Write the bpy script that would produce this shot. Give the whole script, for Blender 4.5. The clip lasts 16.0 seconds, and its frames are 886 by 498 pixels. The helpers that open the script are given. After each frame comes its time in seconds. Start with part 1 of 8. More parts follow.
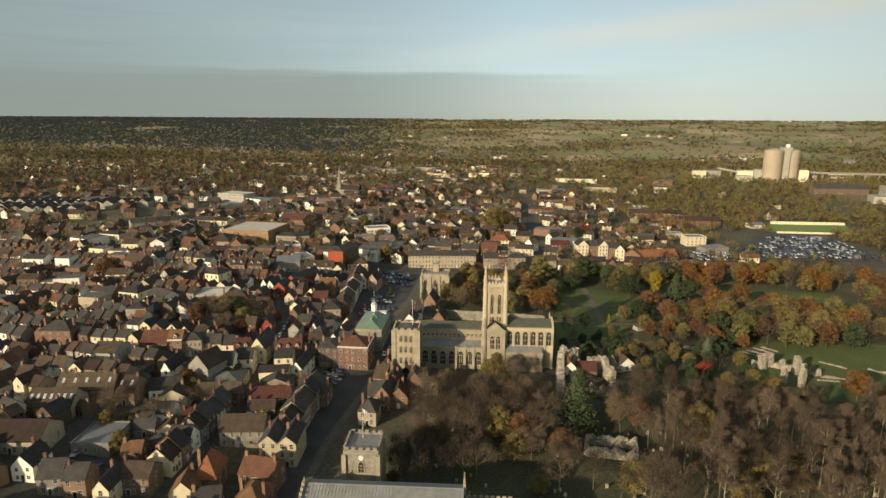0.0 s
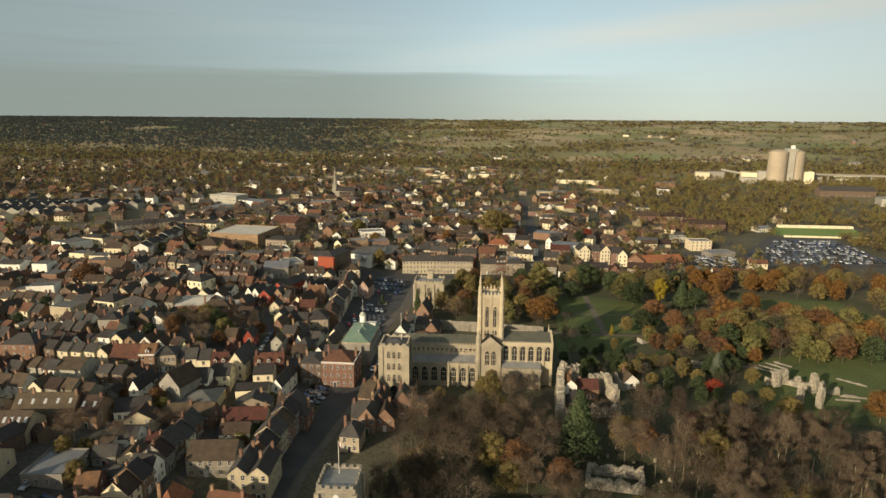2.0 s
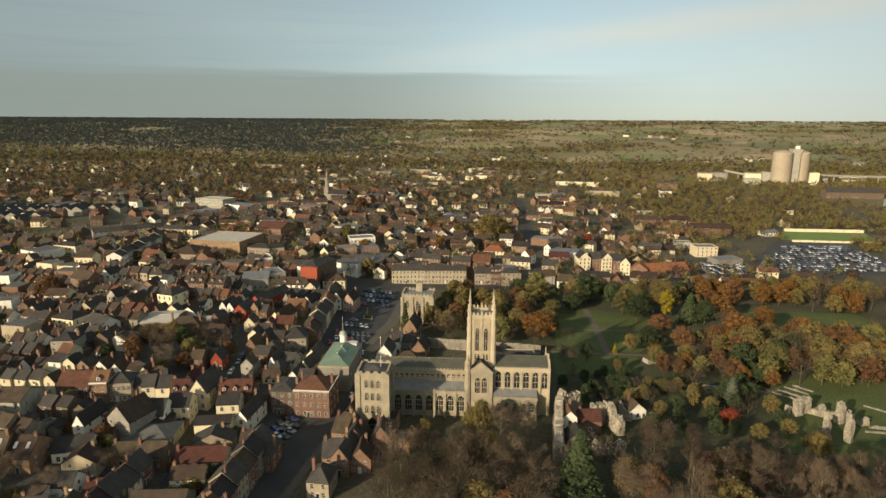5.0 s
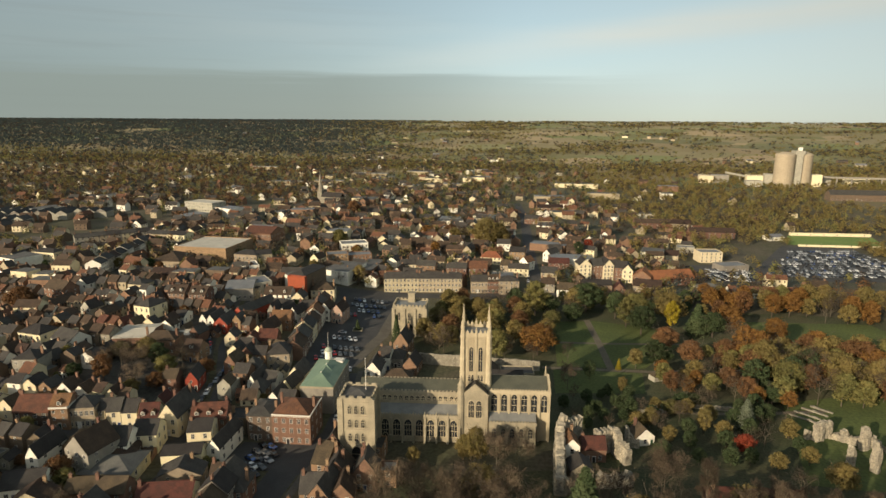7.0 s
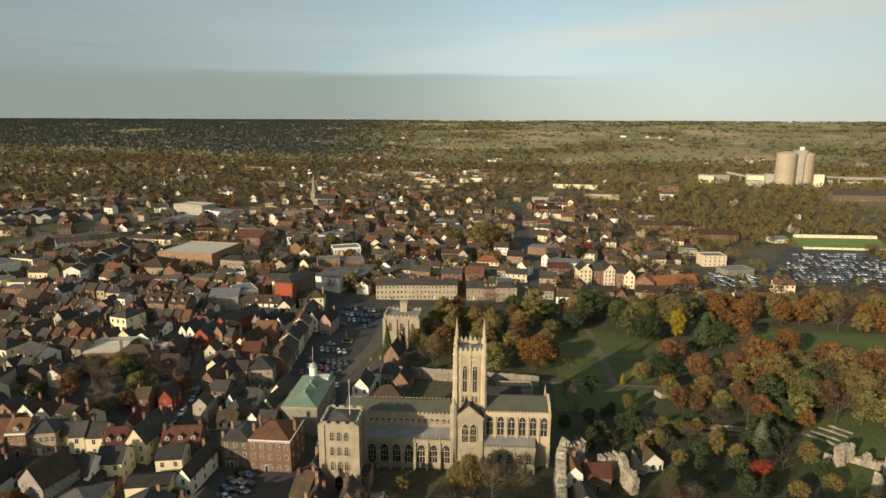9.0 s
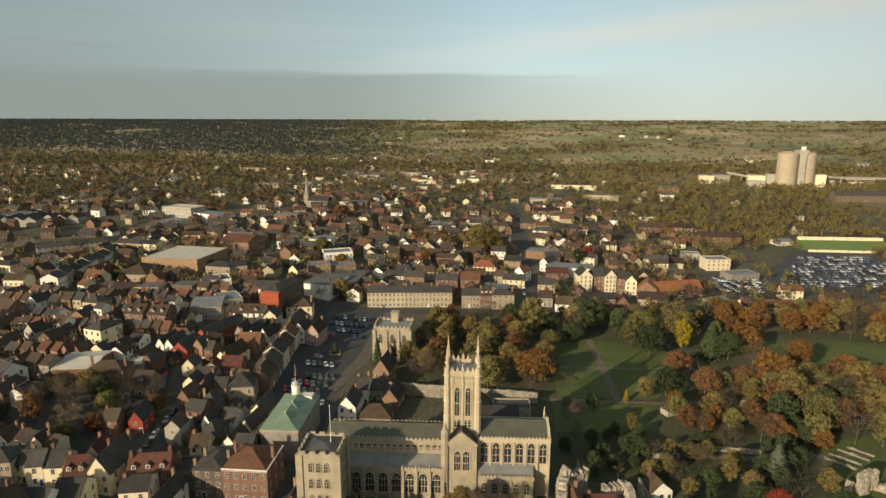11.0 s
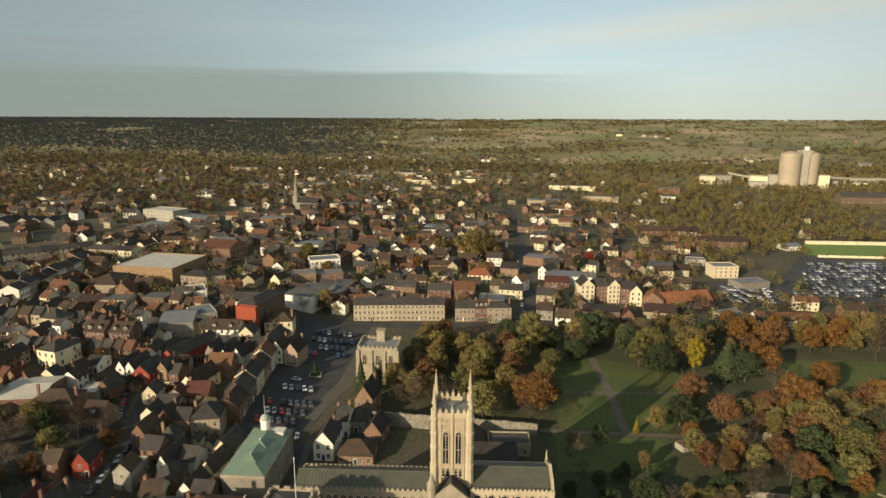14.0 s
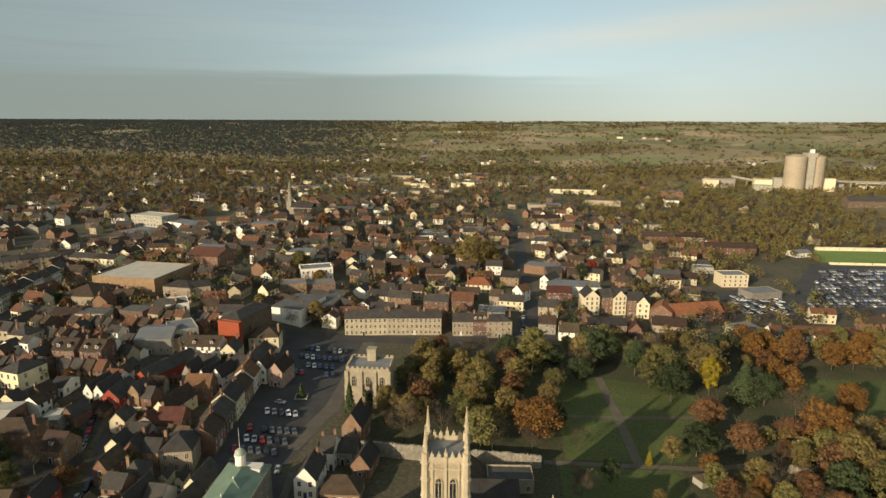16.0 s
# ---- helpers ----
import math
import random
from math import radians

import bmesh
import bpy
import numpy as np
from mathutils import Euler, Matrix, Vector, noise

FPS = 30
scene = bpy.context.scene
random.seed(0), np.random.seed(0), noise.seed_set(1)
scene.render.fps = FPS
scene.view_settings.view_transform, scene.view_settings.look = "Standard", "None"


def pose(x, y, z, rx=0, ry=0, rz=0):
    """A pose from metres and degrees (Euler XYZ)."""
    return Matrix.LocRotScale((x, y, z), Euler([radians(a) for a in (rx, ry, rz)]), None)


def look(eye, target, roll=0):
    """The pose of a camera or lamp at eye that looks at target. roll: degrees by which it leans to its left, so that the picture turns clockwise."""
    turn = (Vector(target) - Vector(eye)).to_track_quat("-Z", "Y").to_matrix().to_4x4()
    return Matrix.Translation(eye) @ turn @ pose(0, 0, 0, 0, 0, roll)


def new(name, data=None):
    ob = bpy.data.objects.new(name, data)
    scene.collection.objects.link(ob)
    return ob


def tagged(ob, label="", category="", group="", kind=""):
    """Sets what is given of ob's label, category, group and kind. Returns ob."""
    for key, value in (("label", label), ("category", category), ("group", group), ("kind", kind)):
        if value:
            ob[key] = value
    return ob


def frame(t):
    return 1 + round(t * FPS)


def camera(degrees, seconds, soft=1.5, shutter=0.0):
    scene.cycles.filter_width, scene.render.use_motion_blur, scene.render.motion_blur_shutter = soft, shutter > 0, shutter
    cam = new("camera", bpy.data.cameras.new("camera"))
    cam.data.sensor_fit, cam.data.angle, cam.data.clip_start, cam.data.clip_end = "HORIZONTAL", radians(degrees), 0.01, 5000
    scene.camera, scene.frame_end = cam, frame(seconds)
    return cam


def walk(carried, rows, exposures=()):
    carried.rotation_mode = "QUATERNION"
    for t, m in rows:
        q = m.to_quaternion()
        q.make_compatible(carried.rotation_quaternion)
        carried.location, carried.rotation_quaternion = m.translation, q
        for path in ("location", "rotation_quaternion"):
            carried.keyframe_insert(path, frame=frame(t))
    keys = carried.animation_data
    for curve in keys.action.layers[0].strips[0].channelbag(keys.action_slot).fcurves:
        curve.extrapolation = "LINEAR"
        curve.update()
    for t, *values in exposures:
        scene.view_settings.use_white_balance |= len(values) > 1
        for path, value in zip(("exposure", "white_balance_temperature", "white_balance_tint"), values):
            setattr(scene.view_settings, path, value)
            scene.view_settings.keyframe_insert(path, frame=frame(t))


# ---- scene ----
cam = camera(72.8, 16.0)
PATH = [
    (0, (-2.149, 0.378, 110.4), (-2.424, 2.312, 109.97), 0.3),
    (0.5, (-1.797, 4.857, 110.181), (-2.072, 6.791, 109.752), 0.4),
    (1, (-1.549, 9.384, 110.006), (-1.824, 11.318, 109.578), 0.4),
    (1.5, (-1.231, 13.994, 110.053), (-1.506, 15.928, 109.625), 0.4),
    (2, (-0.875, 18.637, 110.093), (-1.153, 20.57, 109.664), 0.4),
    (2.5, (-0.61, 23.223, 110.045), (-0.889, 25.156, 109.615), 0.4),
    (3, (-0.25, 27.259, 109.923), (-0.529, 29.192, 109.494), 0.4),
    (3.5, (0.205, 31.618, 110.031), (-0.074, 33.552, 109.603), 0.3),
    (4, (0.649, 35.931, 110.215), (0.37, 37.864, 109.785), 0.3),
    (6.5, (1.02, 58.041, 110.29), (0.746, 59.976, 109.865), 0.3),
    (7, (0.93, 62.663, 110.333), (0.657, 64.598, 109.908), 0.3),
    (7.5, (0.854, 66.918, 110.259), (0.582, 68.854, 109.836), 0.2),
    (8, (0.911, 71.06, 110.278), (0.641, 72.996, 109.855), 0.2),
    (8.5, (0.854, 75.071, 110.349), (0.587, 77.007, 109.925), 0.2),
    (9, (0.929, 79.057, 110.413), (0.662, 80.992, 109.987), 0.2),
    (11.5, (1.227, 98.864, 110.63), (0.968, 100.8, 110.203), 0.1),
    (12, (1.061, 102.859, 110.706), (0.804, 104.795, 110.278), 0.1),
    (12.5, (1.035, 106.942, 110.6), (0.779, 108.878, 110.171), 0.1),
    (13, (0.823, 111.319, 110.667), (0.569, 113.256, 110.237), 0.1),
    (13.5, (0.593, 115.926, 110.768), (0.342, 117.863, 110.337), 0.2),
    (14, (0.342, 120.468, 110.888), (0.092, 122.405, 110.457), 0.2),
    (14.5, (0.1, 124.982, 110.826), (-0.148, 126.92, 110.398), 0.2),
    (15, (-0.144, 129.803, 111.053), (-0.391, 131.74, 110.622), 0.2),
    (15.5, (-0.401, 134.595, 111.144), (-0.651, 136.534, 110.718), 0.2),
    (16, (-0.489, 139.507, 110.937), (-0.738, 141.445, 110.513), 0.2),
]
walk(cam, [(t, look(*p)) for t, *p in PATH], [(0.0, 0.2, 7000, 10), (16.0, 0.2, 7000, 10)])

# ---- light ----
STREAK = (-0.116, -0.111, 0.987)     # normal of the plane in which the high cloud lies
SUN_AZ, SUN_EL = 215.5, 18.0          # compass degrees with +y as north
world = bpy.data.worlds.new("sky")
scene.world = world
world.use_nodes = True
wn, wl = world.node_tree.nodes, world.node_tree.links
wn.clear()
w_out = wn.new("ShaderNodeOutputWorld")
w_bg = wn.new("ShaderNodeBackground")
w_sky = wn.new("ShaderNodeTexSky")
w_sky.sky_type = "NISHITA"
w_sky.sun_disc = False
w_sky.sun_elevation = radians(SUN_EL)
w_sky.sun_rotation = radians(SUN_AZ)
w_sky.altitude = 100
w_sky.air_density, w_sky.dust_density, w_sky.ozone_density = 1.0, 2.0, 1.2
w_bg.inputs["Strength"].default_value = 0.133
# thin cloud streaks: noise stretched along the horizon
w_tc = wn.new("ShaderNodeTexCoord")
w_map = wn.new("ShaderNodeMapping")
w_map.inputs["Rotation"].default_value = (0, radians(9), radians(12))
w_map.inputs["Scale"].default_value = (1.0, 0.8, 12.0)
w_noise = wn.new("ShaderNodeTexNoise")
w_noise.inputs["Scale"].default_value = 1.3
w_noise.inputs["Detail"].default_value = 5.0
w_ramp = wn.new("ShaderNodeValToRGB")
w_ramp.color_ramp.elements[0].position = 0.45
w_ramp.color_ramp.elements[1].position = 0.66
w_ramp.color_ramp.elements[1].color = (0.14, 0.14, 0.14, 1)
w_mix = wn.new("ShaderNodeMixRGB")
w_mix.inputs["Color2"].default_value = (5.0, 5.3, 5.0, 1)
wl.new(w_tc.outputs["Generated"], w_map.inputs["Vector"])
wl.new(w_map.outputs["Vector"], w_noise.inputs["Vector"])
wl.new(w_noise.outputs["Fac"], w_ramp.inputs["Fac"])
wl.new(w_ramp.outputs["Color"], w_mix.inputs["Fac"])
# keep the sky's lookup just above the horizon
w_lift = wn.new("ShaderNodeVectorMath")
w_lift.operation = "ADD"
w_lift.inputs[1].default_value = (0, 0, 0.065)
wl.new(w_tc.outputs["Generated"], w_lift.inputs[0])
wl.new(w_lift.outputs["Vector"], w_sky.inputs["Vector"])
# a grey cloud bank low in the north-west
w_sep = wn.new("ShaderNodeSeparateXYZ")
wl.new(w_tc.outputs["Generated"], w_sep.inputs["Vector"])
w_low = wn.new("ShaderNodeMapRange")
w_low.inputs["From Min"].default_value, w_low.inputs["From Max"].default_value = 0.42, 0.03
wl.new(w_sep.outputs["Z"], w_low.inputs["Value"])
w_west = wn.new("ShaderNodeMapRange")
w_west.inputs["From Min"].default_value, w_west.inputs["From Max"].default_value = -0.05, -0.75
w_west.inputs["To Max"].default_value = 0.8
wl.new(w_sep.outputs["X"], w_west.inputs["Value"])
w_mul = wn.new("ShaderNodeMath")
w_mul.operation = "MULTIPLY"
wl.new(w_low.outputs["Result"], w_mul.inputs[0])
wl.new(w_west.outputs["Result"], w_mul.inputs[1])
w_mix2 = wn.new("ShaderNodeMixRGB")
w_mix2.inputs["Color2"].default_value = (1.55, 2.0, 2.1, 1)
wl.new(w_mul.outputs["Value"], w_mix2.inputs["Fac"])
wl.new(w_mix.outputs["Color"], w_mix2.inputs["Color1"])
# one long pale streak of high cloud, climbing to the north-east
w_dot = wn.new("ShaderNodeVectorMath")
w_dot.operation = "DOT_PRODUCT"
w_dot.inputs[1].default_value = STREAK
wl.new(w_tc.outputs["Generated"], w_dot.inputs[0])
w_abs = wn.new("ShaderNodeMath")
w_abs.operation = "ABSOLUTE"
wl.new(w_dot.outputs["Value"], w_abs.inputs[0])
w_band = wn.new("ShaderNodeMapRange")
w_band.interpolation_type = "SMOOTHSTEP"
w_band.inputs["From Min"].default_value, w_band.inputs["From Max"].default_value = 0.035, 0.0
wl.new(w_abs.outputs["Value"], w_band.inputs["Value"])
w_east = wn.new("ShaderNodeMapRange")
w_east.inputs["From Min"].default_value, w_east.inputs["From Max"].default_value = -0.3, 0.2
wl.new(w_sep.outputs["X"], w_east.inputs["Value"])
w_grain = wn.new("ShaderNodeMapRange")
w_grain.inputs["From Min"].default_value, w_grain.inputs["From Max"].default_value = 0.2, 0.55
wl.new(w_noise.outputs["Fac"], w_grain.inputs["Value"])
w_f1 = wn.new("ShaderNodeMath")
w_f1.operation = "MULTIPLY"
wl.new(w_band.outputs["Result"], w_f1.inputs[0])
wl.new(w_east.outputs["Result"], w_f1.inputs[1])
w_f2 = wn.new("ShaderNodeMath")
w_f2.operation = "MULTIPLY"
wl.new(w_f1.outputs["Value"], w_f2.inputs[0])
wl.new(w_grain.outputs["Result"], w_f2.inputs[1])
w_f3 = wn.new("ShaderNodeMath")
w_f3.operation = "MULTIPLY"
w_f3.inputs[1].default_value = 0.8
wl.new(w_f2.outputs["Value"], w_f3.inputs[0])
w_mix3 = wn.new("ShaderNodeMixRGB")
w_mix3.inputs["Color2"].default_value = (4.9, 5.1, 4.8, 1)
wl.new(w_f3.outputs["Value"], w_mix3.inputs["Fac"])
wl.new(w_mix2.outputs["Color"], w_mix3.inputs["Color1"])
# thin moisture high up takes some blue out of the sky
w_hsv = wn.new("ShaderNodeHueSaturation")
w_hsv.inputs["Hue"].default_value = 0.475
w_hsv.inputs["Saturation"].default_value = 0.74
wl.new(w_sky.outputs["Color"], w_hsv.inputs["Color"])
wl.new(w_hsv.outputs["Color"], w_mix.inputs["Color1"])
# thin dark bars of stratus low over the north-west
w_bar = wn.new("ShaderNodeMapping")
w_bar.inputs["Scale"].default_value = (3.0, 3.0, 75.0)
w_barn = wn.new("ShaderNodeTexNoise")
w_barn.inputs["Scale"].default_value = 1.0
w_barn.inputs["Detail"].default_value = 3.0
wl.new(w_tc.outputs["Generated"], w_bar.inputs["Vector"])
wl.new(w_bar.outputs["Vector"], w_barn.inputs["Vector"])
w_bar2 = wn.new("ShaderNodeMapRange")
w_bar2.inputs["From Min"].default_value, w_bar2.inputs["From Max"].default_value = 0.52, 0.68
w_bar2.inputs["To Max"].default_value = 0.2
wl.new(w_barn.outputs["Fac"], w_bar2.inputs["Value"])
w_bar3 = wn.new("ShaderNodeMath")
w_bar3.operation = "MULTIPLY"
wl.new(w_bar2.outputs["Result"], w_bar3.inputs[0])
wl.new(w_west.outputs["Result"], w_bar3.inputs[1])
w_mix4 = wn.new("ShaderNodeMixRGB")
w_mix4.inputs["Color2"].default_value = (1.35, 1.5, 1.55, 1)
wl.new(w_bar3.outputs["Value"], w_mix4.inputs["Fac"])
wl.new(w_mix3.outputs["Color"], w_mix4.inputs["Color1"])
# a flat grey-green bank of stratus along the horizon, ragged on top, ending in the north-east
w_top = wn.new("ShaderNodeMath")
w_top.operation = "MULTIPLY_ADD"
w_top.inputs[1].default_value = 0.05
wl.new(w_barn.outputs["Fac"], w_top.inputs[0])
wl.new(w_sep.outputs["Z"], w_top.inputs[2])
w_bank = wn.new("ShaderNodeMapRange")
w_bank.interpolation_type = "SMOOTHSTEP"
w_bank.inputs["From Min"].default_value, w_bank.inputs["From Max"].default_value = 0.100, 0.078
w_bank.inputs["To Max"].default_value = 0.75
wl.new(w_top.outputs["Value"], w_bank.inputs["Value"])
w_end = wn.new("ShaderNodeMapRange")
w_end.inputs["From Min"].default_value, w_end.inputs["From Max"].default_value = 0.25, -0.3
wl.new(w_sep.outputs["X"], w_end.inputs["Value"])
w_bk = wn.new("ShaderNodeMath")
w_bk.operation = "MULTIPLY"
wl.new(w_bank.outputs["Result"], w_bk.inputs[0])
wl.new(w_end.outputs["Result"], w_bk.inputs[1])
w_mix6 = wn.new("ShaderNodeMixRGB")
w_mix6.inputs["Color2"].default_value = (1.8, 2.2, 2.12, 1)
wl.new(w_bk.outputs["Value"], w_mix6.inputs["Fac"])
wl.new(w_mix4.outputs["Color"], w_mix6.inputs["Color1"])
# a thin pale veil over the east
w_veil = wn.new("ShaderNodeMapRange")
w_veil.inputs["From Min"].default_value, w_veil.inputs["From Max"].default_value = 0.0, 0.6
w_veil.inputs["To Max"].default_value = 0.65
wl.new(w_sep.outputs["X"], w_veil.inputs["Value"])
w_mix5 = wn.new("ShaderNodeMixRGB")
w_mix5.inputs["Color2"].default_value = (2.75, 3.15, 3.1, 1)
wl.new(w_veil.outputs["Result"], w_mix5.inputs["Fac"])
wl.new(w_mix6.outputs["Color"], w_mix5.inputs["Color1"])
wl.new(w_mix5.outputs["Color"], w_bg.inputs["Color"])
wl.new(w_bg.outputs["Background"], w_out.inputs["Surface"])

sun = new("sun", bpy.data.lights.new("sun", "SUN"))
sun.data.energy = 5.0
sun.data.angle = radians(0.6)
sun.data.color = (1.0, 0.86, 0.66)
AZ, EL = radians(SUN_AZ), radians(SUN_EL)
TO_SUN = Vector((math.sin(AZ) * math.cos(EL), math.cos(AZ) * math.cos(EL), math.sin(EL)))
sun.matrix_world = look(tuple(TO_SUN * 400), (0, 0, 0))

# ---- materials ----
def material(name, base, second=None, scale=0.5, rough=0.85, metal=0.0, fine=6.0, spread=0.25, bump=0.15, per_object=0.0, per_island=0.0, spec=0.3):
    """Two tones mixed by coarse noise, grain over them, and a varying value by object or island."""
    m = bpy.data.materials.new(name)
    m.use_nodes = True
    nt = m.node_tree
    b = nt.nodes["Principled BSDF"]
    b.inputs["Roughness"].default_value = rough
    b.inputs["Metallic"].default_value = metal
    b.inputs["Specular IOR Level"].default_value = spec
    geo = nt.nodes.new("ShaderNodeNewGeometry")
    n1 = nt.nodes.new("ShaderNodeTexNoise")
    n1.inputs["Scale"].default_value = scale
    n1.inputs["Detail"].default_value = 4
    n2 = nt.nodes.new("ShaderNodeTexNoise")
    n2.inputs["Scale"].default_value = fine
    n2.inputs["Detail"].default_value = 3
    nt.links.new(geo.outputs["Position"], n1.inputs["Vector"])
    nt.links.new(geo.outputs["Position"], n2.inputs["Vector"])
    ramp = nt.nodes.new("ShaderNodeValToRGB")
    ramp.color_ramp.elements[0].position = 0.35
    ramp.color_ramp.elements[1].position = 0.65
    ramp.color_ramp.elements[0].color = (*base, 1)
    second = second or tuple(c * 0.72 for c in base)
    ramp.color_ramp.elements[1].color = (*second, 1)
    nt.links.new(n1.outputs["Fac"], ramp.inputs["Fac"])
    val = nt.nodes.new("ShaderNodeMapRange")
    val.inputs["From Min"].default_value, val.inputs["From Max"].default_value = 0.3, 0.7
    val.inputs["To Min"].default_value, val.inputs["To Max"].default_value = 1 - spread, 1 + spread
    nt.links.new(n2.outputs["Fac"], val.inputs["Value"])
    hsv = nt.nodes.new("ShaderNodeHueSaturation")
    nt.links.new(ramp.outputs["Color"], hsv.inputs["Color"])
    value = val.outputs["Result"]
    for amount, node, out in ((per_object, "ShaderNodeObjectInfo", "Random"), (per_island, "ShaderNodeNewGeometry", "Random Per Island")):
        if amount:
            info = nt.nodes.new(node)
            rng = nt.nodes.new("ShaderNodeMapRange")
            rng.inputs["To Min"].default_value, rng.inputs["To Max"].default_value = 1 - amount, 1 + amount
            nt.links.new(info.outputs[out], rng.inputs["Value"])
            mul = nt.nodes.new("ShaderNodeMath")
            mul.operation = "MULTIPLY"
            nt.links.new(value, mul.inputs[0])
            nt.links.new(rng.outputs["Result"], mul.inputs[1])
            value = mul.outputs[0]
            hue = nt.nodes.new("ShaderNodeMapRange")
            hue.inputs["To Min"].default_value, hue.inputs["To Max"].default_value = 0.5 - amount * 0.06, 0.5 + amount * 0.06
            nt.links.new(info.outputs[out], hue.inputs["Value"])
            nt.links.new(hue.outputs["Result"], hsv.inputs["Hue"])
    nt.links.new(value, hsv.inputs["Value"])
    nt.links.new(hsv.outputs["Color"], b.inputs["Base Color"])
    if bump:
        bn = nt.nodes.new("ShaderNodeBump")
        bn.inputs["Strength"].default_value = bump
        bn.inputs["Distance"].default_value = 0.1
        nt.links.new(n2.outputs["Fac"], bn.inputs["Height"])
        nt.links.new(bn.outputs["Normal"], b.inputs["Normal"])
    return m


def courses(m, height=0.25, length=0.3, depth=0.35, mortar=0.7):
    """Adds courses of tiles or bricks to a material, at true size."""
    nt = m.node_tree
    b = nt.nodes["Principled BSDF"]
    tc = nt.nodes.new("ShaderNodeTexCoord")
    br = nt.nodes.new("ShaderNodeTexBrick")
    br.inputs["Scale"].default_value = 1.0
    br.inputs["Brick Width"].default_value = length
    br.inputs["Row Height"].default_value = height
    br.inputs["Mortar Size"].default_value = height * 0.08
    br.inputs["Color1"].default_value = (1.12, 1.1, 1.08, 1)
    br.inputs["Color2"].default_value = (0.85, 0.86, 0.88, 1)
    br.inputs["Mortar"].default_value = (mortar, mortar, mortar, 1)
    nt.links.new(tc.outputs["UV"], br.inputs["Vector"])
    mix = nt.nodes.new("ShaderNodeMixRGB")
    mix.blend_type = "MULTIPLY"
    mix.inputs["Fac"].default_value = 1.0
    old = b.inputs["Base Color"].links[0].from_socket
    nt.links.new(old, mix.inputs["Color1"])
    nt.links.new(br.outputs["Color"], mix.inputs["Color2"])
    nt.links.new(mix.outputs["Color"], b.inputs["Base Color"])
    return m


LIME = material("limestone", (0.331, 0.285, 0.198), (0.248, 0.216, 0.152), 0.35, 0.9, spread=0.15)
LIME_NEW = material("new_limestone", (0.432, 0.368, 0.248), (0.368, 0.308, 0.207), 0.25, 0.9, spread=0.1)
FLINT = material("flint_rubble", (0.26, 0.235, 0.18), (0.175, 0.158, 0.122), 0.6, 0.9, fine=3.5, spread=0.3, bump=0.4)
RUIN = material("weathered_rubble", (0.33, 0.29, 0.215), (0.20, 0.18, 0.14), 0.45, 0.95, fine=1.8, spread=0.4, bump=0.8)
LEAD = material("lead_sheet", (0.21, 0.21, 0.195), (0.155, 0.158, 0.15), 0.4, 0.6, spread=0.12, spec=0.5)
COPPER_ROOF = material("green_copper_roof", (0.10, 0.10, 0.073), (0.078, 0.08, 0.06), 0.3, 0.6, spread=0.1)
VERDIGRIS = material("verdigris", (0.16, 0.225, 0.16), (0.13, 0.19, 0.135), 0.3, 0.6, spread=0.12)
SLATE = courses(material("slate", (0.054, 0.049, 0.042), (0.037, 0.033, 0.030), 0.4, 0.75, spread=0.2, per_object=0.35), 0.3, 0.35)
TILE_RED = courses(material("red_clay_tile", (0.142, 0.061, 0.034), (0.093, 0.046, 0.029), 0.5, 0.85, spread=0.25, per_object=0.4), 0.25, 0.3)
TILE_BROWN = courses(material("brown_clay_tile", (0.068, 0.045, 0.030), (0.046, 0.032, 0.022), 0.5, 0.85, spread=0.25, per_object=0.4), 0.25, 0.3)
POT = material("fired_clay_pot", (0.15, 0.095, 0.062), (0.11, 0.07, 0.048), 0.8, 0.85, spread=0.2, per_object=0.3)
TILE_ORANGE = courses(material("orange_pantile", (0.26, 0.098, 0.045), (0.19, 0.075, 0.038), 0.5, 0.85, spread=0.2, per_object=0.2), 0.3, 0.3)
FELT = material("flat_roof_felt", (0.112, 0.108, 0.097), (0.076, 0.074, 0.069), 0.3, 0.8, spread=0.2, per_object=0.4)
METAL_ROOF = material("grey_metal_roof", (0.164, 0.168, 0.168), (0.130, 0.134, 0.137), 0.2, 0.6, spread=0.08, spec=0.5)
PALE_ROOF = material("pale_sheet_roof", (0.468, 0.436, 0.364), (0.390, 0.364, 0.305), 0.2, 0.8, spread=0.08)
BRICK = courses(material("red_brick", (0.216, 0.126, 0.080), (0.164, 0.099, 0.066), 0.5, 0.9, spread=0.2, per_object=0.35), 0.09, 0.24, mortar=0.95)
BRICK_BUFF = courses(material("buff_brick", (0.38, 0.32, 0.215), (0.31, 0.26, 0.175), 0.5, 0.9, spread=0.15, per_object=0.25), 0.09, 0.24, mortar=0.95)
BRICK_DARK = courses(material("brown_brick", (0.143, 0.100, 0.068), (0.105, 0.077, 0.055), 0.5, 0.9, spread=0.2, per_object=0.35), 0.09, 0.24, mortar=0.95)
CREAM = material("cream_render", (0.644, 0.564, 0.370), (0.575, 0.494, 0.325), 0.4, 0.9, spread=0.06, bump=0.05, per_object=0.12)
WHITE = material("white_render", (0.762, 0.728, 0.616), (0.672, 0.638, 0.538), 0.4, 0.9, spread=0.06, bump=0.05, per_object=0.1)
YELLOW = material("yellow_render", (0.650, 0.570, 0.378), (0.582, 0.502, 0.336), 0.4, 0.9, spread=0.06, bump=0.05)
PINK = material("pink_render", (0.36, 0.25, 0.19), (0.32, 0.22, 0.17), 0.4, 0.9, spread=0.06, bump=0.05)
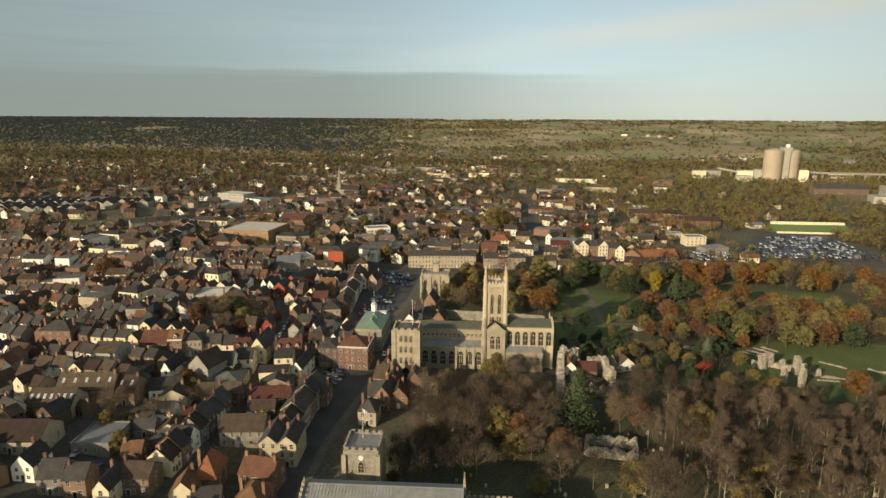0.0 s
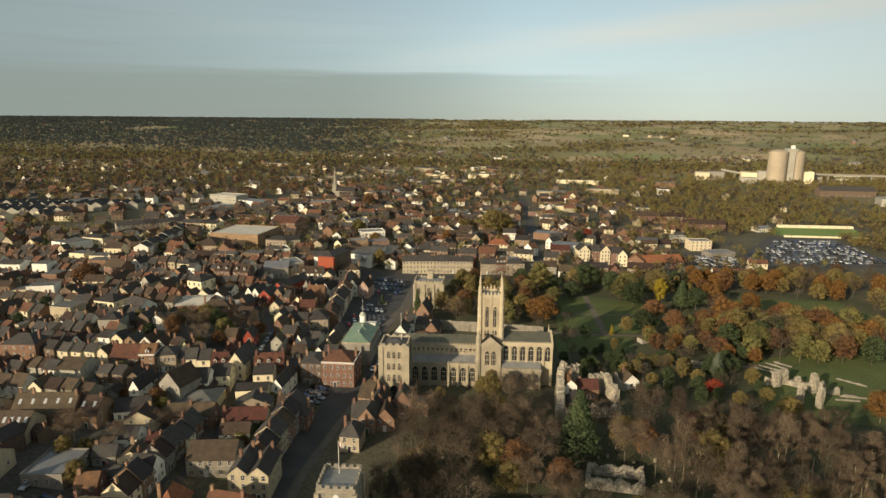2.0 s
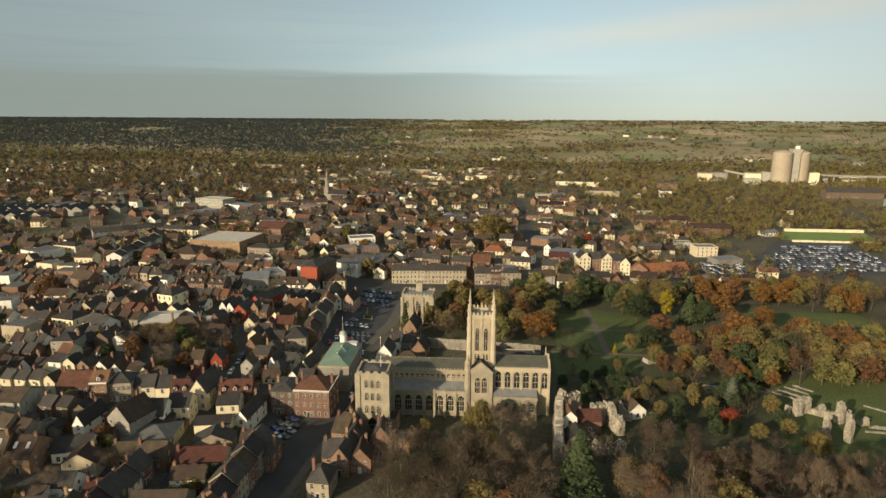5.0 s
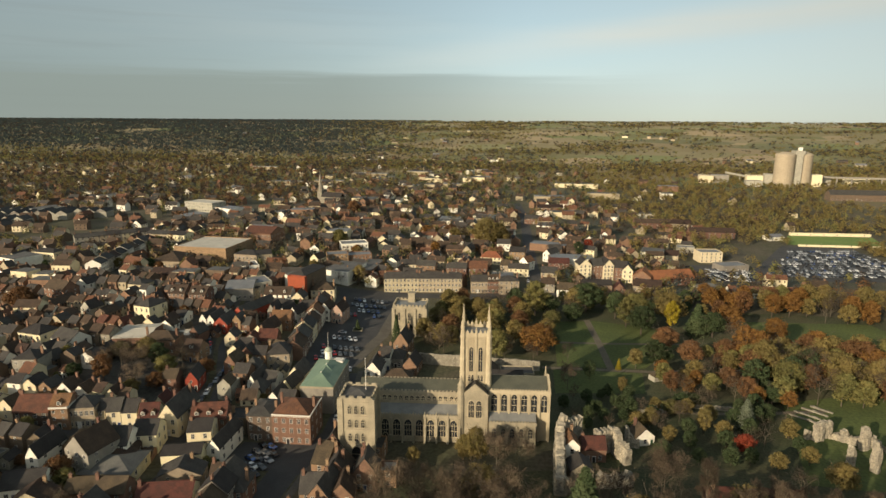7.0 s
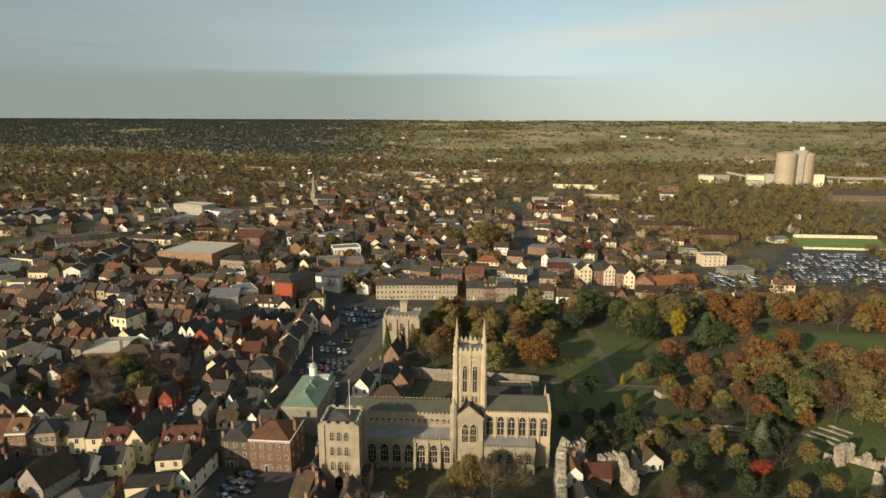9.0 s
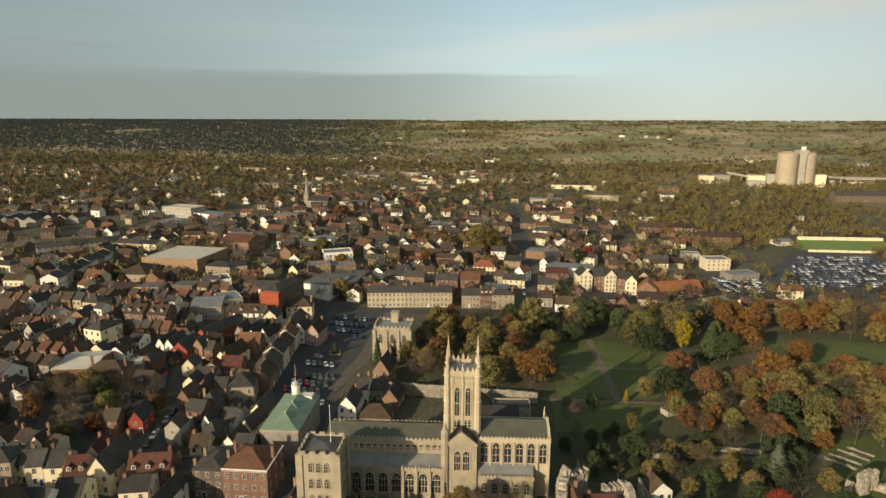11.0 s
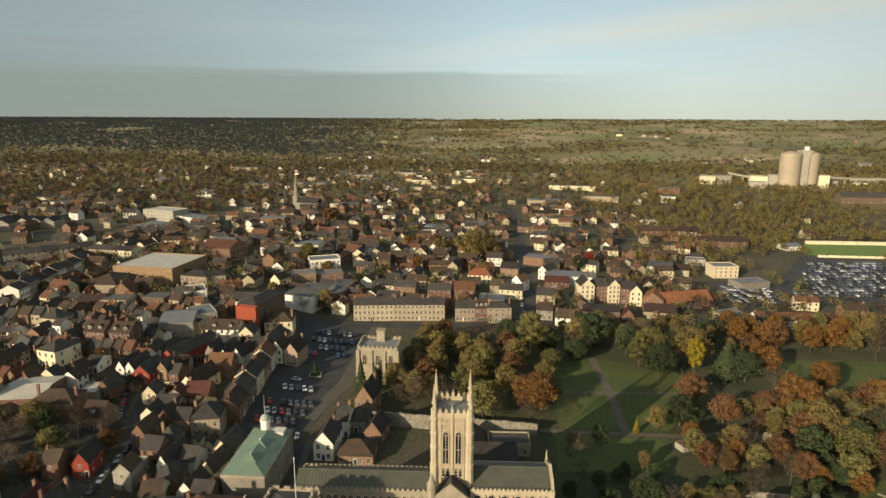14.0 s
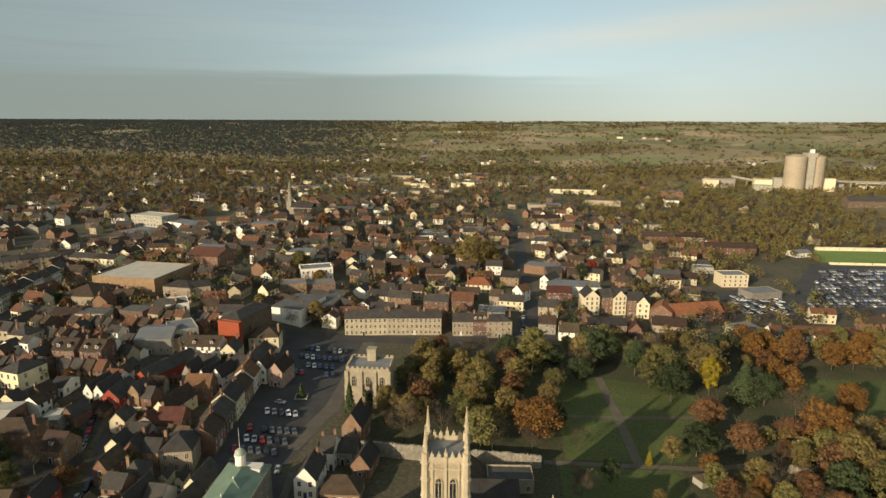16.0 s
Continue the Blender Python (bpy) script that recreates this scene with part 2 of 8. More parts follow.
GREYR = material("grey_render", (0.287, 0.265, 0.213), (0.224, 0.207, 0.172), 0.4, 0.9, spread=0.1, bump=0.05, per_object=0.3)
RED_PAINT = material("red_painted_wall", (0.28, 0.052, 0.03), (0.24, 0.046, 0.026), 0.4, 0.7, spread=0.08)
ORANGE_PAINT = material("orange_cladding", (0.270, 0.056, 0.022), (0.240, 0.051, 0.019), 0.4, 0.6, spread=0.05)
FRAME = material("white_window_frame", (0.60, 0.57, 0.50), (0.54, 0.515, 0.45), 1.0, 0.6, spread=0.05, bump=0)
GLASS = material("window_glass", (0.035, 0.04, 0.045), (0.02, 0.022, 0.025), 0.8, 0.08, spread=0.2, bump=0, spec=0.8)
DARK = material("dark_opening", (0.03, 0.028, 0.025), (0.02, 0.019, 0.018), 0.8, 0.8, spread=0.2, bump=0)
TARMAC = material("asphalt", (0.060, 0.059, 0.057), (0.044, 0.043, 0.043), 0.12, 0.9, fine=3, spread=0.18, bump=0.05)
PAVING = material("stone_paving", (0.11, 0.098, 0.078), (0.085, 0.076, 0.062), 0.2, 0.9, fine=2, spread=0.2, bump=0.05)
YARD = material("town_yards", (0.076, 0.069, 0.061), (0.051, 0.051, 0.041), 0.06, 0.95, fine=0.7, spread=0.35, bump=0.1)
GRASS = material("mown_grass", (0.085, 0.105, 0.031), (0.060, 0.079, 0.025), 0.05, 0.95, fine=0.9, spread=0.25, bump=0.1)
PITCH = material("football_turf", (0.150, 0.215, 0.054), (0.124, 0.189, 0.048), 0.05, 0.95, fine=0.5, spread=0.1, bump=0)
GRAVEL = material("garden_path", (0.130, 0.111, 0.081), (0.104, 0.088, 0.065), 0.2, 0.95, fine=2, spread=0.15, bump=0.05)
WOODFLOOR = material("leaf_litter_ground", (0.068, 0.065, 0.034), (0.045, 0.054, 0.025), 0.08, 0.95, fine=1.2, spread=0.4, bump=0.3)
BARK = material("bark", (0.11, 0.088, 0.066), (0.07, 0.057, 0.045), 1.0, 0.95, fine=4, spread=0.3, bump=0.3, per_object=0.25)
BARK_GREY = material("grey_brown_bark", (0.128, 0.109, 0.075), (0.086, 0.074, 0.053), 0.6, 0.95, fine=3, spread=0.3, bump=0.3, per_object=0.3)
BARK_STEM = material("grey_green_stem_bark", (0.216, 0.189, 0.119), (0.151, 0.130, 0.084), 0.5, 0.95, fine=3, spread=0.25, bump=0.3, per_object=0.3)
TWIG = material("bare_twigs", (0.093, 0.066, 0.042), (0.069, 0.050, 0.033), 0.15, 0.95, fine=1, spread=0.25, bump=0, per_object=0.45, per_island=0.3)


def leaves(name, a, b):
    """Foliage: light comes through the leaves as well as off them."""
    m = material(name, a, b, 0.16, 0.9, fine=1.2, spread=0.13, bump=0, per_object=0.22, per_island=0.12, spec=0.1)
    nt = m.node_tree
    p = nt.nodes["Principled BSDF"]
    thin = nt.nodes.new("ShaderNodeBsdfTranslucent")
    nt.links.new(p.inputs["Base Color"].links[0].from_socket, thin.inputs["Color"])
    mix = nt.nodes.new("ShaderNodeMixShader")
    mix.inputs["Fac"].default_value = 0.3
    nt.links.new(p.outputs["BSDF"], mix.inputs[1])
    nt.links.new(thin.outputs["BSDF"], mix.inputs[2])
    nt.links.new(mix.outputs["Shader"], nt.nodes["Material Output"].inputs["Surface"])
    return m


LEAF_GREEN = leaves("green_leaves", (0.124, 0.122, 0.047), (0.176, 0.152, 0.055))
LEAF_DARK = leaves("dark_evergreen_needles", (0.049, 0.070, 0.032), (0.068, 0.086, 0.040))
LEAF_OLIVE = leaves("olive_autumn_leaves", (0.234, 0.178, 0.067), (0.170, 0.139, 0.054))
LEAF_ORANGE = leaves("orange_autumn_leaves", (0.239, 0.127, 0.039), (0.185, 0.098, 0.035))
LEAF_RUSSET = leaves("russet_autumn_leaves", (0.190, 0.100, 0.047), (0.141, 0.080, 0.041))
LEAF_YELLOW = leaves("yellow_autumn_leaves", (0.33, 0.26, 0.03), (0.26, 0.20, 0.028))
# cloud shadow and distance haze are put into this dark bluish leaf colour
LEAF_SHADOW_BLUE = leaves("shadow_blue_leaves", (0.056, 0.074, 0.072), (0.068, 0.086, 0.082))
LEAF_RED = leaves("red_maple_leaves", (0.234, 0.049, 0.026), (0.171, 0.039, 0.023))
LEAF_BLUE = leaves("blue_grey_needles", (0.174, 0.196, 0.131), (0.123, 0.145, 0.102))

# ---- mesh tools ----
class Shape:
    """Collects corners and faces; each face has a slot number."""

    def __init__(self):
        self.v, self.f, self.s = [], [], []

    def face(self, pts, slot=0):
        n = len(self.v)
        self.v += [tuple(p) for p in pts]
        self.f.append(tuple(range(n, n + len(pts))))
        self.s.append(slot)

    def box(self, x0, x1, y0, y1, z0, z1, slot=0, bottom=False):
        a, b, c, d = (x0, y0), (x1, y0), (x1, y1), (x0, y1)
        for p, q in ((a, b), (b, c), (c, d), (d, a)):
            self.face([(*p, z0), (*q, z0), (*q, z1), (*p, z1)], slot)
        self.face([(*a, z1), (*b, z1), (*c, z1), (*d, z1)], slot)
        if bottom:
            self.face([(*d, z0), (*c, z0), (*b, z0), (*a, z0)], slot)

    def slab(self, pts, thick, slot=0):
        """A plate with the given top corners (counter-clockwise from above) and a thickness downwards."""
        low = [(p[0], p[1], p[2] - thick) for p in pts]
        self.face(pts, slot)
        self.face(low[::-1], slot)
        for i in range(len(pts)):
            j = (i + 1) % len(pts)
            self.face([low[i], low[j], pts[j], pts[i]], slot)

    def turned(self, x, y, r0, r1, z0, z1, n=8, slot=0, cap=True, turn=0.0):
        ring = [(math.cos(2 * math.pi * i / n + turn), math.sin(2 * math.pi * i / n + turn)) for i in range(n)]
        for i in range(n):
            (a, b), (c, d) = ring[i], ring[(i + 1) % n]
            if r1 > 1e-4:
                self.face([(x + a * r0, y + b * r0, z0), (x + c * r0, y + d * r0, z0), (x + c * r1, y + d * r1, z1), (x + a * r1, y + b * r1, z1)], slot)
            else:
                self.face([(x + a * r0, y + b * r0, z0), (x + c * r0, y + d * r0, z0), (x, y, z1)], slot)
        if cap and r1 > 1e-4:
            self.face([(x + a * r1, y + b * r1, z1) for a, b in ring], slot)

    def mesh(self, name, mats):
        me = bpy.data.meshes.new(name)
        me.from_pydata(self.v, [], self.f)
        for m in mats if isinstance(mats, (list, tuple)) else [mats]:
            me.materials.append(m)
        me.polygons.foreach_set("material_index", self.s)
        uv = me.uv_layers.new(name="uv")
        out = np.zeros((len(me.loops), 2), dtype=np.float32)
        i = 0
        for f in self.f:
            p = [self.v[k] for k in f]
            a = Vector(p[1]) - Vector(p[0])
            n = Vector((0, 0, 0))
            for k in range(1, len(p) - 1):
                n += (Vector(p[k]) - Vector(p[0])).cross(Vector(p[k + 1]) - Vector(p[0]))
            n = n.normalized() if n.length > 1e-9 else Vector((0, 0, 1))
            flat = Vector((-n.y, n.x, 0))
            flat = flat.normalized() if flat.length > 0.02 else Vector((1, 0, 0))
            up = n.cross(flat)
            for q in p:
                out[i] = (Vector(q).dot(flat), Vector(q).dot(up))
                i += 1
        uv.data.foreach_set("uv", out.ravel())
        return me


def part(name, shape, mats, parent, label="", kind=""):
    if isinstance(shape, Shape) and isinstance(mats, (list, tuple)) and mats[-1].name in ("window_glass", "dark_opening"):
        shape = stone(name, shape, mats)
    ob = new(name, shape.mesh(name, mats) if isinstance(shape, Shape) else shape)
    ob.parent = parent
    if ob.data.name in PANES:
        pane = new("pane", PANES[ob.data.name])
        pane.parent = ob
    return tagged(ob, label, kind=kind)


PANES = {}      # the glass that belongs to a stone window's mesh


def stone(name, shape, mats):
    """Splits a window into its stonework and its glass."""
    solid, glass = Shape(), Shape()
    for f, k in zip(shape.f, shape.s):
        (glass if k == 1 else solid).face([shape.v[i] for i in f])
    me = solid.mesh(name, mats[0])
    PANES[me.name] = glass.mesh("pane", mats[1])
    return me


def thing(name, x, y, z, rot, label, category, group="", kind=""):
    ob = new(name)
    ob.empty_display_size = 0.5
    ob.matrix_basis = pose(x, y, z, 0, 0, rot)
    return tagged(ob, label, category, group, kind)


def ease(a, b, x):
    u = max(0.0, min(1.0, (x - a) / (b - a)))
    return u * u * (3 - 2 * u)


def ground_at(x, y):
    """Height of the land: the town climbs to the west, the meadows fall, the far country rises."""
    near = 10 * ease(-75, -190, x) * (1 - ease(700, 1100, y))
    near -= 8 * ease(440, 580, y) * ease(20, 140, x) * (1 - ease(800, 1200, y))
    return near + 86 * ease(1300, 4700, math.hypot(x, y))


rnd = random.Random(7)

# ---- ground ----
def land():
    fine = lambda a, b, s: list(np.arange(a, b, s))
    xs = fine(-4900, -1500, 200) + fine(-1500, -400, 50) + fine(-400, 420, 10) + fine(420, 1500, 50) + fine(1500, 4901, 200)
    ys = fine(-1500, -100, 200) + fine(-100, 700, 10) + fine(700, 1600, 50) + fine(1600, 4901, 150)
    v = [(x, y, ground_at(x, y) + (6 * ease(1500, 3000, math.hypot(x, y)) * noise.noise(Vector((x / 700, y / 500, 3))))) for y in ys for x in xs]
    n = len(xs)
    f = [(j * n + i, j * n + i + 1, (j + 1) * n + i + 1, (j + 1) * n + i) for j in range(len(ys) - 1) for i in range(n - 1)]
    me = bpy.data.meshes.new("ground")
    me.from_pydata(v, [], f)
    me.polygons.foreach_set("use_smooth", [True] * len(f))
    return me


def land_material():
    m = material("land", (0.089, 0.075, 0.050), (0.065, 0.065, 0.035), 0.05, 0.95, fine=0.7, spread=0.35, bump=0.1)
    nt = m.node_tree
    b = nt.nodes["Principled BSDF"]
    old = b.inputs["Base Color"].links[0].from_socket
    geo = nt.nodes.new("ShaderNodeNewGeometry")
    far = nt.nodes.new("ShaderNodeVectorMath")
    far.operation = "LENGTH"
    nt.links.new(geo.outputs["Position"], far.inputs[0])
    step = nt.nodes.new("ShaderNodeMapRange")
    step.inputs["From Min"].default_value, step.inputs["From Max"].default_value = 900, 1500
    nt.links.new(far.outputs["Value"], step.inputs["Value"])
    vor = nt.nodes.new("ShaderNodeTexVoronoi")
    vor.inputs["Scale"].default_value = 0.0046
    nt.links.new(geo.outputs["Position"], vor.inputs["Vector"])
    ramp = nt.nodes.new("ShaderNodeValToRGB")
    cols = [(0.0, (0.157, 0.158, 0.064)), (0.3, (0.259, 0.197, 0.108)), (0.5, (0.164, 0.192, 0.070)), (0.7, (0.368, 0.277, 0.159)), (0.85, (0.137, 0.139, 0.066)), (1.0, (0.273, 0.217, 0.121))]
    ramp.color_ramp.elements[0].color = (*cols[0][1], 1)
    ramp.color_ramp.elements[1].color = (*cols[-1][1], 1)
    for p, c in cols[1:-1]:
        ramp.color_ramp.elements.new(p).color = (*c, 1)
    sep = nt.nodes.new("ShaderNodeSeparateColor")
    nt.links.new(vor.outputs["Color"], sep.inputs["Color"])
    nt.links.new(sep.outputs["Red"], ramp.inputs["Fac"])
    mix = nt.nodes.new("ShaderNodeMixRGB")
    nt.links.new(step.outputs["Result"], mix.inputs["Fac"])
    nt.links.new(old, mix.inputs["Color1"])
    nt.links.new(ramp.outputs["Color"], mix.inputs["Color2"])
    nt.links.new(mix.outputs["Color"], b.inputs["Base Color"])
    return m


ground = new("ground", land())
ground.data.materials.append(land_material())
tagged(ground, "dark town ground rising into a patchwork of fields", "ground", kind="structure")

TAKEN = []      # rectangles in plan that are built over or kept free: x, y, half width, half depth, turn


def inside(x, y, pad=0.0):
    for cx, cy, a, b, r in TAKEN:
        dx, dy = x - cx, y - cy
        u, v = dx * math.cos(r) + dy * math.sin(r), -dx * math.sin(r) + dy * math.cos(r)
        if abs(u) < a + pad and abs(v) < b + pad:
            return True
    return False


def take(cx, cy, w, d, rot=0.0):
    TAKEN.append((cx, cy, w / 2, d / 2, radians(rot)))


def patch(name, pts, mat, lift, label, category):
    """A flat area laid on the land, cut into small cells so that it follows it."""
    bm = bmesh.new()
    bm.faces.new([bm.verts.new((x, y, 0)) for x, y in pts])
    xs, ys = [p[0] for p in pts], [p[1] for p in pts]
    for axis, lo, hi in ((0, min(xs), max(xs)), (1, min(ys), max(ys))):
        k = lo + 10
        while k < hi:
            co, no = [0, 0, 0], [0, 0, 0]
            co[axis], no[axis] = k, 1
            bmesh.ops.bisect_plane(bm, geom=bm.verts[:] + bm.edges[:] + bm.faces[:], plane_co=co, plane_no=no)
            k += 10
    for v in bm.verts:
        v.co.z = ground_at(v.co.x, v.co.y) + lift
    bmesh.ops.recalc_face_normals(bm, faces=bm.faces)
    me = bpy.data.meshes.new(name)
    bm.to_mesh(me)
    bm.free()
    me.materials.append(mat)
    return tagged(new(name, me), label, category, kind="structure")


def strip(name, pts, width, mat, lift, label, category, keep=True):
    """A road or path along a line of points."""
    bm = bmesh.new()
    rows = []
    line = []
    for (a, b), (c, d) in zip(pts, pts[1:]):
        n = max(1, int(math.hypot(c - a, d - b) / 8))
        line += [(a + (c - a) * i / n, b + (d - b) * i / n) for i in range(n)]
    line.append(pts[-1])
    for i, (x, y) in enumerate(line):
        a, b = line[max(0, i - 1)], line[min(len(line) - 1, i + 1)]
        t = Vector((b[0] - a[0], b[1] - a[1])).normalized()
        rows.append([bm.verts.new((x + s * t.y * width / 2, y - s * t.x * width / 2, ground_at(x, y) + lift)) for s in (-1, -0.33, 0.33, 1)])
        if keep:
            take(x, y, width, 9, math.degrees(math.atan2(-t.x, t.y)))
    for r, q in zip(rows, rows[1:]):
        for i in range(3):
            bm.faces.new((r[i], r[i + 1], q[i + 1], q[i]))
    bmesh.ops.recalc_face_normals(bm, faces=bm.faces)
    me = bpy.data.meshes.new(name)
    bm.to_mesh(me)
    bm.free()
    me.materials.append(mat)
    return tagged(new(name, me), label, category, kind="structure")

# ---- streets and open spaces ----
patch("angel_hill", [(-100, 300), (-106, 345), (-116, 425), (-72, 425), (-70, 350), (-72, 318), (-76, 300)], TARMAC, 0.05, "dark asphalt square with parking bays", "road")
take(-90, 360, 34, 126, 6)
strip("road", [(-70, 110), (-75, 180), (-73, 225), (-64, 250), (-66, 275), (-74, 302)], 10, TARMAC, 0.06, "asphalt street between old town houses", "road")
patch("chequer_square", [(-95, 222), (-66, 228), (-67, 243), (-93, 240)], TARMAC, 0.07, "small asphalt square with parked cars", "road")
take(-81, 231, 26, 18, 4)
strip("road", [(-100, 118), (-103.5, 150), (-105, 185), (-109, 212), (-110, 240), (-122, 275), (-139, 310), (-150, 350), (-160, 390)], 5.5, TARMAC, 0.055, "narrow asphalt street in shade", "road")
strip("road", [(-230, 215), (-170, 224), (-110, 236), (-66, 232)], 7, TARMAC, 0.065, "narrow asphalt street with house fronts", "road")
strip("road", [(-130, 420), (-95, 424), (-40, 425), (8, 441)], 9, TARMAC, 0.072, "asphalt street before brick terraces", "road")
strip("road", [(7, 425), (9, 450), (4, 563), (-2, 751), (-14, 869)], 9.5, TARMAC, 0.06, "straight asphalt main road between houses", "road")
strip("road", [(8, 440), (60, 448), (120, 456), (200, 470), (330, 470)], 9, TARMAC, 0.084, "asphalt road past flats", "road")

patch("yard", [(-172, 122), (-104, 120), (-108, 205), (-165, 208)], YARD, 0.04, "dark paved yards behind the houses", "yard")
patch("yard", [(-460, 205), (-172, 205), (-111, 240), (-150, 330), (-170, 430), (-460, 430)], YARD, 0.045, "dark paved town yards and back gardens", "yard")

# ---- houses ----
def window_mesh(name, w, h):
    s = Shape()
    t = 0.07
    s.box(-w / 2, w / 2, -0.03, 0.05, -t, 0, 0, True)
    s.box(-w / 2, w / 2, -0.03, 0.05, h - t, h, 0, True)
    s.box(-w / 2, -w / 2 + t, -0.03, 0.05, 0, h - t, 0, True)
    s.box(w / 2 - t, w / 2, -0.03, 0.05, 0, h - t, 0, True)
    s.box(-0.03, 0.03, -0.02, 0.05, 0, h - t, 0, True)
    s.box(-w / 2 + t, w / 2 - t, -0.02, 0.05, h * 0.48, h * 0.48 + 0.06, 0, True)
    s.face([(-w / 2 + t, 0.01, 0), (w / 2 - t, 0.01, 0), (w / 2 - t, 0.01, h - t), (-w / 2 + t, 0.01, h - t)], 1)
    return s.mesh(name, [FRAME, GLASS])


WIN = window_mesh("sash_window", 1.15, 1.65)
WIN_SMALL = window_mesh("small_window", 0.95, 1.15)


def window(parent, x, y, z, turn, me=None, label=""):
    ob = new("window", me or WIN)
    ob.parent = parent
    ob.matrix_basis = pose(x, y, z, 0, 0, turn)
    return tagged(ob, label)


def chimney(parent, x, y, z0, z1, w=0.9, d=0.6, mat=None):
    s = Shape()
    s.box(x - w / 2, x + w / 2, y - d / 2, y + d / 2, z0, z1)
    s.box(x - w / 2 - 0.08, x + w / 2 + 0.08, y - d / 2 - 0.08, y + d / 2 + 0.08, z1, z1 + 0.18, 0, True)
    stack = part("chimney", s, mat or BRICK, parent)
    s = Shape()
    s.turned(x + w * 0.15, y, 0.17, 0.13, z1 + 0.18, z1 + 0.75, 6)
    part("chimney_pot", s, POT, stack)
    return stack


def roof_shape(w, d, h, r, style, over=0.3, thick=0.18):
    s = Shape()
    a, b = w / 2, d / 2
    if style == "x":
        a += over * 0.6
        k = r / b
        e = b + over
        z = h - over * k
        s.slab([(-a, -e, z), (a, -e, z), (a, 0, h + r), (-a, 0, h + r)], thick)
        s.slab([(a, e, z), (-a, e, z), (-a, 0, h + r), (a, 0, h + r)], thick)
        s.box(-a, a, -0.12, 0.12, h + r - 0.05, h + r + 0.1)
    elif style == "y":
        b += over * 0.6
        k = r / a
        e = a + over
        z = h - over * k
        s.slab([(-e, b, z), (-e, -b, z), (0, -b, h + r), (0, b, h + r)], thick)
        s.slab([(e, -b, z), (e, b, z), (0, b, h + r), (0, -b, h + r)], thick)
        s.box(-0.12, 0.12, -b, b, h + r - 0.05, h + r + 0.1)
    elif style == "hip":
        a, b = a + over, b + over
        m = min(a, b)
        p, q = (-(a - m), -(b - m), h + r), (a - m, b - m, h + r)
        c = [(-a, -b, h), (a, -b, h), (a, b, h), (-a, b, h)]
        if a >= b:
            s.slab([c[0], c[1], q, p], thick); s.slab([c[2], c[3], p, q], thick)
            s.face([c[1], c[2], q]); s.face([c[3], c[0], p])
        else:
            s.slab([c[1], c[2], q, p], thick); s.slab([c[3], c[0], p, q], thick)
            s.face([c[0], c[1], p]); s.face([c[2], c[3], q])
    else:
        s.box(-a + 0.25, a - 0.25, -b + 0.25, b - 0.25, h - 0.5, h - 0.25)
    return s


def wall_shape(w, d, h, r, style):
    s = Shape()
    a, b = w / 2, d / 2
    top = h if style != "flat" else h + 0.25
    for p, q in (((-a, -b), (a, -b)), ((a, -b), (a, b)), ((a, b), (-a, b)), ((-a, b), (-a, -b))):
        s.face([(*p, -2), (*q, -2), (*q, top), (*p, top)])
    if style == "x":
        s.face([(a, -b, h), (a, b, h), (a, 0, h + r - 0.08)]); s.face([(-a, b, h), (-a, -b, h), (-a, 0, h + r - 0.08)])
    if style == "y":
        s.face([(-a, -b, h), (a, -b, h), (0, -b, h + r - 0.08)]); s.face([(a, b, h), (-a, b, h), (0, b, h + r - 0.08)])
    if style == "flat":
        for p, q in (((-a, -b), (a, -b)), ((a, -b), (a, b)), ((a, b), (-a, b)), ((-a, b), (-a, -b))):
            pi, qi = (p[0] * (1 - 0.25 / a), p[1] * (1 - 0.25 / b)), (q[0] * (1 - 0.25 / a), q[1] * (1 - 0.25 / b))
            s.face([(*p, top), (*q, top), (*qi, top), (*pi, top)]); s.face([(*qi, h - 0.25), (*pi, h - 0.25), (*pi, top), (*qi, top)])
    return s


WALL_WORD = {}
for m_, t_ in ((CREAM, "cream rendered"), (WHITE, "white rendered"), (YELLOW, "pale yellow rendered"), (PINK, "pink rendered"), (GREYR, "grey rendered"), (BRICK, "red brick"), (BRICK_BUFF, "buff brick"), (BRICK_DARK, "brown brick"), (FLINT, "flint"), (LIME, "stone"), (RED_PAINT, "red painted"), (ORANGE_PAINT, "orange clad")):
    WALL_WORD[m_.name] = t_
ROOF_WORD = {}
for m_, t_ in ((SLATE, "dark slate"), (TILE_RED, "red clay tile"), (TILE_BROWN, "brown clay tile"), (TILE_ORANGE, "orange pantile"), (FELT, "flat felt"), (METAL_ROOF, "grey metal"), (PALE_ROOF, "pale sheet"), (LEAD, "lead"), (VERDIGRIS, "green copper")):
    ROOF_WORD[m_.name] = t_


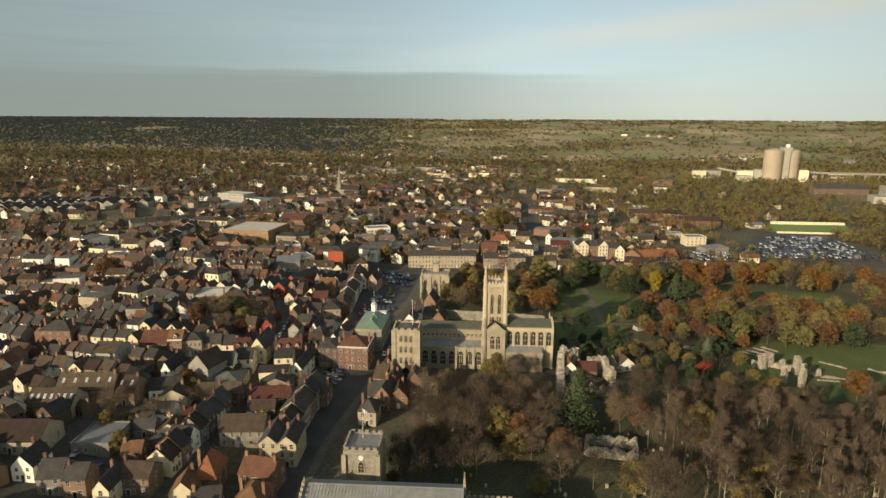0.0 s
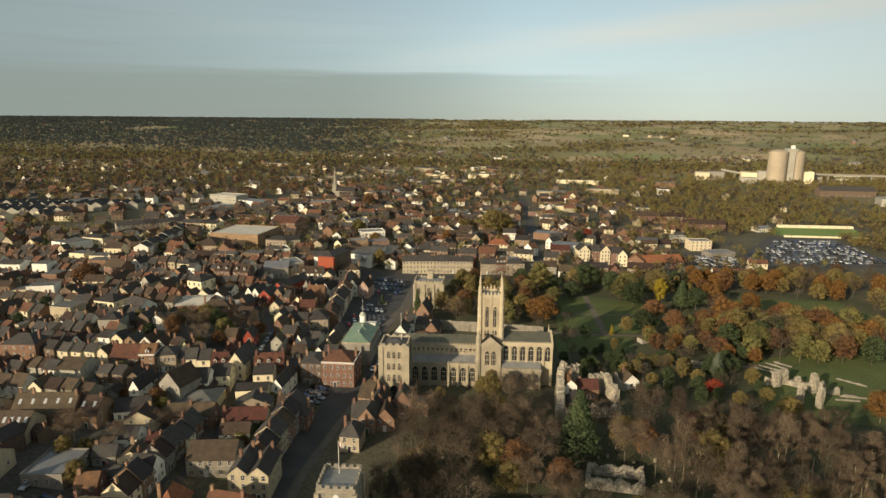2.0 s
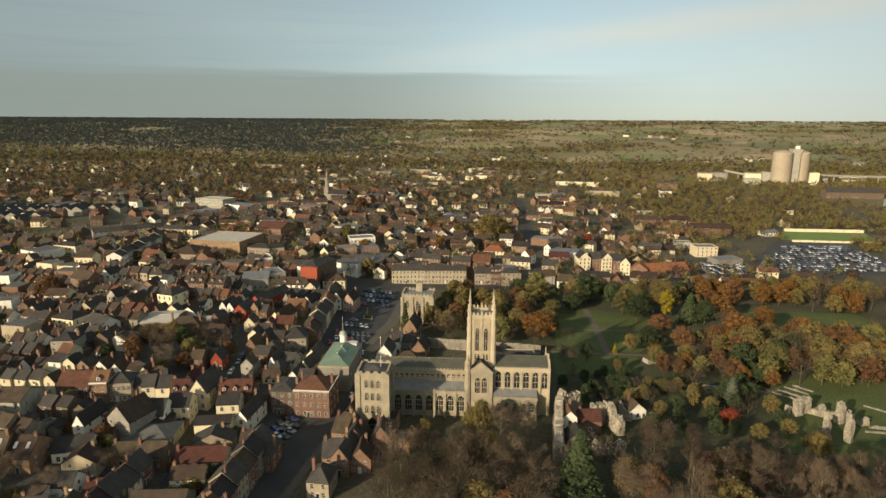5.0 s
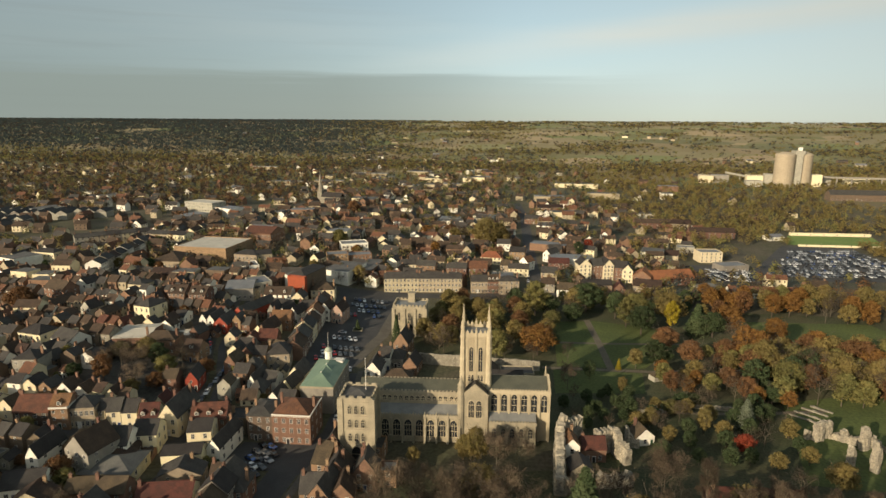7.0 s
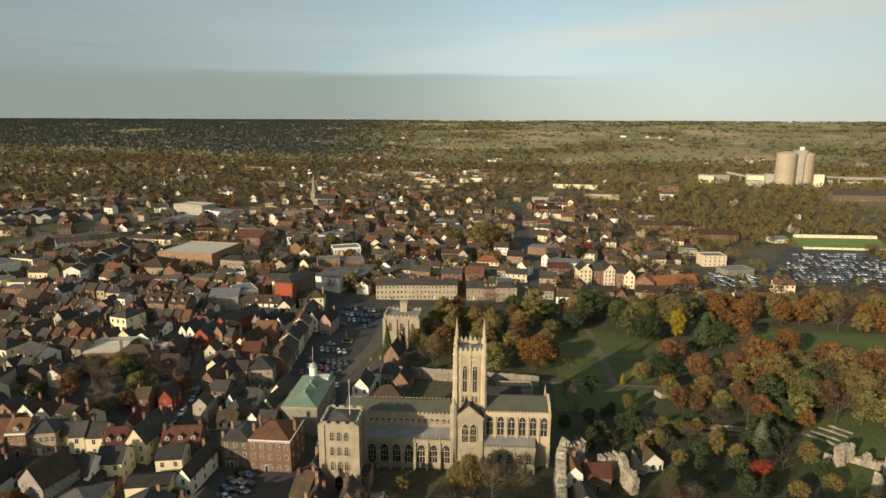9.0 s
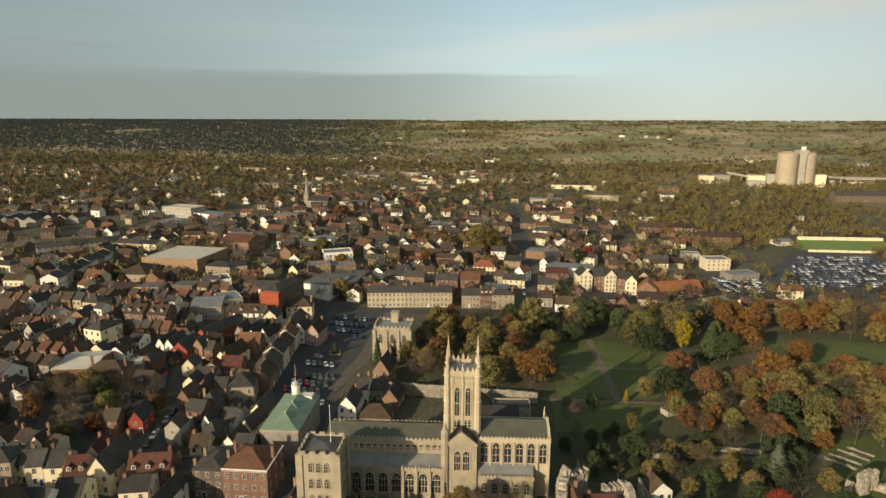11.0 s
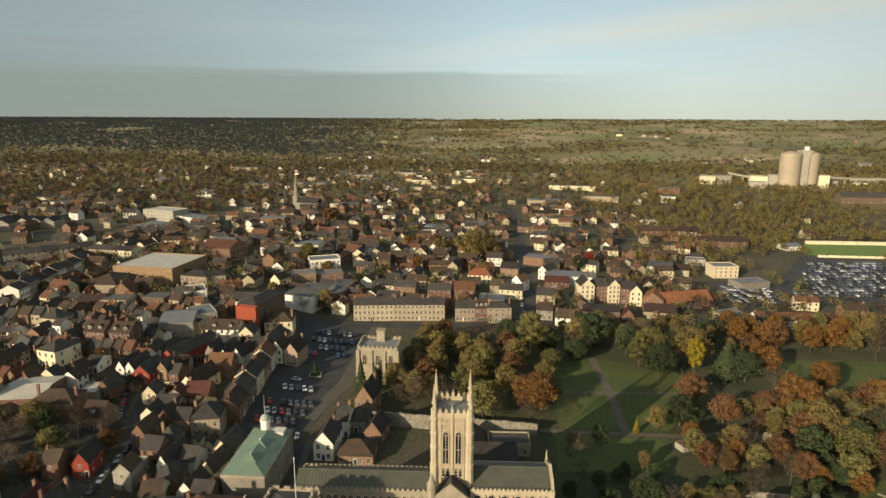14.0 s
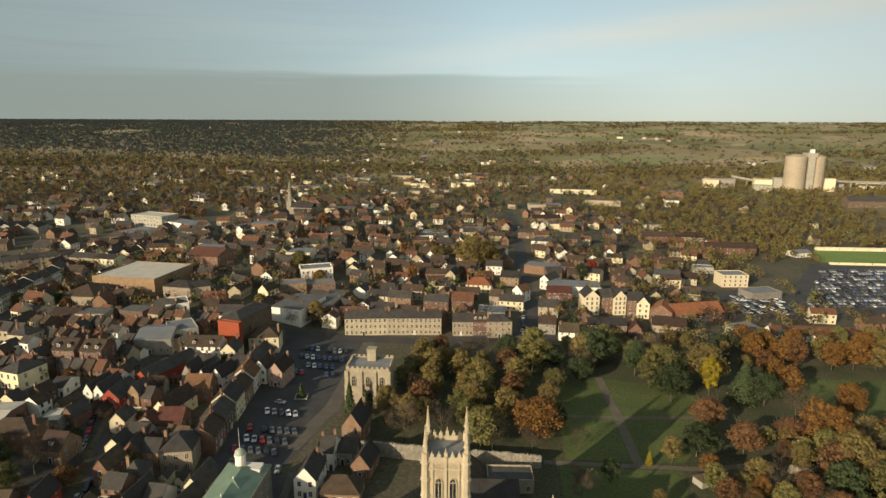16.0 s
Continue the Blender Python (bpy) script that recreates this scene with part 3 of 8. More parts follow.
def house(cx, cy, w, d, h, r, rot, wall, roof, style="x", chim=1, floors=2, bays=None, dormers=0, name="house", what="house", group="town houses", sides=True, skylights=0, parapet=False, mesh=None, detail=True):
    z = ground_at(cx, cy)
    label = "%s %s with %s roof" % (WALL_WORD[wall.name], what, ROOF_WORD[roof.name])
    ob = thing(name, cx, cy, z, rot, label, "house" if name == "house" else name.split("_")[-1], group)
    take(cx, cy, w, d, rot)
    part("wall", wall_shape(w, d, h, r, style), wall, ob)
    part("roof", roof_shape(w, d, h, r, style), roof, ob)
    a, b = w / 2, d / 2
    if parapet:
        s = Shape()
        s.box(-a - 0.12, a + 0.12, -b - 0.12, -b + 0.2, h - 0.25, h + 0.5, 0, True)
        s.box(a - 0.2, a + 0.12, -b + 0.2, b + 0.12, h - 0.25, h + 0.5, 0, True)
        part("cornice", s, FRAME, ob, "white painted cornice")
    for i in range(chim):
        if style == "y":
            chimney(ob, rnd.choice((-1, 1)) * a * 0.35, b * (0.75 - 1.5 * i / max(1, chim)), h, h + r + rnd.uniform(0.6, 1.4))
        else:
            chimney(ob, (-a + 0.7) if i == 0 else (a - 0.7 if i == 1 else (rnd.random() - 0.5) * a), rnd.uniform(-0.2, 0.2) * b, h + (0 if style != "flat" else -0.4), h + r + rnd.uniform(0.6, 1.4))
    bays = bays or max(1, int(w / 2.9))
    me = mesh or (WIN if h / max(1, floors) > 2.7 else WIN_SMALL)
    for k in range(floors):
        zz = 0.9 + k * h / floors
        for i in range(bays):
            window(ob, -a + (i + 0.5) * w / bays, -b - 0.03, zz, 0, me)
        if sides:
            n = max(1, int(d / 4.5))
            for i in range(n):
                window(ob, a + 0.03, -b + (i + 0.5) * d / n, zz, 90, me)
    if detail and floors < 4 and style != "flat":
        o = new("door", DOOR[rnd.choice(("black", "green", "blue", "white"))])
        o.parent = ob
        o.location = (-a + (int(bays / 2) + (0.0 if bays > 1 else 0.85)) * w / bays, -b - 0.03, 0.05)
    for i in range(dormers):
        s = Shape()
        x = -a + (i + 0.5) * w / dormers
        y1 = -b * 0.25
        zb = h + r * 0.22
        yf = -b * 0.8
        s.box(x - 0.65, x + 0.65, yf, y1, zb, zb + 1.25, 0)
        s.slab([(x - 0.8, y1, zb + 1.2), (x - 0.8, yf - 0.15, zb + 1.2), (x, yf - 0.15, zb + 1.75), (x, y1, zb + 1.75)], 0.08, 1)
        s.slab([(x + 0.8, yf - 0.15, zb + 1.2), (x + 0.8, y1, zb + 1.2), (x, y1, zb + 1.75), (x, yf - 0.15, zb + 1.75)], 0.08, 1)
        s.face([(x - 0.65, yf, zb + 1.25), (x + 0.65, yf, zb + 1.25), (x, yf, zb + 1.7)], 0)
        part("dormer", s, [FRAME, roof], ob)
        window(ob, x, yf - 0.03, zb + 0.08, 0, WIN_SMALL)
    for i in range(skylights):
        s = Shape()
        x = -a + (i + 0.5) * w / skylights
        k = r / b
        n = Vector((0, -k, 1)).normalized()
        for lo, hi, dx, up, slot in ((0.42, 0.68, 0.45, 0.10, 0),):
            p = [(x - dx, -b * (1 - lo), h + r * lo), (x + dx, -b * (1 - lo), h + r * lo), (x + dx, -b * (1 - hi), h + r * hi), (x - dx, -b * (1 - hi), h + r * hi)]
            s.slab([tuple(Vector(q) + n * up) for q in p], 0.1, 0)
        part("skylight", s, SKYLIGHT, ob, "pale glazed skylight")
    return ob


DOOR = {}
for nm_, c_ in (("black", (0.02, 0.02, 0.022)), ("green", (0.02, 0.06, 0.035)), ("blue", (0.03, 0.05, 0.12)), ("white", (0.6, 0.58, 0.52))):
    s_ = Shape()
    s_.box(-0.62, -0.5, -0.08, 0.02, 0, 2.2)
    s_.box(0.5, 0.62, -0.08, 0.02, 0, 2.2)
    s_.box(-0.62, 0.62, -0.08, 0.02, 2.1, 2.35, 0, True)
    s_.box(-0.5, 0.5, -0.04, 0.02, 0, 2.1, 1)
    DOOR[nm_] = s_.mesh("door", [FRAME, material(nm_ + "_door_paint", c_, None, 1.0, 0.4, spread=0.1, bump=0)])
SKYLIGHT = material("skylight_glass", (0.42, 0.43, 0.42), (0.34, 0.35, 0.35), 0.8, 0.15, spread=0.1, bump=0, spec=0.8)

# ---- gothic pieces ----
def arch(w, h, n=5):
    """Outline of a pointed opening, its foot at z = 0, counter-clockwise seen from the front."""
    spring = h - w * 0.85
    pts = [(-w / 2, 0), (w / 2, 0)]
    for i in range(n + 1):
        u = i / n
        pts.append((w / 2 - (w / 2) * (1 - math.cos(u * math.pi / 2)) * 1.0, spring + (h - spring) * math.sin(u * math.pi / 2) ** 0.9))
    for i in range(n - 1, -1, -1):
        u = i / n
        pts.append((-(w / 2 - (w / 2) * (1 - math.cos(u * math.pi / 2))), spring + (h - spring) * math.sin(u * math.pi / 2) ** 0.9))
    return pts


def gothic_window(name, w, h, lights=3, deep=0.25, louvre=False):
    """A pointed window: moulded surround proud of the wall, dark glass, mullions and tracery."""
    s = Shape()
    outer, inner = arch(w + 0.5, h + 0.3), arch(w, h)
    n = len(inner)
    for i in range(n):
        j = (i + 1) % n
        o, p, q, r = outer[i], outer[j], inner[j], inner[i]
        s.face([(o[0], -deep, o[1] - 0.1), (p[0], -deep, p[1] - 0.1), (q[0], -deep, q[1]), (r[0], -deep, r[1])], 0)
        s.face([(r[0], -deep, r[1]), (q[0], -deep, q[1]), (q[0], 0.02, q[1]), (r[0], 0.02, r[1])], 0)
        s.face([(o[0], 0.05, o[1] - 0.1), (p[0], 0.05, p[1] - 0.1), (p[0], -deep, p[1] - 0.1), (o[0], -deep, o[1] - 0.1)], 0)
    s.face([(x, -0.03, z) for x, z in inner], 1)
    spring = h - w * 0.85
    for i in range(1, lights):
        x = -w / 2 + i * w / lights
        s.box(x - 0.06, x + 0.06, -0.16, -0.03, 0, spring + (h - spring) * 0.62 * (1 - abs(x) / w), 0)
    s.box(-w / 2, w / 2, -0.15, -0.03, spring * 0.5, spring * 0.5 + 0.12, 0, True)
    s.box(-w / 2, w / 2, -0.15, -0.03, spring, spring + 0.14, 0, True)
    if louvre:
        z = 0.3
        while z < spring:
            s.slab([(-w / 2, -0.12, z), (w / 2, -0.12, z), (w / 2, -0.03, z + 0.12), (-w / 2, -0.03, z + 0.12)], 0.04, 1)
            z += 0.4
    return s


def battlements(parent, x0, x1, y0, y1, z, mat, step=1.5, tall=0.8, thick=0.4):
    """A parapet with merlons round a rectangle."""
    s = Shape()
    low = 0.5
    for a, b, c, d in ((x0, x1, y0, y0 + thick), (x0, x1, y1 - thick, y1), (x0, x0 + thick, y0 + thick, y1 - thick), (x1 - thick, x1, y0 + thick, y1 - thick)):
        s.box(a, b, c, d, z, z + low)
        along = (b - a) > (d - c)
        span = (b - a) if along else (d - c)
        n = max(2, int(span / step))
        q = 0.56 * span / n
        one = Shape()
        one.box(-(q if along else b - a) / 2, (q if along else b - a) / 2, -(d - c if along else q) / 2, (d - c if along else q) / 2, 0, tall)
        one.box(-(q if along else b - a) / 2 - 0.05, (q if along else b - a) / 2 + 0.05, -(d - c if along else q) / 2 - 0.05, (d - c if along else q) / 2 + 0.05, tall, tall + 0.1, 0, True)
        me = one.mesh("merlon", mat)
        for i in range(n):
            p = (i + 0.5) * span / n
            ob = part("merlon", me, None, parent)
            ob.location = ((a + p) if along else (a + b) / 2, (c + d) / 2 if along else c + p, z + low)
    return part("parapet", s, mat, parent)


def pinnacle(parent, x, y, z, w, tall, mat, crockets=7):
    s = Shape()
    s.turned(x, y, w * 0.72, w * 0.66, z, z + tall * 0.3, 4, turn=math.pi / 4)
    s.turned(x, y, w * 0.85, w * 0.55, z + tall * 0.28, z + tall * 0.34, 8)
    s.turned(x, y, w * 0.55, 0.04, z + tall * 0.34, z + tall, 8, cap=False)
    for k in range(crockets):
        u = (k + 0.5) / crockets
        zz, rr = z + tall * (0.36 + 0.58 * u), w * 0.55 * (1 - u) + 0.05
        for i in range(4):
            c, d = math.cos(i * math.pi / 2 + 0.78), math.sin(i * math.pi / 2 + 0.78)
            s.turned(x + c * rr, y + d * rr, 0.13, 0.0, zz - 0.1, zz + 0.25, 4, cap=False)
    s.turned(x, y, 0.2, 0.0, z + tall - 0.1, z + tall + 0.35, 6, cap=False)
    return part("pinnacle", s, mat, parent)


def buttress(parent, x, y, w, d, h, mat, steps=3):
    """A stepped buttress that stands before a wall face at y, towards -y."""
    s = Shape()
    for k in range(steps):
        z0, z1 = h * k / steps, h * (k + 1) / steps
        dd = d * (1 - 0.28 * k)
        s.box(x - w / 2, x + w / 2, y - dd, y + 0.02, z0 - (1 if k == 0 else 0), z1 - 0.35, 0)
        nd = d * (1 - 0.28 * (k + 1)) if k < steps - 1 else 0.05
        s.face([(x - w / 2, y - dd, z1 - 0.35), (x + w / 2, y - dd, z1 - 0.35), (x + w / 2, y - nd, z1), (x - w / 2, y - nd, z1)])
        s.face([(x + w / 2, y - dd, z1 - 0.35), (x + w / 2, y, z1 - 0.35), (x + w / 2, y, z1), (x + w / 2, y - nd, z1)])
        s.face([(x - w / 2, y, z1 - 0.35), (x - w / 2, y - dd, z1 - 0.35), (x - w / 2, y - nd, z1), (x - w / 2, y, z1)])
    return part("buttress", s, mat, parent)


def mass(parent, name, x0, x1, y0, y1, z1, mat, z0=-2.0):
    s = Shape()
    s.box(x0, x1, y0, y1, z0, z1)
    return part(name, s, mat, parent)


def low_roof(parent, x0, x1, y0, y1, ze, zr, mat, along="x", ribs=0.0):
    s = Shape()
    if along == "x":
        m = (y0 + y1) / 2
        s.slab([(x0, y0, ze), (x1, y0, ze), (x1, m, zr), (x0, m, zr)], 0.25)
        s.slab([(x1, y1, ze), (x0, y1, ze), (x0, m, zr), (x1, m, zr)], 0.25)
        if ribs:
            r = Shape()
            x = x0 + ribs / 2
            while x < x1:
                r.slab([(x - 0.06, y0, ze + 0.1), (x + 0.06, y0, ze + 0.1), (x + 0.06, m, zr + 0.1), (x - 0.06, m, zr + 0.1)], 0.12)
                x += ribs
            part("roof_seams", r, mat, parent, "", "stuff")
        s.box(x0, x1, m - 0.15, m + 0.15, zr - 0.05, zr + 0.15)
    else:
        m = (x0 + x1) / 2
        s.slab([(x0, y1, ze), (x0, y0, ze), (m, y0, zr), (m, y1, zr)], 0.25)
        s.slab([(x1, y0, ze), (x1, y1, ze), (m, y1, zr), (m, y0, zr)], 0.25)
    return part("roof", s, mat, parent)


def lean_roof(parent, x0, x1, y0, y1, z0, z1, mat, ribs=0.0):
    s = Shape()
    s.slab([(x0, y0, z0), (x1, y0, z0), (x1, y1, z1), (x0, y1, z1)], 0.2)
    if ribs:
        r = Shape()
        x = x0 + ribs / 2
        while x < x1:
            r.slab([(x - 0.06, y0, z0 + 0.09), (x + 0.06, y0, z0 + 0.09), (x + 0.06, y1, z1 + 0.09), (x - 0.06, y1, z1 + 0.09)], 0.1)
            x += ribs
        part("roof_seams", r, mat, parent, "", "stuff")
    return part("roof", s, mat, parent)


# ---- the cathedral ----
def cathedral():
    c = thing("cathedral", -15.3, 262.3, 0, 5, "limestone gothic cathedral with a tall pinnacled crossing tower", "cathedral")
    take(-20, 262, 76, 28, 5)
    AX = 0.0                                     # axis of nave and choir
    win = lambda sh, x, y, z, turn=0, nm="window": setpose(part(nm, sh, [LIME, GLASS], c), x, y, z, turn)

    def setpose(ob, x, y, z, turn):
        ob.matrix_basis = pose(x, y, z, 0, 0, turn)
        return ob

    # nave: clerestory, aisles, roofs
    mass(c, "nave_wall", -41, -4.8, -5.2, 5.2, 16.4, LIME)
    battlements(c, -41, -5.3, -5.35, 5.35, 16.0, LIME, 1.3, 0.45, 0.35)
    low_roof(c, -41, -4.8, -5.0, 5.0, 16.3, 18.8, COPPER_ROOF, ribs=0.9)
    mass(c, "aisle_wall", -37, -4.8, -10.2, -5.2, 9.6, LIME)
    lean_roof(c, -37, -4.8, -9.9, -5.2, 10.0, 11.9, LEAD, 0.8)
    mass(c, "aisle_wall", -37, -4.8, 5.2, 10.2, 9.6, LIME)
    lean_roof(c, -37, -4.8, 9.9, 5.2, 10.0, 11.9, LEAD)
    big = gothic_window("window", 2.5, 6.2, 3)
    small = gothic_window("window", 1.3, 1.7, 2)
    me_big, me_small = stone("aisle_window", big, [LIME_NEW, GLASS]), stone("clerestory_window", small, [LIME_NEW, GLASS])
    for i in range(8):
        x = -35.0 + i * 3.95
        setpose(part("window", me_big, None, c), x, -10.2, 2.2, 0)
        buttress(c, x + 1.97, -10.2, 0.75, 1.4, 9.4, LIME)
        pinnacle(c, x + 1.97, -10.5, 9.2, 0.4, 2.0, LIME, 2)
        for k in (-0.95, 0.95):
            setpose(part("window", me_small, None, c), x + k, -5.2, 13.2, 0)
    s = Shape()
    s.box(-37, -5.3, -10.55, -10.15, 9.2, 10.2)
    for i in range(32):
        s.box(-36.7 + i * 1.0, -36.2 + i * 1.0, -10.55, -10.15, 10.2, 10.65)
    part("parapet", s, LIME, c)
    # door
    setpose(part("door", gothic_window("door", 1.8, 3.4, 2), [LIME, DARK], c), -31.0, -10.75, 0, 0)
    # choir
    mass(c, "choir_wall", 4.8, 25.6, -7, 7, 18.2, LIME_NEW)
    s = Shape()
    s.box(4.8, 25.6, -7.35, -6.95, 17.6, 18.7)
    for i in range(19):
        s.box(5.3 + i * 1.08, 5.9 + i * 1.08, -7.35, -6.95, 18.7, 19.2)
    part("parapet", s, LIME_NEW, c)
    low_roof(c, 4.8, 25.3, -6.9, 6.9, 18.1, 21.0, COPPER_ROOF, ribs=0.9)
    s = Shape()
    s.box(25.3, 26.0, -7.3, 7.3, -2, 18.8)
    s.face([(26.0, -7.3, 18.8), (26.0, 7.3, 18.8), (26.0, 0, 21.9)]); s.face([(25.3, 7.3, 18.8), (25.3, -7.3, 18.8), (25.3, 0, 21.9)])
    s.slab([(25.3, -7.3, 18.9), (26.0, -7.3, 18.9), (26.0, 0, 22.1), (25.3, 0, 22.1)], 0.3); s.slab([(26.0, 7.3, 18.9), (25.3, 7.3, 18.9), (25.3, 0, 22.1), (26.0, 0, 22.1)], 0.3)
    part("gable", s, LIME_NEW, c)
    tall = stone("choir_window", gothic_window("window", 2.1, 6.4, 2), [LIME_NEW, GLASS])
    for i in range(6):
        x = 6.6 + i * 3.45
        setpose(part("window", tall, None, c), x, -7.0, 10.8, 0)
        buttress(c, x + 1.72, -7.0, 0.6, 0.8, 17.4, LIME_NEW, 2)
    for yy in (-6.6, 6.6):
        pinnacle(c, 25.6, yy, 18.6, 0.5, 3.4, LIME_NEW, 3)
    mass(c, "chapel_wall", 4.8, 21.0, -11.2, -7, 8.2, LIME)
    lean_roof(c, 4.8, 21.0, -10.9, -7, 8.6, 10.4, LEAD, 0.8)
    s = Shape()
    for i in range(15):
        s.box(5.2 + i * 1.06, 5.8 + i * 1.06, -11.45, -11.05, 8.8, 9.3)
    s.box(4.8, 21.2, -11.45, -11.05, 7.9, 8.8)
    part("parapet", s, LIME, c)
    med = stone("chapel_window", gothic_window("window", 1.5, 3.4, 2), [LIME, GLASS])
    for i in range(5):
        setpose(part("window", med, None, c), 6.6 + i * 3.1, -11.2, 3.2, 0)
        buttress(c, 8.15 + i * 3.1, -11.2, 0.5, 0.8, 7.6, LIME, 2)
    # south transept
    mass(c, "transept_wall", -4.4, 4.4, -9.8, -4.7, 17.6, LIME)
    s = Shape()
    s.box(-4.5, 4.5, -10.1, -9.6, 17.4, 18.0)
    s.face([(-4.5, -10.1, 18.0), (4.5, -10.1, 18.0), (0, -10.1, 21.6)]); s.face([(4.5, -9.6, 18.0), (-4.5, -9.6, 18.0), (0, -9.6, 21.6)])
    s.slab([(-4.8, -9.6, 17.9), (-4.8, -10.2, 17.9), (0, -10.2, 22.0), (0, -9.6, 22.0)], 0.3); s.slab([(4.8, -10.2, 17.9), (4.8, -9.6, 17.9), (0, -9.6, 22.0), (0, -10.2, 22.0)], 0.3)
    for k in range(9):
        s.box(2.6, 4.45, -9.87, -9.8, 8.5 + k * 1.0, 8.85 + k * 1.0)
        s.box(-4.45, -2.9, -9.87, -9.8, 8.5 + k * 1.0, 8.85 + k * 1.0)
    part("gable", s, LIME, c)
    low_roof(c, -4.4, 4.4, -9.6, -4.7, 17.7, 21.5, SLATE, "y")
    for k in (-1.75, 1.75):
        setpose(part("window", gothic_window("window", 1.9, 6.2, 3), [LIME_NEW, GLASS], c), k * 0.75, -9.85, 9.6, 0)
    t = Shape()
    t.turned(-4.9, -9.5, 1.2, 1.15, -2, 21.5, 8)
    for k in range(14):
        t.turned(-4.9, -9.5, 1.24, 1.24, 5 + k * 1.15, 5.4 + k * 1.15, 8)
    t.turned(-4.9, -9.5, 1.35, 0.85, 21.5, 22.2, 8)
    t.turned(-4.9, -9.5, 0.85, 0.0, 22.2, 25.0, 8)
    part("turret", t, LIME, c)
    mass(c, "transept_wall", -4.4, 4.4, 4.7, 12.5, 14.5, LIME)
    low_roof(c, -4.4, 4.4, 4.7, 12.5, 14.6, 18.9, SLATE, "y")
    # crossing tower
    R = 4.75
    mass(c, "tower_wall", -R, R, -R, R, 37.2, LIME_NEW)
    bell = stone("belfry_window", gothic_window("window", 1.35, 8.9, 2, 0.3), [LIME_NEW, GLASS])
    low = stone("tower_window", gothic_window("window", 0.8, 2.2, 1, 0.2), [LIME_NEW, GLASS])
    for turn in (0, 90, 180, 270):
        m = pose(0, 0, 0, 0, 0, turn)
        for k in (-1.6, 1.6):
            ob = part("window", bell, None, c)
            ob.matrix_basis = m @ pose(k, -R, 24.4)
            for q in (-0.55, 0.55):
                ob = part("window", low, None, c)
                ob.matrix_basis = m @ pose(k + q, -R, 20.8)
        s = Shape()
        for z in (19.8, 23.6, 35.4, 37.0):
            s.box(-R + 0.9, R - 0.9, -R - 0.22, -R + 0.02, z, z + 0.35, 0, True)
        s.box(-0.28, 0.28, -R - 0.35, -R + 0.02, 18.6, 38.6, 0)
        for q in (-2.9, 2.9):
            s.box(q - 0.2, q + 0.2, -R - 0.25, -R + 0.02, 18.6, 37.0, 0)
        for k in (-1.6, 1.6):
            for i in range(6):
                s.box(k - 1.0 + i * 0.36, k - 0.9 + i * 0.36, -R - 0.1, -R + 0.02, 33.9, 36.9, 0)
        ob = part("panelling", s, LIME_NEW, c)
        ob.matrix_basis = m
        s = Shape()
        s.box(-R + 0.8, R - 0.8, -R - 0.1, -R + 0.35, 37.2, 38.4)
        for i in range(5):
            x = -3.0 + i * 1.5
            tall_ = 1.9 if i == 2 else 1.2
            s.box(x - 0.4, x + 0.4, -R - 0.1, -R + 0.3, 38.4, 38.4 + tall_ * 0.6)
            s.turned(x, -R + 0.1, 0.22, 0.0, 38.4 + tall_ * 0.6, 38.4 + tall_ * 1.3, 4, cap=False)
        ob = part("parapet", s, LIME_NEW, c)
        ob.matrix_basis = m
    for i, j in ((-1, -1), (1, -1), (1, 1), (-1, 1)):
        x, y = i * (R - 0.25), j * (R - 0.25)
        s = Shape()
        s.turned(x, y, 1.15, 1.1, -1, 24, 8, turn=math.pi / 8)
        s.turned(x, y, 1.02, 0.98, 24, 33.0, 8, turn=math.pi / 8)
        s.turned(x, y, 0.92, 0.88, 33.0, 39.5, 8, turn=math.pi / 8)
        for z in (18.6, 24, 29, 33, 37):
            s.turned(x, y, 1.22, 1.05, z, z + 0.4, 8, turn=math.pi / 8)
        part("corner_buttress", s, LIME_NEW, c)
        pinnacle(c, x, y, 39.0, 0.85, 6.7, LIME_NEW, 9)
    mass(c, "roof", -R + 0.5, R - 0.5, -R + 0.5, R - 0.5, 37.4, LEAD, 37.2)
    return c


cathedral()


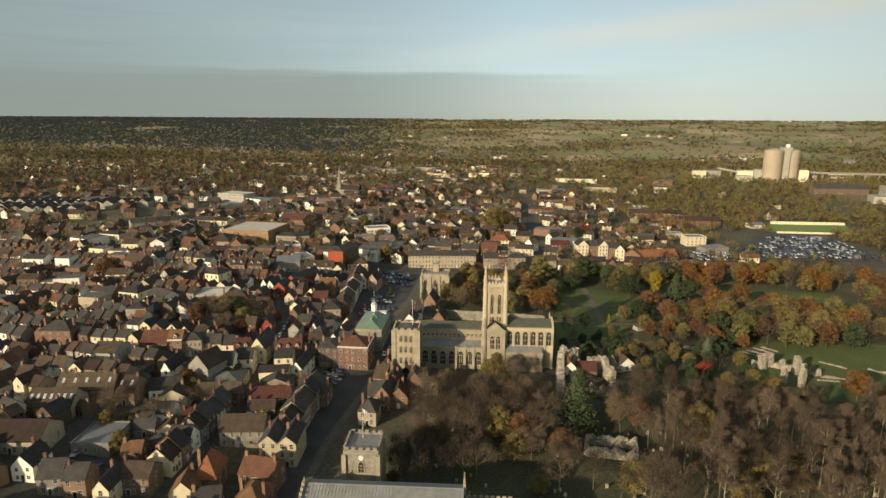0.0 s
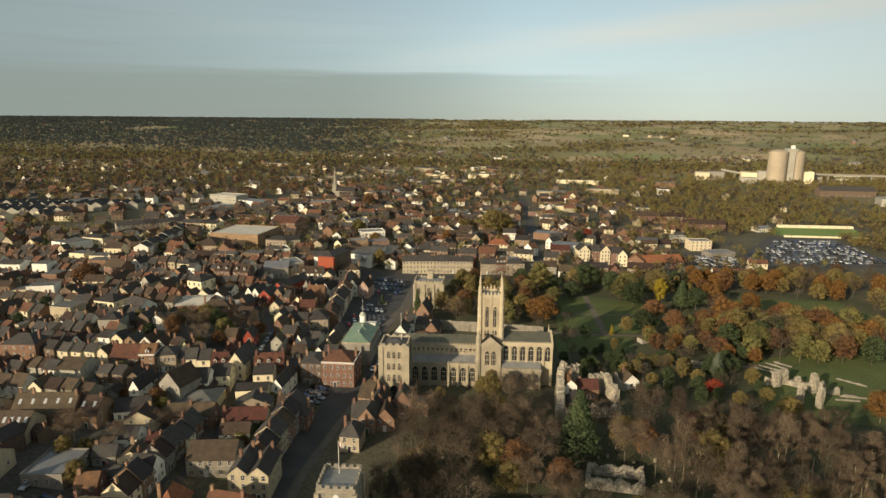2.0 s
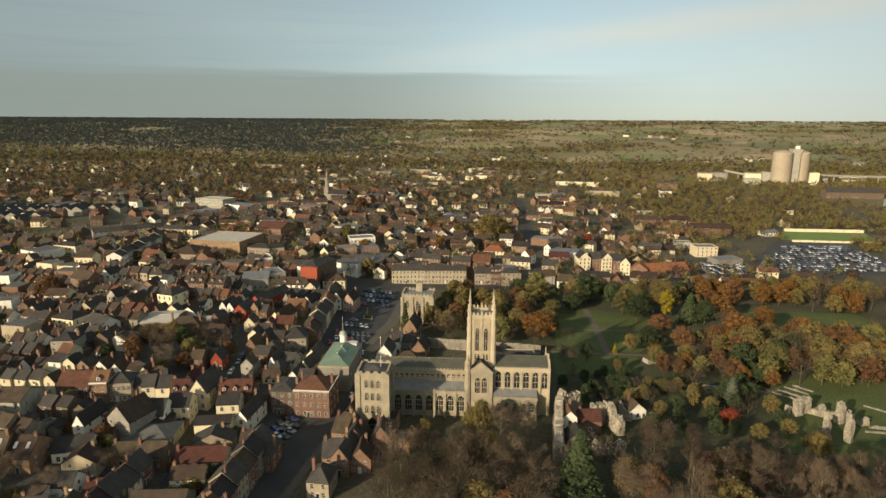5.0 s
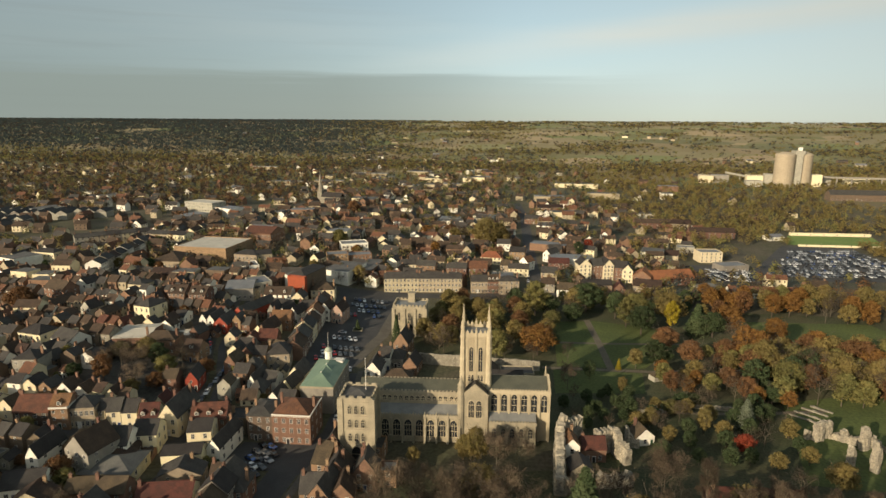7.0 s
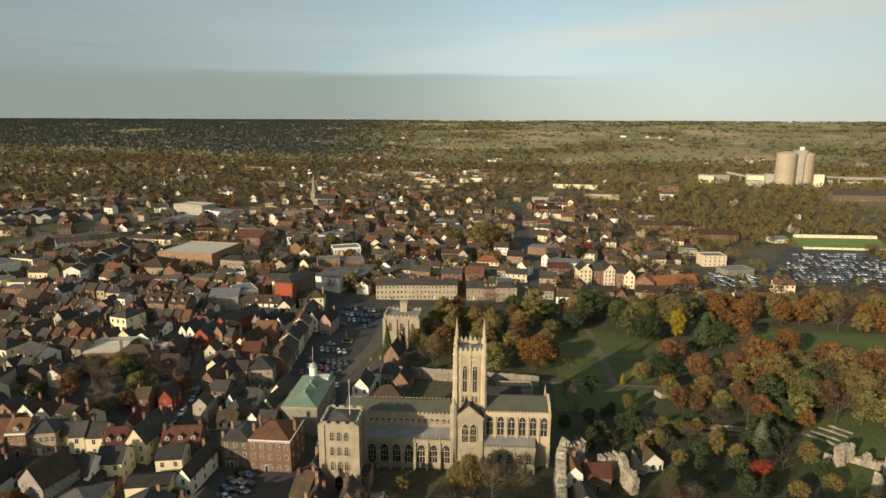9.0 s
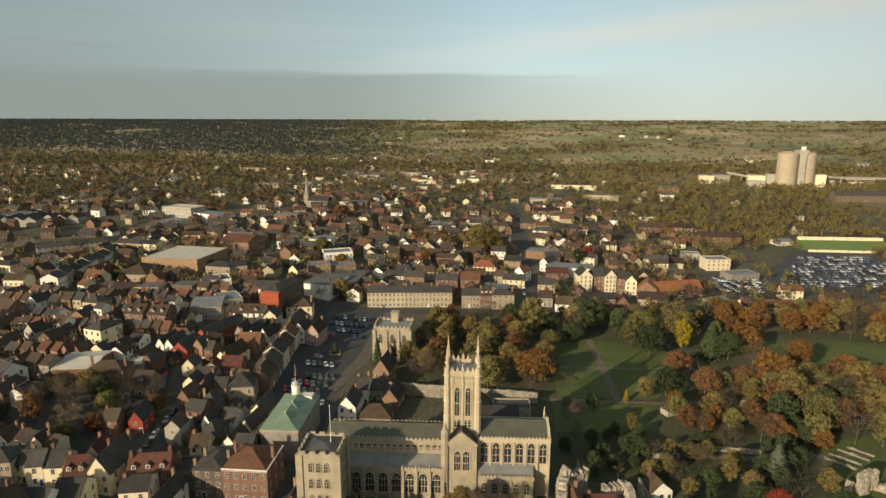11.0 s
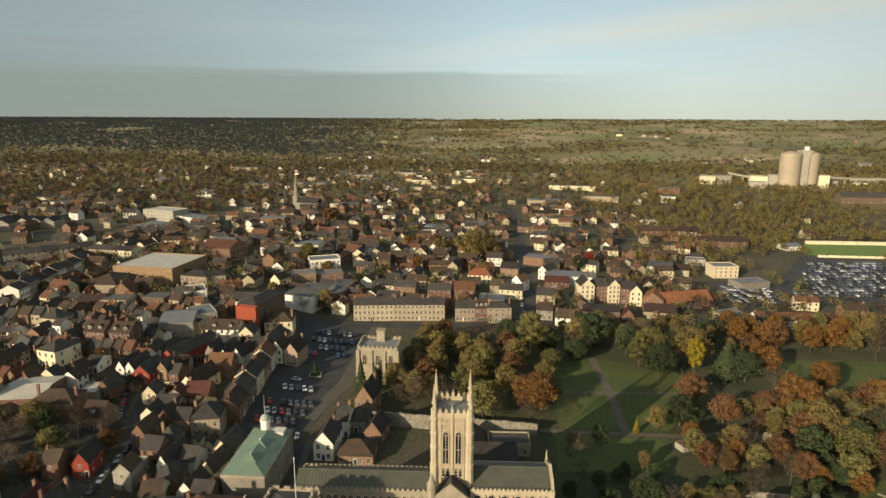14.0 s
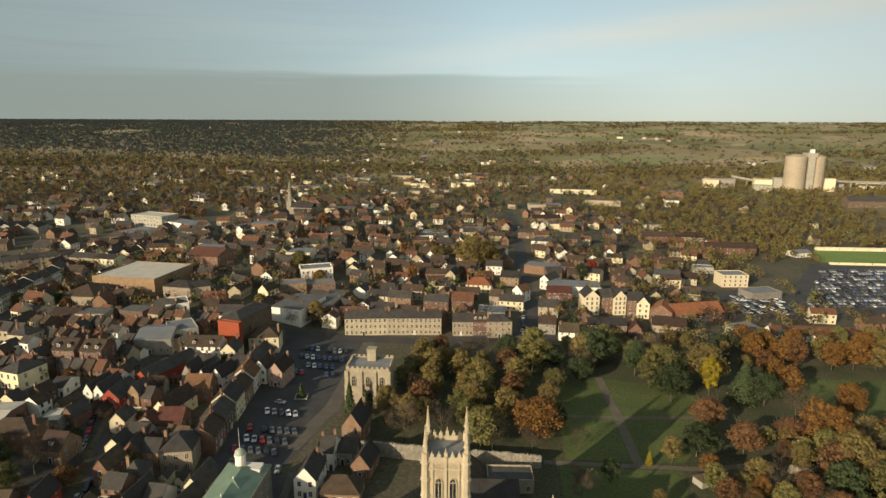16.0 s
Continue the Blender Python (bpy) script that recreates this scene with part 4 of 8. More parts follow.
# ---- the norman gate tower ----
def norman_tower():
    c = thing("gate_tower", -51, 237.5, 0, 4, "square romanesque stone gate tower with arcaded windows", "tower")
    take(-51, 237.5, 13, 13, 4)
    W, D, H = 5.1, 5.0, 23.4
    mass(c, "tower_wall", -W, W, -D, D, H, LIME)
    for i in (-1, 1):
        for j in (-1, 1):
            s = Shape()
            s.box(i * W - 0.9, i * W + 0.9, j * D - 0.35 if j < 0 else j * D - 0.9, j * D + 0.9 if j < 0 else j * D + 0.35, -2, H + 0.1)
            part("corner_buttress", s, LIME, c)
    s = Shape()
    for z in (8.0, 12.8, 17.4, 22.2):
        s.box(-W - 0.12, W + 0.12, -D - 0.12, D + 0.12, z, z + 0.3, 0, True)
    part("string_course", s, LIME, c)
    me = stone("arcade_window", gothic_window("window", 1.05, 2.6, 2, 0.22), [LIME, GLASS])
    for turn, r in ((0, D), (90, W), (270, W)):
        m = pose(0, 0, 0, 0, 0, turn)
        for z in (9.0, 13.8, 18.5):
            for k in (-2.1, 0, 2.1):
                ob = part("window", me, None, c)
                ob.matrix_basis = m @ pose(k, -r - 0.02, z)
    ob = part("gateway", gothic_window("gateway", 3.4, 7.2, 1, 0.5), [LIME, DARK], c)
    ob.matrix_basis = pose(0, -D - 0.02, 0)
    battlements(c, -W - 0.3, W + 0.3, -D - 0.3, D + 0.3, H, LIME, 2.4, 0.55, 0.45)
    s = Shape()
    s.slab([(-W + .2, -D + .2, H + 0.1), (W - .2, -D + .2, H + 0.1), (0, 0, H + 1.3)], 0.1); s.slab([(W - .2, -D + .2, H + 0.1), (W - .2, D - .2, H + 0.1), (0, 0, H + 1.3)], 0.1)
    s.slab([(W - .2, D - .2, H + 0.1), (-W + .2, D - .2, H + 0.1), (0, 0, H + 1.3)], 0.1); s.slab([(-W + .2, D - .2, H + 0.1), (-W + .2, -D + .2, H + 0.1), (0, 0, H + 1.3)], 0.1)
    part("roof", s, FELT, c)
    s = Shape()
    s.turned(2.2, 0.5, 0.11, 0.07, H + 0.5, H + 11.5, 8)
    s.turned(2.2, 0.5, 0.2, 0.0, H + 11.5, H + 11.9, 6)
    part("flagpole", s, FRAME, c, "white painted flagpole")


norman_tower()


# ---- trees ----
def skeleton_shape(rng, tall, spread, limbs, tilt=0.9, girth=0.3, depth=2, bole=0.62, lift=0.45, first=0.35, thin=0.42):
    """Trunk and limbs as tapered three-sided rods; returns the mesh data and the limb tips."""
    v, f, tips = [], [], []

    def rod(a, b, r0, r1):
        d = (b - a).normalized()
        u = d.orthogonal().normalized()
        w = d.cross(u)
        n = len(v)
        for p, r in ((a, r0), (b, r1)):
            for k in range(4):
                c, s_ = math.cos(k * math.pi / 2), math.sin(k * math.pi / 2)
                v.append(tuple(p + u * (r * c) + w * (r * s_)))
        for k in range(4):
            f.append((n + k, n + (k + 1) % 4, n + 4 + (k + 1) % 4, n + 4 + k))

    def grow(a, d, length, r, level):
        bend = Vector((rng.uniform(-1, 1), rng.uniform(-1, 1), rng.uniform(-0.2, 0.5))) * 0.18
        b = a + (d + bend).normalized() * length
        rod(a, b, r, r * 0.6)
        if level == 0:
            tips.append((b, d, length))
            return
        tips.append((b, d, length))
        for _ in range(3):
            e = (d + Vector((rng.uniform(-1, 1), rng.uniform(-1, 1), rng.uniform(-0.25, 0.75))) * tilt).normalized()
            grow(a + (b - a) * rng.uniform(0.45, 1.0), e, length * rng.uniform(0.55, 0.8), r * 0.5, level - 1)

    top = Vector((rng.uniform(-0.4, 0.4), rng.uniform(-0.4, 0.4), tall * bole))
    rod(Vector((0, 0, -0.6)), top * 0.35, girth, girth * 0.8)
    rod(top * 0.35, top, girth * 0.8, girth * 0.35)
    for i in range(limbs):
        u = first + (1 - first) * (i + 0.5) / limbs
        ang = i * 2.4 + rng.uniform(-0.4, 0.4)
        rise = lift + 0.9 * u
        d = Vector((math.cos(ang), math.sin(ang), rise)).normalized()
        grow(top * u, d, spread * (0.62 - 0.25 * abs(u - 0.55)) * rng.uniform(0.8, 1.1), girth * thin, depth)
    return v, f, tips


def to_mesh(name, v, f, mat):
    me = bpy.data.meshes.new(name)
    me.from_pydata([tuple(p) for p in v], [], f)
    me.materials.append(mat)
    return me


def cards(rng, centres, size, jitter, aspect=1.0, out=None, bias=1.5):
    """Many small leaf clumps round the given centres, turned roughly outwards where a direction is given."""
    n = len(centres)
    c = np.array(centres) + rng.normal(0, jitter, (n, 3))
    up = rng.normal(0, 0.6, (n, 3))
    if out is not None:
        up = up + out * bias
    up /= np.linalg.norm(up, axis=1)[:, None]
    a = rng.normal(0, 1, (n, 3)); a -= up * (a * up).sum(1)[:, None]; a /= np.linalg.norm(a, axis=1)[:, None]
    b = np.cross(up, a)
    s = size * rng.uniform(0.6, 1.4, (n, 1))
    ring = [-a * s * 1.1 - b * s * 0.7 * aspect, a * s * 1.1 - b * s * 0.6 * aspect, b * s * 1.25 * aspect]
    v = np.stack([c + q for q in ring], 1).reshape(-1, 3)
    f = np.arange(3 * n).reshape(n, 3)
    return v, f


def leafy(name, seed, tall, spread, mat, n=5200, size=0.27, bark=None, low=0.2, flat=1.0, lobes=24, depth=2):
    """Trunk mesh and crown mesh of a broadleaved tree: a billowing dome of leaf masses with gaps."""
    rng, nr = random.Random(seed), np.random.default_rng(seed)
    v, f, tips = skeleton_shape(rng, tall * 0.92, spread * 0.8, 7 if depth == 2 else 5, girth=0.02 * tall, depth=depth)
    trunk = to_mesh("trunk", v, f, bark or BARK)
    mid = tall * (low + (1 - low) * 0.48)
    pts, outs = [], []
    for i in range(lobes):
        u = -0.75 + 1.75 * (i + 0.5) / lobes
        ring = math.sqrt(max(0.05, 1 - min(0.98, u * u))) * rng.uniform(0.72, 1.08)
        ang = i * 2.4 + rng.uniform(-0.3, 0.3)
        r = spread * rng.uniform(0.13, 0.21)
        x, y = (spread * 0.5 * ring - r * 0.6) * math.cos(ang) * flat, (spread * 0.5 * ring - r * 0.6) * math.sin(ang) * flat
        z = mid + u * (tall - mid - r * 0.8) if u > 0 else mid + u * (mid - tall * low)
        k = n // lobes
        d = nr.normal(0, 1, (k, 3)); d[:, 2] += 0.35; d /= np.linalg.norm(d, axis=1)[:, None]
        rr = r * nr.uniform(0.6, 1.0, (k, 1)) ** 0.6 * (1 + 0.22 * nr.normal(0, 1, (k, 1)))
        pts.append(np.array((x, y, z)) + d * rr * np.array((1, 1, 0.8)))
        outs.append(d)
    cv, cf = cards(nr, np.concatenate(pts), size, 0.08, 1.0, np.concatenate(outs))
    return trunk, to_mesh("crown", cv.tolist(), cf.tolist(), mat)


def bare(name, seed, tall, spread, mat=None, n=2600, narrow=1.0, bark=None, bole=0.62, lift=0.45, tilt=0.75, limbs=9, upward=0.5, first=0.35, thin=0.42, girth=0.014):
    """A leafless tree: limbs, and a haze of fine twigs."""
    rng, nr = random.Random(seed), np.random.default_rng(seed)
    v, f, tips = skeleton_shape(rng, tall, spread * narrow, limbs, tilt, girth * tall, 2, bole, lift, first, thin)
    trunk = to_mesh("trunk", v, f, bark or BARK_GREY)
    k = max(1, n // len(tips))
    tv, tf = [], []
    for b, d, length in tips:
        for _ in range(k):
            a = b + Vector((rng.gauss(0, 1), rng.gauss(0, 1), rng.gauss(0, 0.8))) * length * 0.36
            e = (d * 0.5 + Vector((rng.gauss(0, 1), rng.gauss(0, 1), rng.gauss(upward, 0.8)))).normalized()
            w = e.orthogonal().normalized() * rng.uniform(0.03, 0.07)
            n0 = len(tv)
            ln = rng.uniform(0.6, 1.6)
            tv += [tuple(a - w), tuple(a + w), tuple(a + e * ln)]
            tf.append((n0, n0 + 1, n0 + 2))
    return trunk, to_mesh("crown", tv, tf, mat or TWIG)


def conifer(name, seed, tall, spread, mat, n=3600):
    rng, nr = random.Random(seed), np.random.default_rng(seed)
    v, f = [], []
    s = Shape()
    s.turned(0, 0, 0.018 * tall, 0.05, -0.6, tall * 0.97, 6)
    trunk = s.mesh("trunk", BARK)
    u = nr.uniform(0.0, 1, n) ** 0.75
    z = tall * (0.1 + 0.9 * u)
    tiers = 1 + 0.28 * np.sin(u * 46)
    r = spread * 0.5 * (1 - u) ** 0.85 * nr.uniform(0.35, 1, n) ** 0.5 * tiers + 0.1
    a = nr.uniform(0, 2 * np.pi, n)
    pts = np.stack([r * np.cos(a), r * np.sin(a), z - r * 0.22], 1)
    out = np.stack([np.cos(a), np.sin(a), np.full(n, 0.55)], 1)
    cv, cf = cards(nr, pts, 0.34, 0.12, 0.8, out, 0.9)
    return trunk, to_mesh("crown", cv.tolist(), cf.tolist(), mat)


def tinted(pair, mat):
    me = pair[1].copy()
    me.materials.clear()
    me.materials.append(mat)
    return pair[0], me


LEAFY = [leafy("leafy", 11, 14, 12, LEAF_GREEN), leafy("leafy", 12, 16, 12.5, LEAF_GREEN, 5600), leafy("leafy", 13, 12, 11, LEAF_GREEN, low=0.12), leafy("leafy", 14, 17, 10.5, LEAF_GREEN, 5200, low=0.15)]
BARE = [bare("bare", 21, 17, 8.4, n=2700), bare("bare", 22, 18, 7.6, n=2700), bare("bare", 23, 15, 9.0, n=2500), bare("bare", 24, 17, 8.0, n=2700)]
# tall, straight-stemmed trees of the churchyard avenue
POLE = [bare("pole", 25, 21, 4.2, thin=0.26, girth=0.0125, n=2300, bole=0.88, lift=0.9, tilt=0.55, limbs=11, first=0.48, upward=1.2, bark=BARK_STEM), bare("pole", 26, 22, 3.8, thin=0.26, girth=0.0125, n=2300, bole=0.9, lift=1.0, tilt=0.5, limbs=11, first=0.48, upward=1.3, bark=BARK_STEM), bare("pole", 27, 20, 4.6, thin=0.26, girth=0.0125, n=2300, bole=0.86, lift=0.8, tilt=0.6, limbs=11, first=0.45, upward=1.1, bark=BARK_STEM)]
CONE = [conifer("conifer", 31, 15, 7, LEAF_DARK), conifer("conifer", 32, 18, 8, LEAF_DARK)]
TREES = {}
for key, mat, word in (("green", LEAF_GREEN, "green"), ("olive", LEAF_OLIVE, "olive-yellow"), ("orange", LEAF_ORANGE, "orange"), ("russet", LEAF_RUSSET, "russet"), ("yellow", LEAF_YELLOW, "bright yellow"), ("red", LEAF_RED, "red"), ("dark", LEAF_DARK, "dark evergreen")):
    TREES[key] = [tinted(p, mat) for p in LEAFY], "broadleaved tree with %s autumn foliage" % word if key != "dark" else "dark evergreen tree with dense foliage"
TREES["bare"] = BARE, "leafless tree with brown twigs"
TREES["pole"] = POLE, "tall straight leafless tree with fine upright twigs"
TREES["cone"] = CONE, "dark green conifer with a pointed crown"
TREES["blue"] = [tinted(p, LEAF_BLUE) for p in CONE], "blue-grey conifer with a broad crown"
TREES["goldcone"] = [tinted(p, LEAF_YELLOW) for p in CONE], "small golden conifer with a pointed crown"


# lighter meshes of the same kinds, for trees past the first few hundred
LEAFY_LOW = [leafy("leafy", 41, 14, 12, LEAF_GREEN, 1900, 0.40, low=0.12, depth=0), leafy("leafy", 42, 16, 12, LEAF_GREEN, 1900, 0.40, depth=0), leafy("leafy", 43, 15, 10.5, LEAF_GREEN, 1800, 0.40, low=0.12, depth=0)]
BARE_LOW = [bare("bare", 44, 16, 9, n=1300, limbs=7), bare("bare", 45, 17, 8, n=1300, limbs=7)]
LOW = {}
for key, mat in (("green", LEAF_GREEN), ("olive", LEAF_OLIVE), ("orange", LEAF_ORANGE), ("russet", LEAF_RUSSET), ("dark", LEAF_DARK)):
    LOW[key] = [tinted(p, mat) for p in LEAFY_LOW]
LOW["bare"] = BARE_LOW

JOINED = {}      # trees too many to be single things: kind, with mesh and place


def tree(kind, x, y, tall, wide=1.0, which=None, group="park trees", joined=False):
    pairs, label = TREES[kind]
    trunk, crown = pairs[rnd.randrange(len(pairs)) if which is None else which]
    k = tall / (16.5 if kind in ("cone", "blue", "goldcone") else 15.0)
    if joined:
        trunk, crown = rnd.choice(LOW[kind])
        m = pose(x, y, ground_at(x, y), 0, 0, rnd.uniform(0, 360)) @ Matrix.Diagonal((k * wide, k * wide, k, 1))
        JOINED.setdefault(kind, []).append((trunk, crown, m))
        return None
    ob = thing("tree", x, y, ground_at(x, y), rnd.uniform(0, 360), label, "tree", group)
    ob.scale = (k * wide, k * wide, k)
    for nm, me in (("trunk", trunk), ("crown", crown)):
        p = new(nm, me)
        p.parent = ob
    return ob

# ---- gardens and churchyard ground ----
patch("churchyard_ground", [(-46, 120), (230, 120), (230, 232), (60, 248), (15, 240), (-40, 228)], WOODFLOOR, 0.04, "leaf-strewn churchyard grass under trees", "ground")
patch("garden_ground", [(13, 240), (60, 249), (230, 233), (260, 330), (200, 420), (10, 418), (-62, 400), (-60, 330), (8, 322)], WOODFLOOR, 0.05, "dark park ground with fallen leaves", "ground")
patch("lawn", [(17, 324), (56, 327), (80, 362), (72, 384), (40, 391), (17, 386)], GRASS, 0.09, "mown green lawn of the park", "lawn")
patch("lawn", [(15, 296), (52, 301), (54, 322), (15, 320)], GRASS, 0.09, "mown green lawn below the paths", "lawn")
patch("lawn", [(90, 243), (190, 240), (215, 300), (150, 318), (104, 300)], GRASS, 0.09, "green lawn round the abbey ruins", "lawn")
patch("lawn", [(112, 352), (150, 345), (200, 372), (190, 408), (118, 402)], GRASS, 0.09, "green lawn between autumn trees", "lawn")
strip("path", [(12, 354), (40, 356), (80, 361)], 2.2, GRAVEL, 0.13, "pale gravel garden path", "path", False)
strip("path", [(41, 322), (39, 356), (36, 392)], 3.4, GRAVEL, 0.134, "pale gravel garden path", "path", False)
strip("path", [(10, 321.5), (60, 324), (84, 330)], 2.4, GRAVEL, 0.138, "pale gravel garden path", "path", False)
strip("path", [(50, 285), (85, 288), (120, 296)], 2.2, GRAVEL, 0.138, "pale gravel garden path", "path", False)
strip("pavement", [(-76, 318), (-71, 350), (-74, 420)], 6, PAVING, 0.09, "stone pavement beside the square", "pavement", False)
strip("pavement", [(-70, 305), (-66, 280), (-59, 252), (-66, 226), (-68, 180), (-64, 120)], 2.5, PAVING, 0.16, "stone pavement beside the street", "pavement", False)
strip("pavement", [(-79, 125), (-82, 180), (-80, 215)], 2.0, PAVING, 0.16, "stone pavement beside the street", "pavement", False)

# ---- other landmarks ----
DOME = material("pale_dome_copper", (0.34, 0.37, 0.29), (0.29, 0.32, 0.25), 0.5, 0.6, spread=0.06)


def copper_hall():
    c = thing("public_hall", -76.5, 278, 0, 4, "pale stone hall with a green copper roof and cupola", "hall")
    take(-76.5, 278, 15, 29, 4)
    a, b, h = 6.3, 13.2, 11.0
    mass(c, "wall", -a, a, -b, b, h, GREYR)
    s = Shape()
    s.box(-a - 0.2, a + 0.2, -b - 0.2, b + 0.2, h - 0.8, h, 0, True)
    part("cornice", s, LIME, c)
    s = roof_shape(2 * a, 2 * b, h, 2.4, "hip", 0.1)
    k = -b + 0.6
    part("roof", s, VERDIGRIS, c)
    s = Shape()
    for y in (-6.5, 1.5):
        s.slab([(-2.6, y + 2.6, h + 1.5), (-2.6, y - 2.6, h + 1.5), (0, y, h + 2.9)], 0.2); s.slab([(-2.6, y - 2.6, h + 1.5), (2.6, y - 2.6, h + 1.5), (0, y, h + 2.9)], 0.2)
        s.slab([(2.6, y - 2.6, h + 1.5), (2.6, y + 2.6, h + 1.5), (0, y, h + 2.9)], 0.2); s.slab([(2.6, y + 2.6, h + 1.5), (-2.6, y + 2.6, h + 1.5), (0, y, h + 2.9)], 0.2)
        s.turned(0, y, 0.25, 0.2, h + 2.8, h + 3.3, 8, 1)
    part("roof_lantern", s, [VERDIGRIS, FRAME], c)
    s = Shape()
    s.turned(-1.5, 10.5, 1.5, 1.5, h + 1.0, h + 4.6, 12)
    s.turned(-1.5, 10.5, 1.75, 1.7, h + 4.4, h + 4.8, 12)
    for i in range(5):
        u0, u1 = i / 5 * math.pi / 2, (i + 1) / 5 * math.pi / 2
        s.turned(-1.5, 10.5, 1.6 * math.cos(u0), 1.6 * math.cos(u1) if i < 4 else 0, h + 4.8 + 1.7 * math.sin(u0), h + 4.8 + 1.7 * math.sin(u1), 12, 1, cap=False)
    part("cupola", s, [WHITE, DOME], c, "white drum under a pale copper dome")
    s = Shape()
    s.turned(-1.5, 10.5, 0.08, 0.05, h + 6.4, h + 13, 6)
    part("flagpole", s, FRAME, c)
    s = Shape()
    for i in range(6):
        s.box(-1.2 + i * 0.02, 1.2, b - 3.2 + i * 0.4, b - 3.0 + i * 0.4, h, h + 1.2)
    s.box(1.4, 5.0, 8.0, 11.5, h - 0.2, h + 1.6)
    part("roof_vents", s, FRAME, c, "pale roof ventilation boxes")
    for i in range(5):
        window(c, a + 0.03, -9 + i * 4.6, 5.5, 90)
        window(c, a + 0.03, -9 + i * 4.6, 1.2, 90)


copper_hall()


def abbey_gate():
    c = thing("abbey_gatehouse", -57.5, 358, 0, 3, "great buttressed stone gatehouse with battlements", "gatehouse")
    take(-57.5, 358, 20, 16, 3)
    a, b, h = 8.3, 6.0, 15.6
    mass(c, "wall", -a, a, -b, b, h, LIME)
    for x in (-a, -a / 3, a / 3, a):
        buttress(c, x, -b, 1.5, 1.4, h - 0.6, LIME, 3)
    for x in (-5.5, 0, 5.5):
        ob = part("niche", gothic_window("niche", 1.5, 4.0, 2, 0.25), [LIME, DARK], c)
        ob.matrix_basis = pose(x, -b - 0.02, 8.6)
    ob = part("archway", gothic_window("archway", 3.8, 7.0, 1, 0.5), [LIME, DARK], c)
    ob.matrix_basis = pose(0, -b - 0.02, 0)
    battlements(c, -a - 0.3, a + 0.3, -b - 0.3, b + 0.3, h, LIME, 1.8, 0.7, 0.5)
    mass(c, "roof", -a + 0.4, a - 0.4, -b + 0.4, b - 0.4, h + 0.1, LEAD, h)
    s = Shape()
    s.box(-1.7, 1.7, 2.2, 5.6, h, h + 4.6)
    s.box(-1.95, 1.95, 1.95, 5.85, h + 4.6, h + 5.1, 0, True)
    part("stair_turret", s, LIME, c)


abbey_gate()


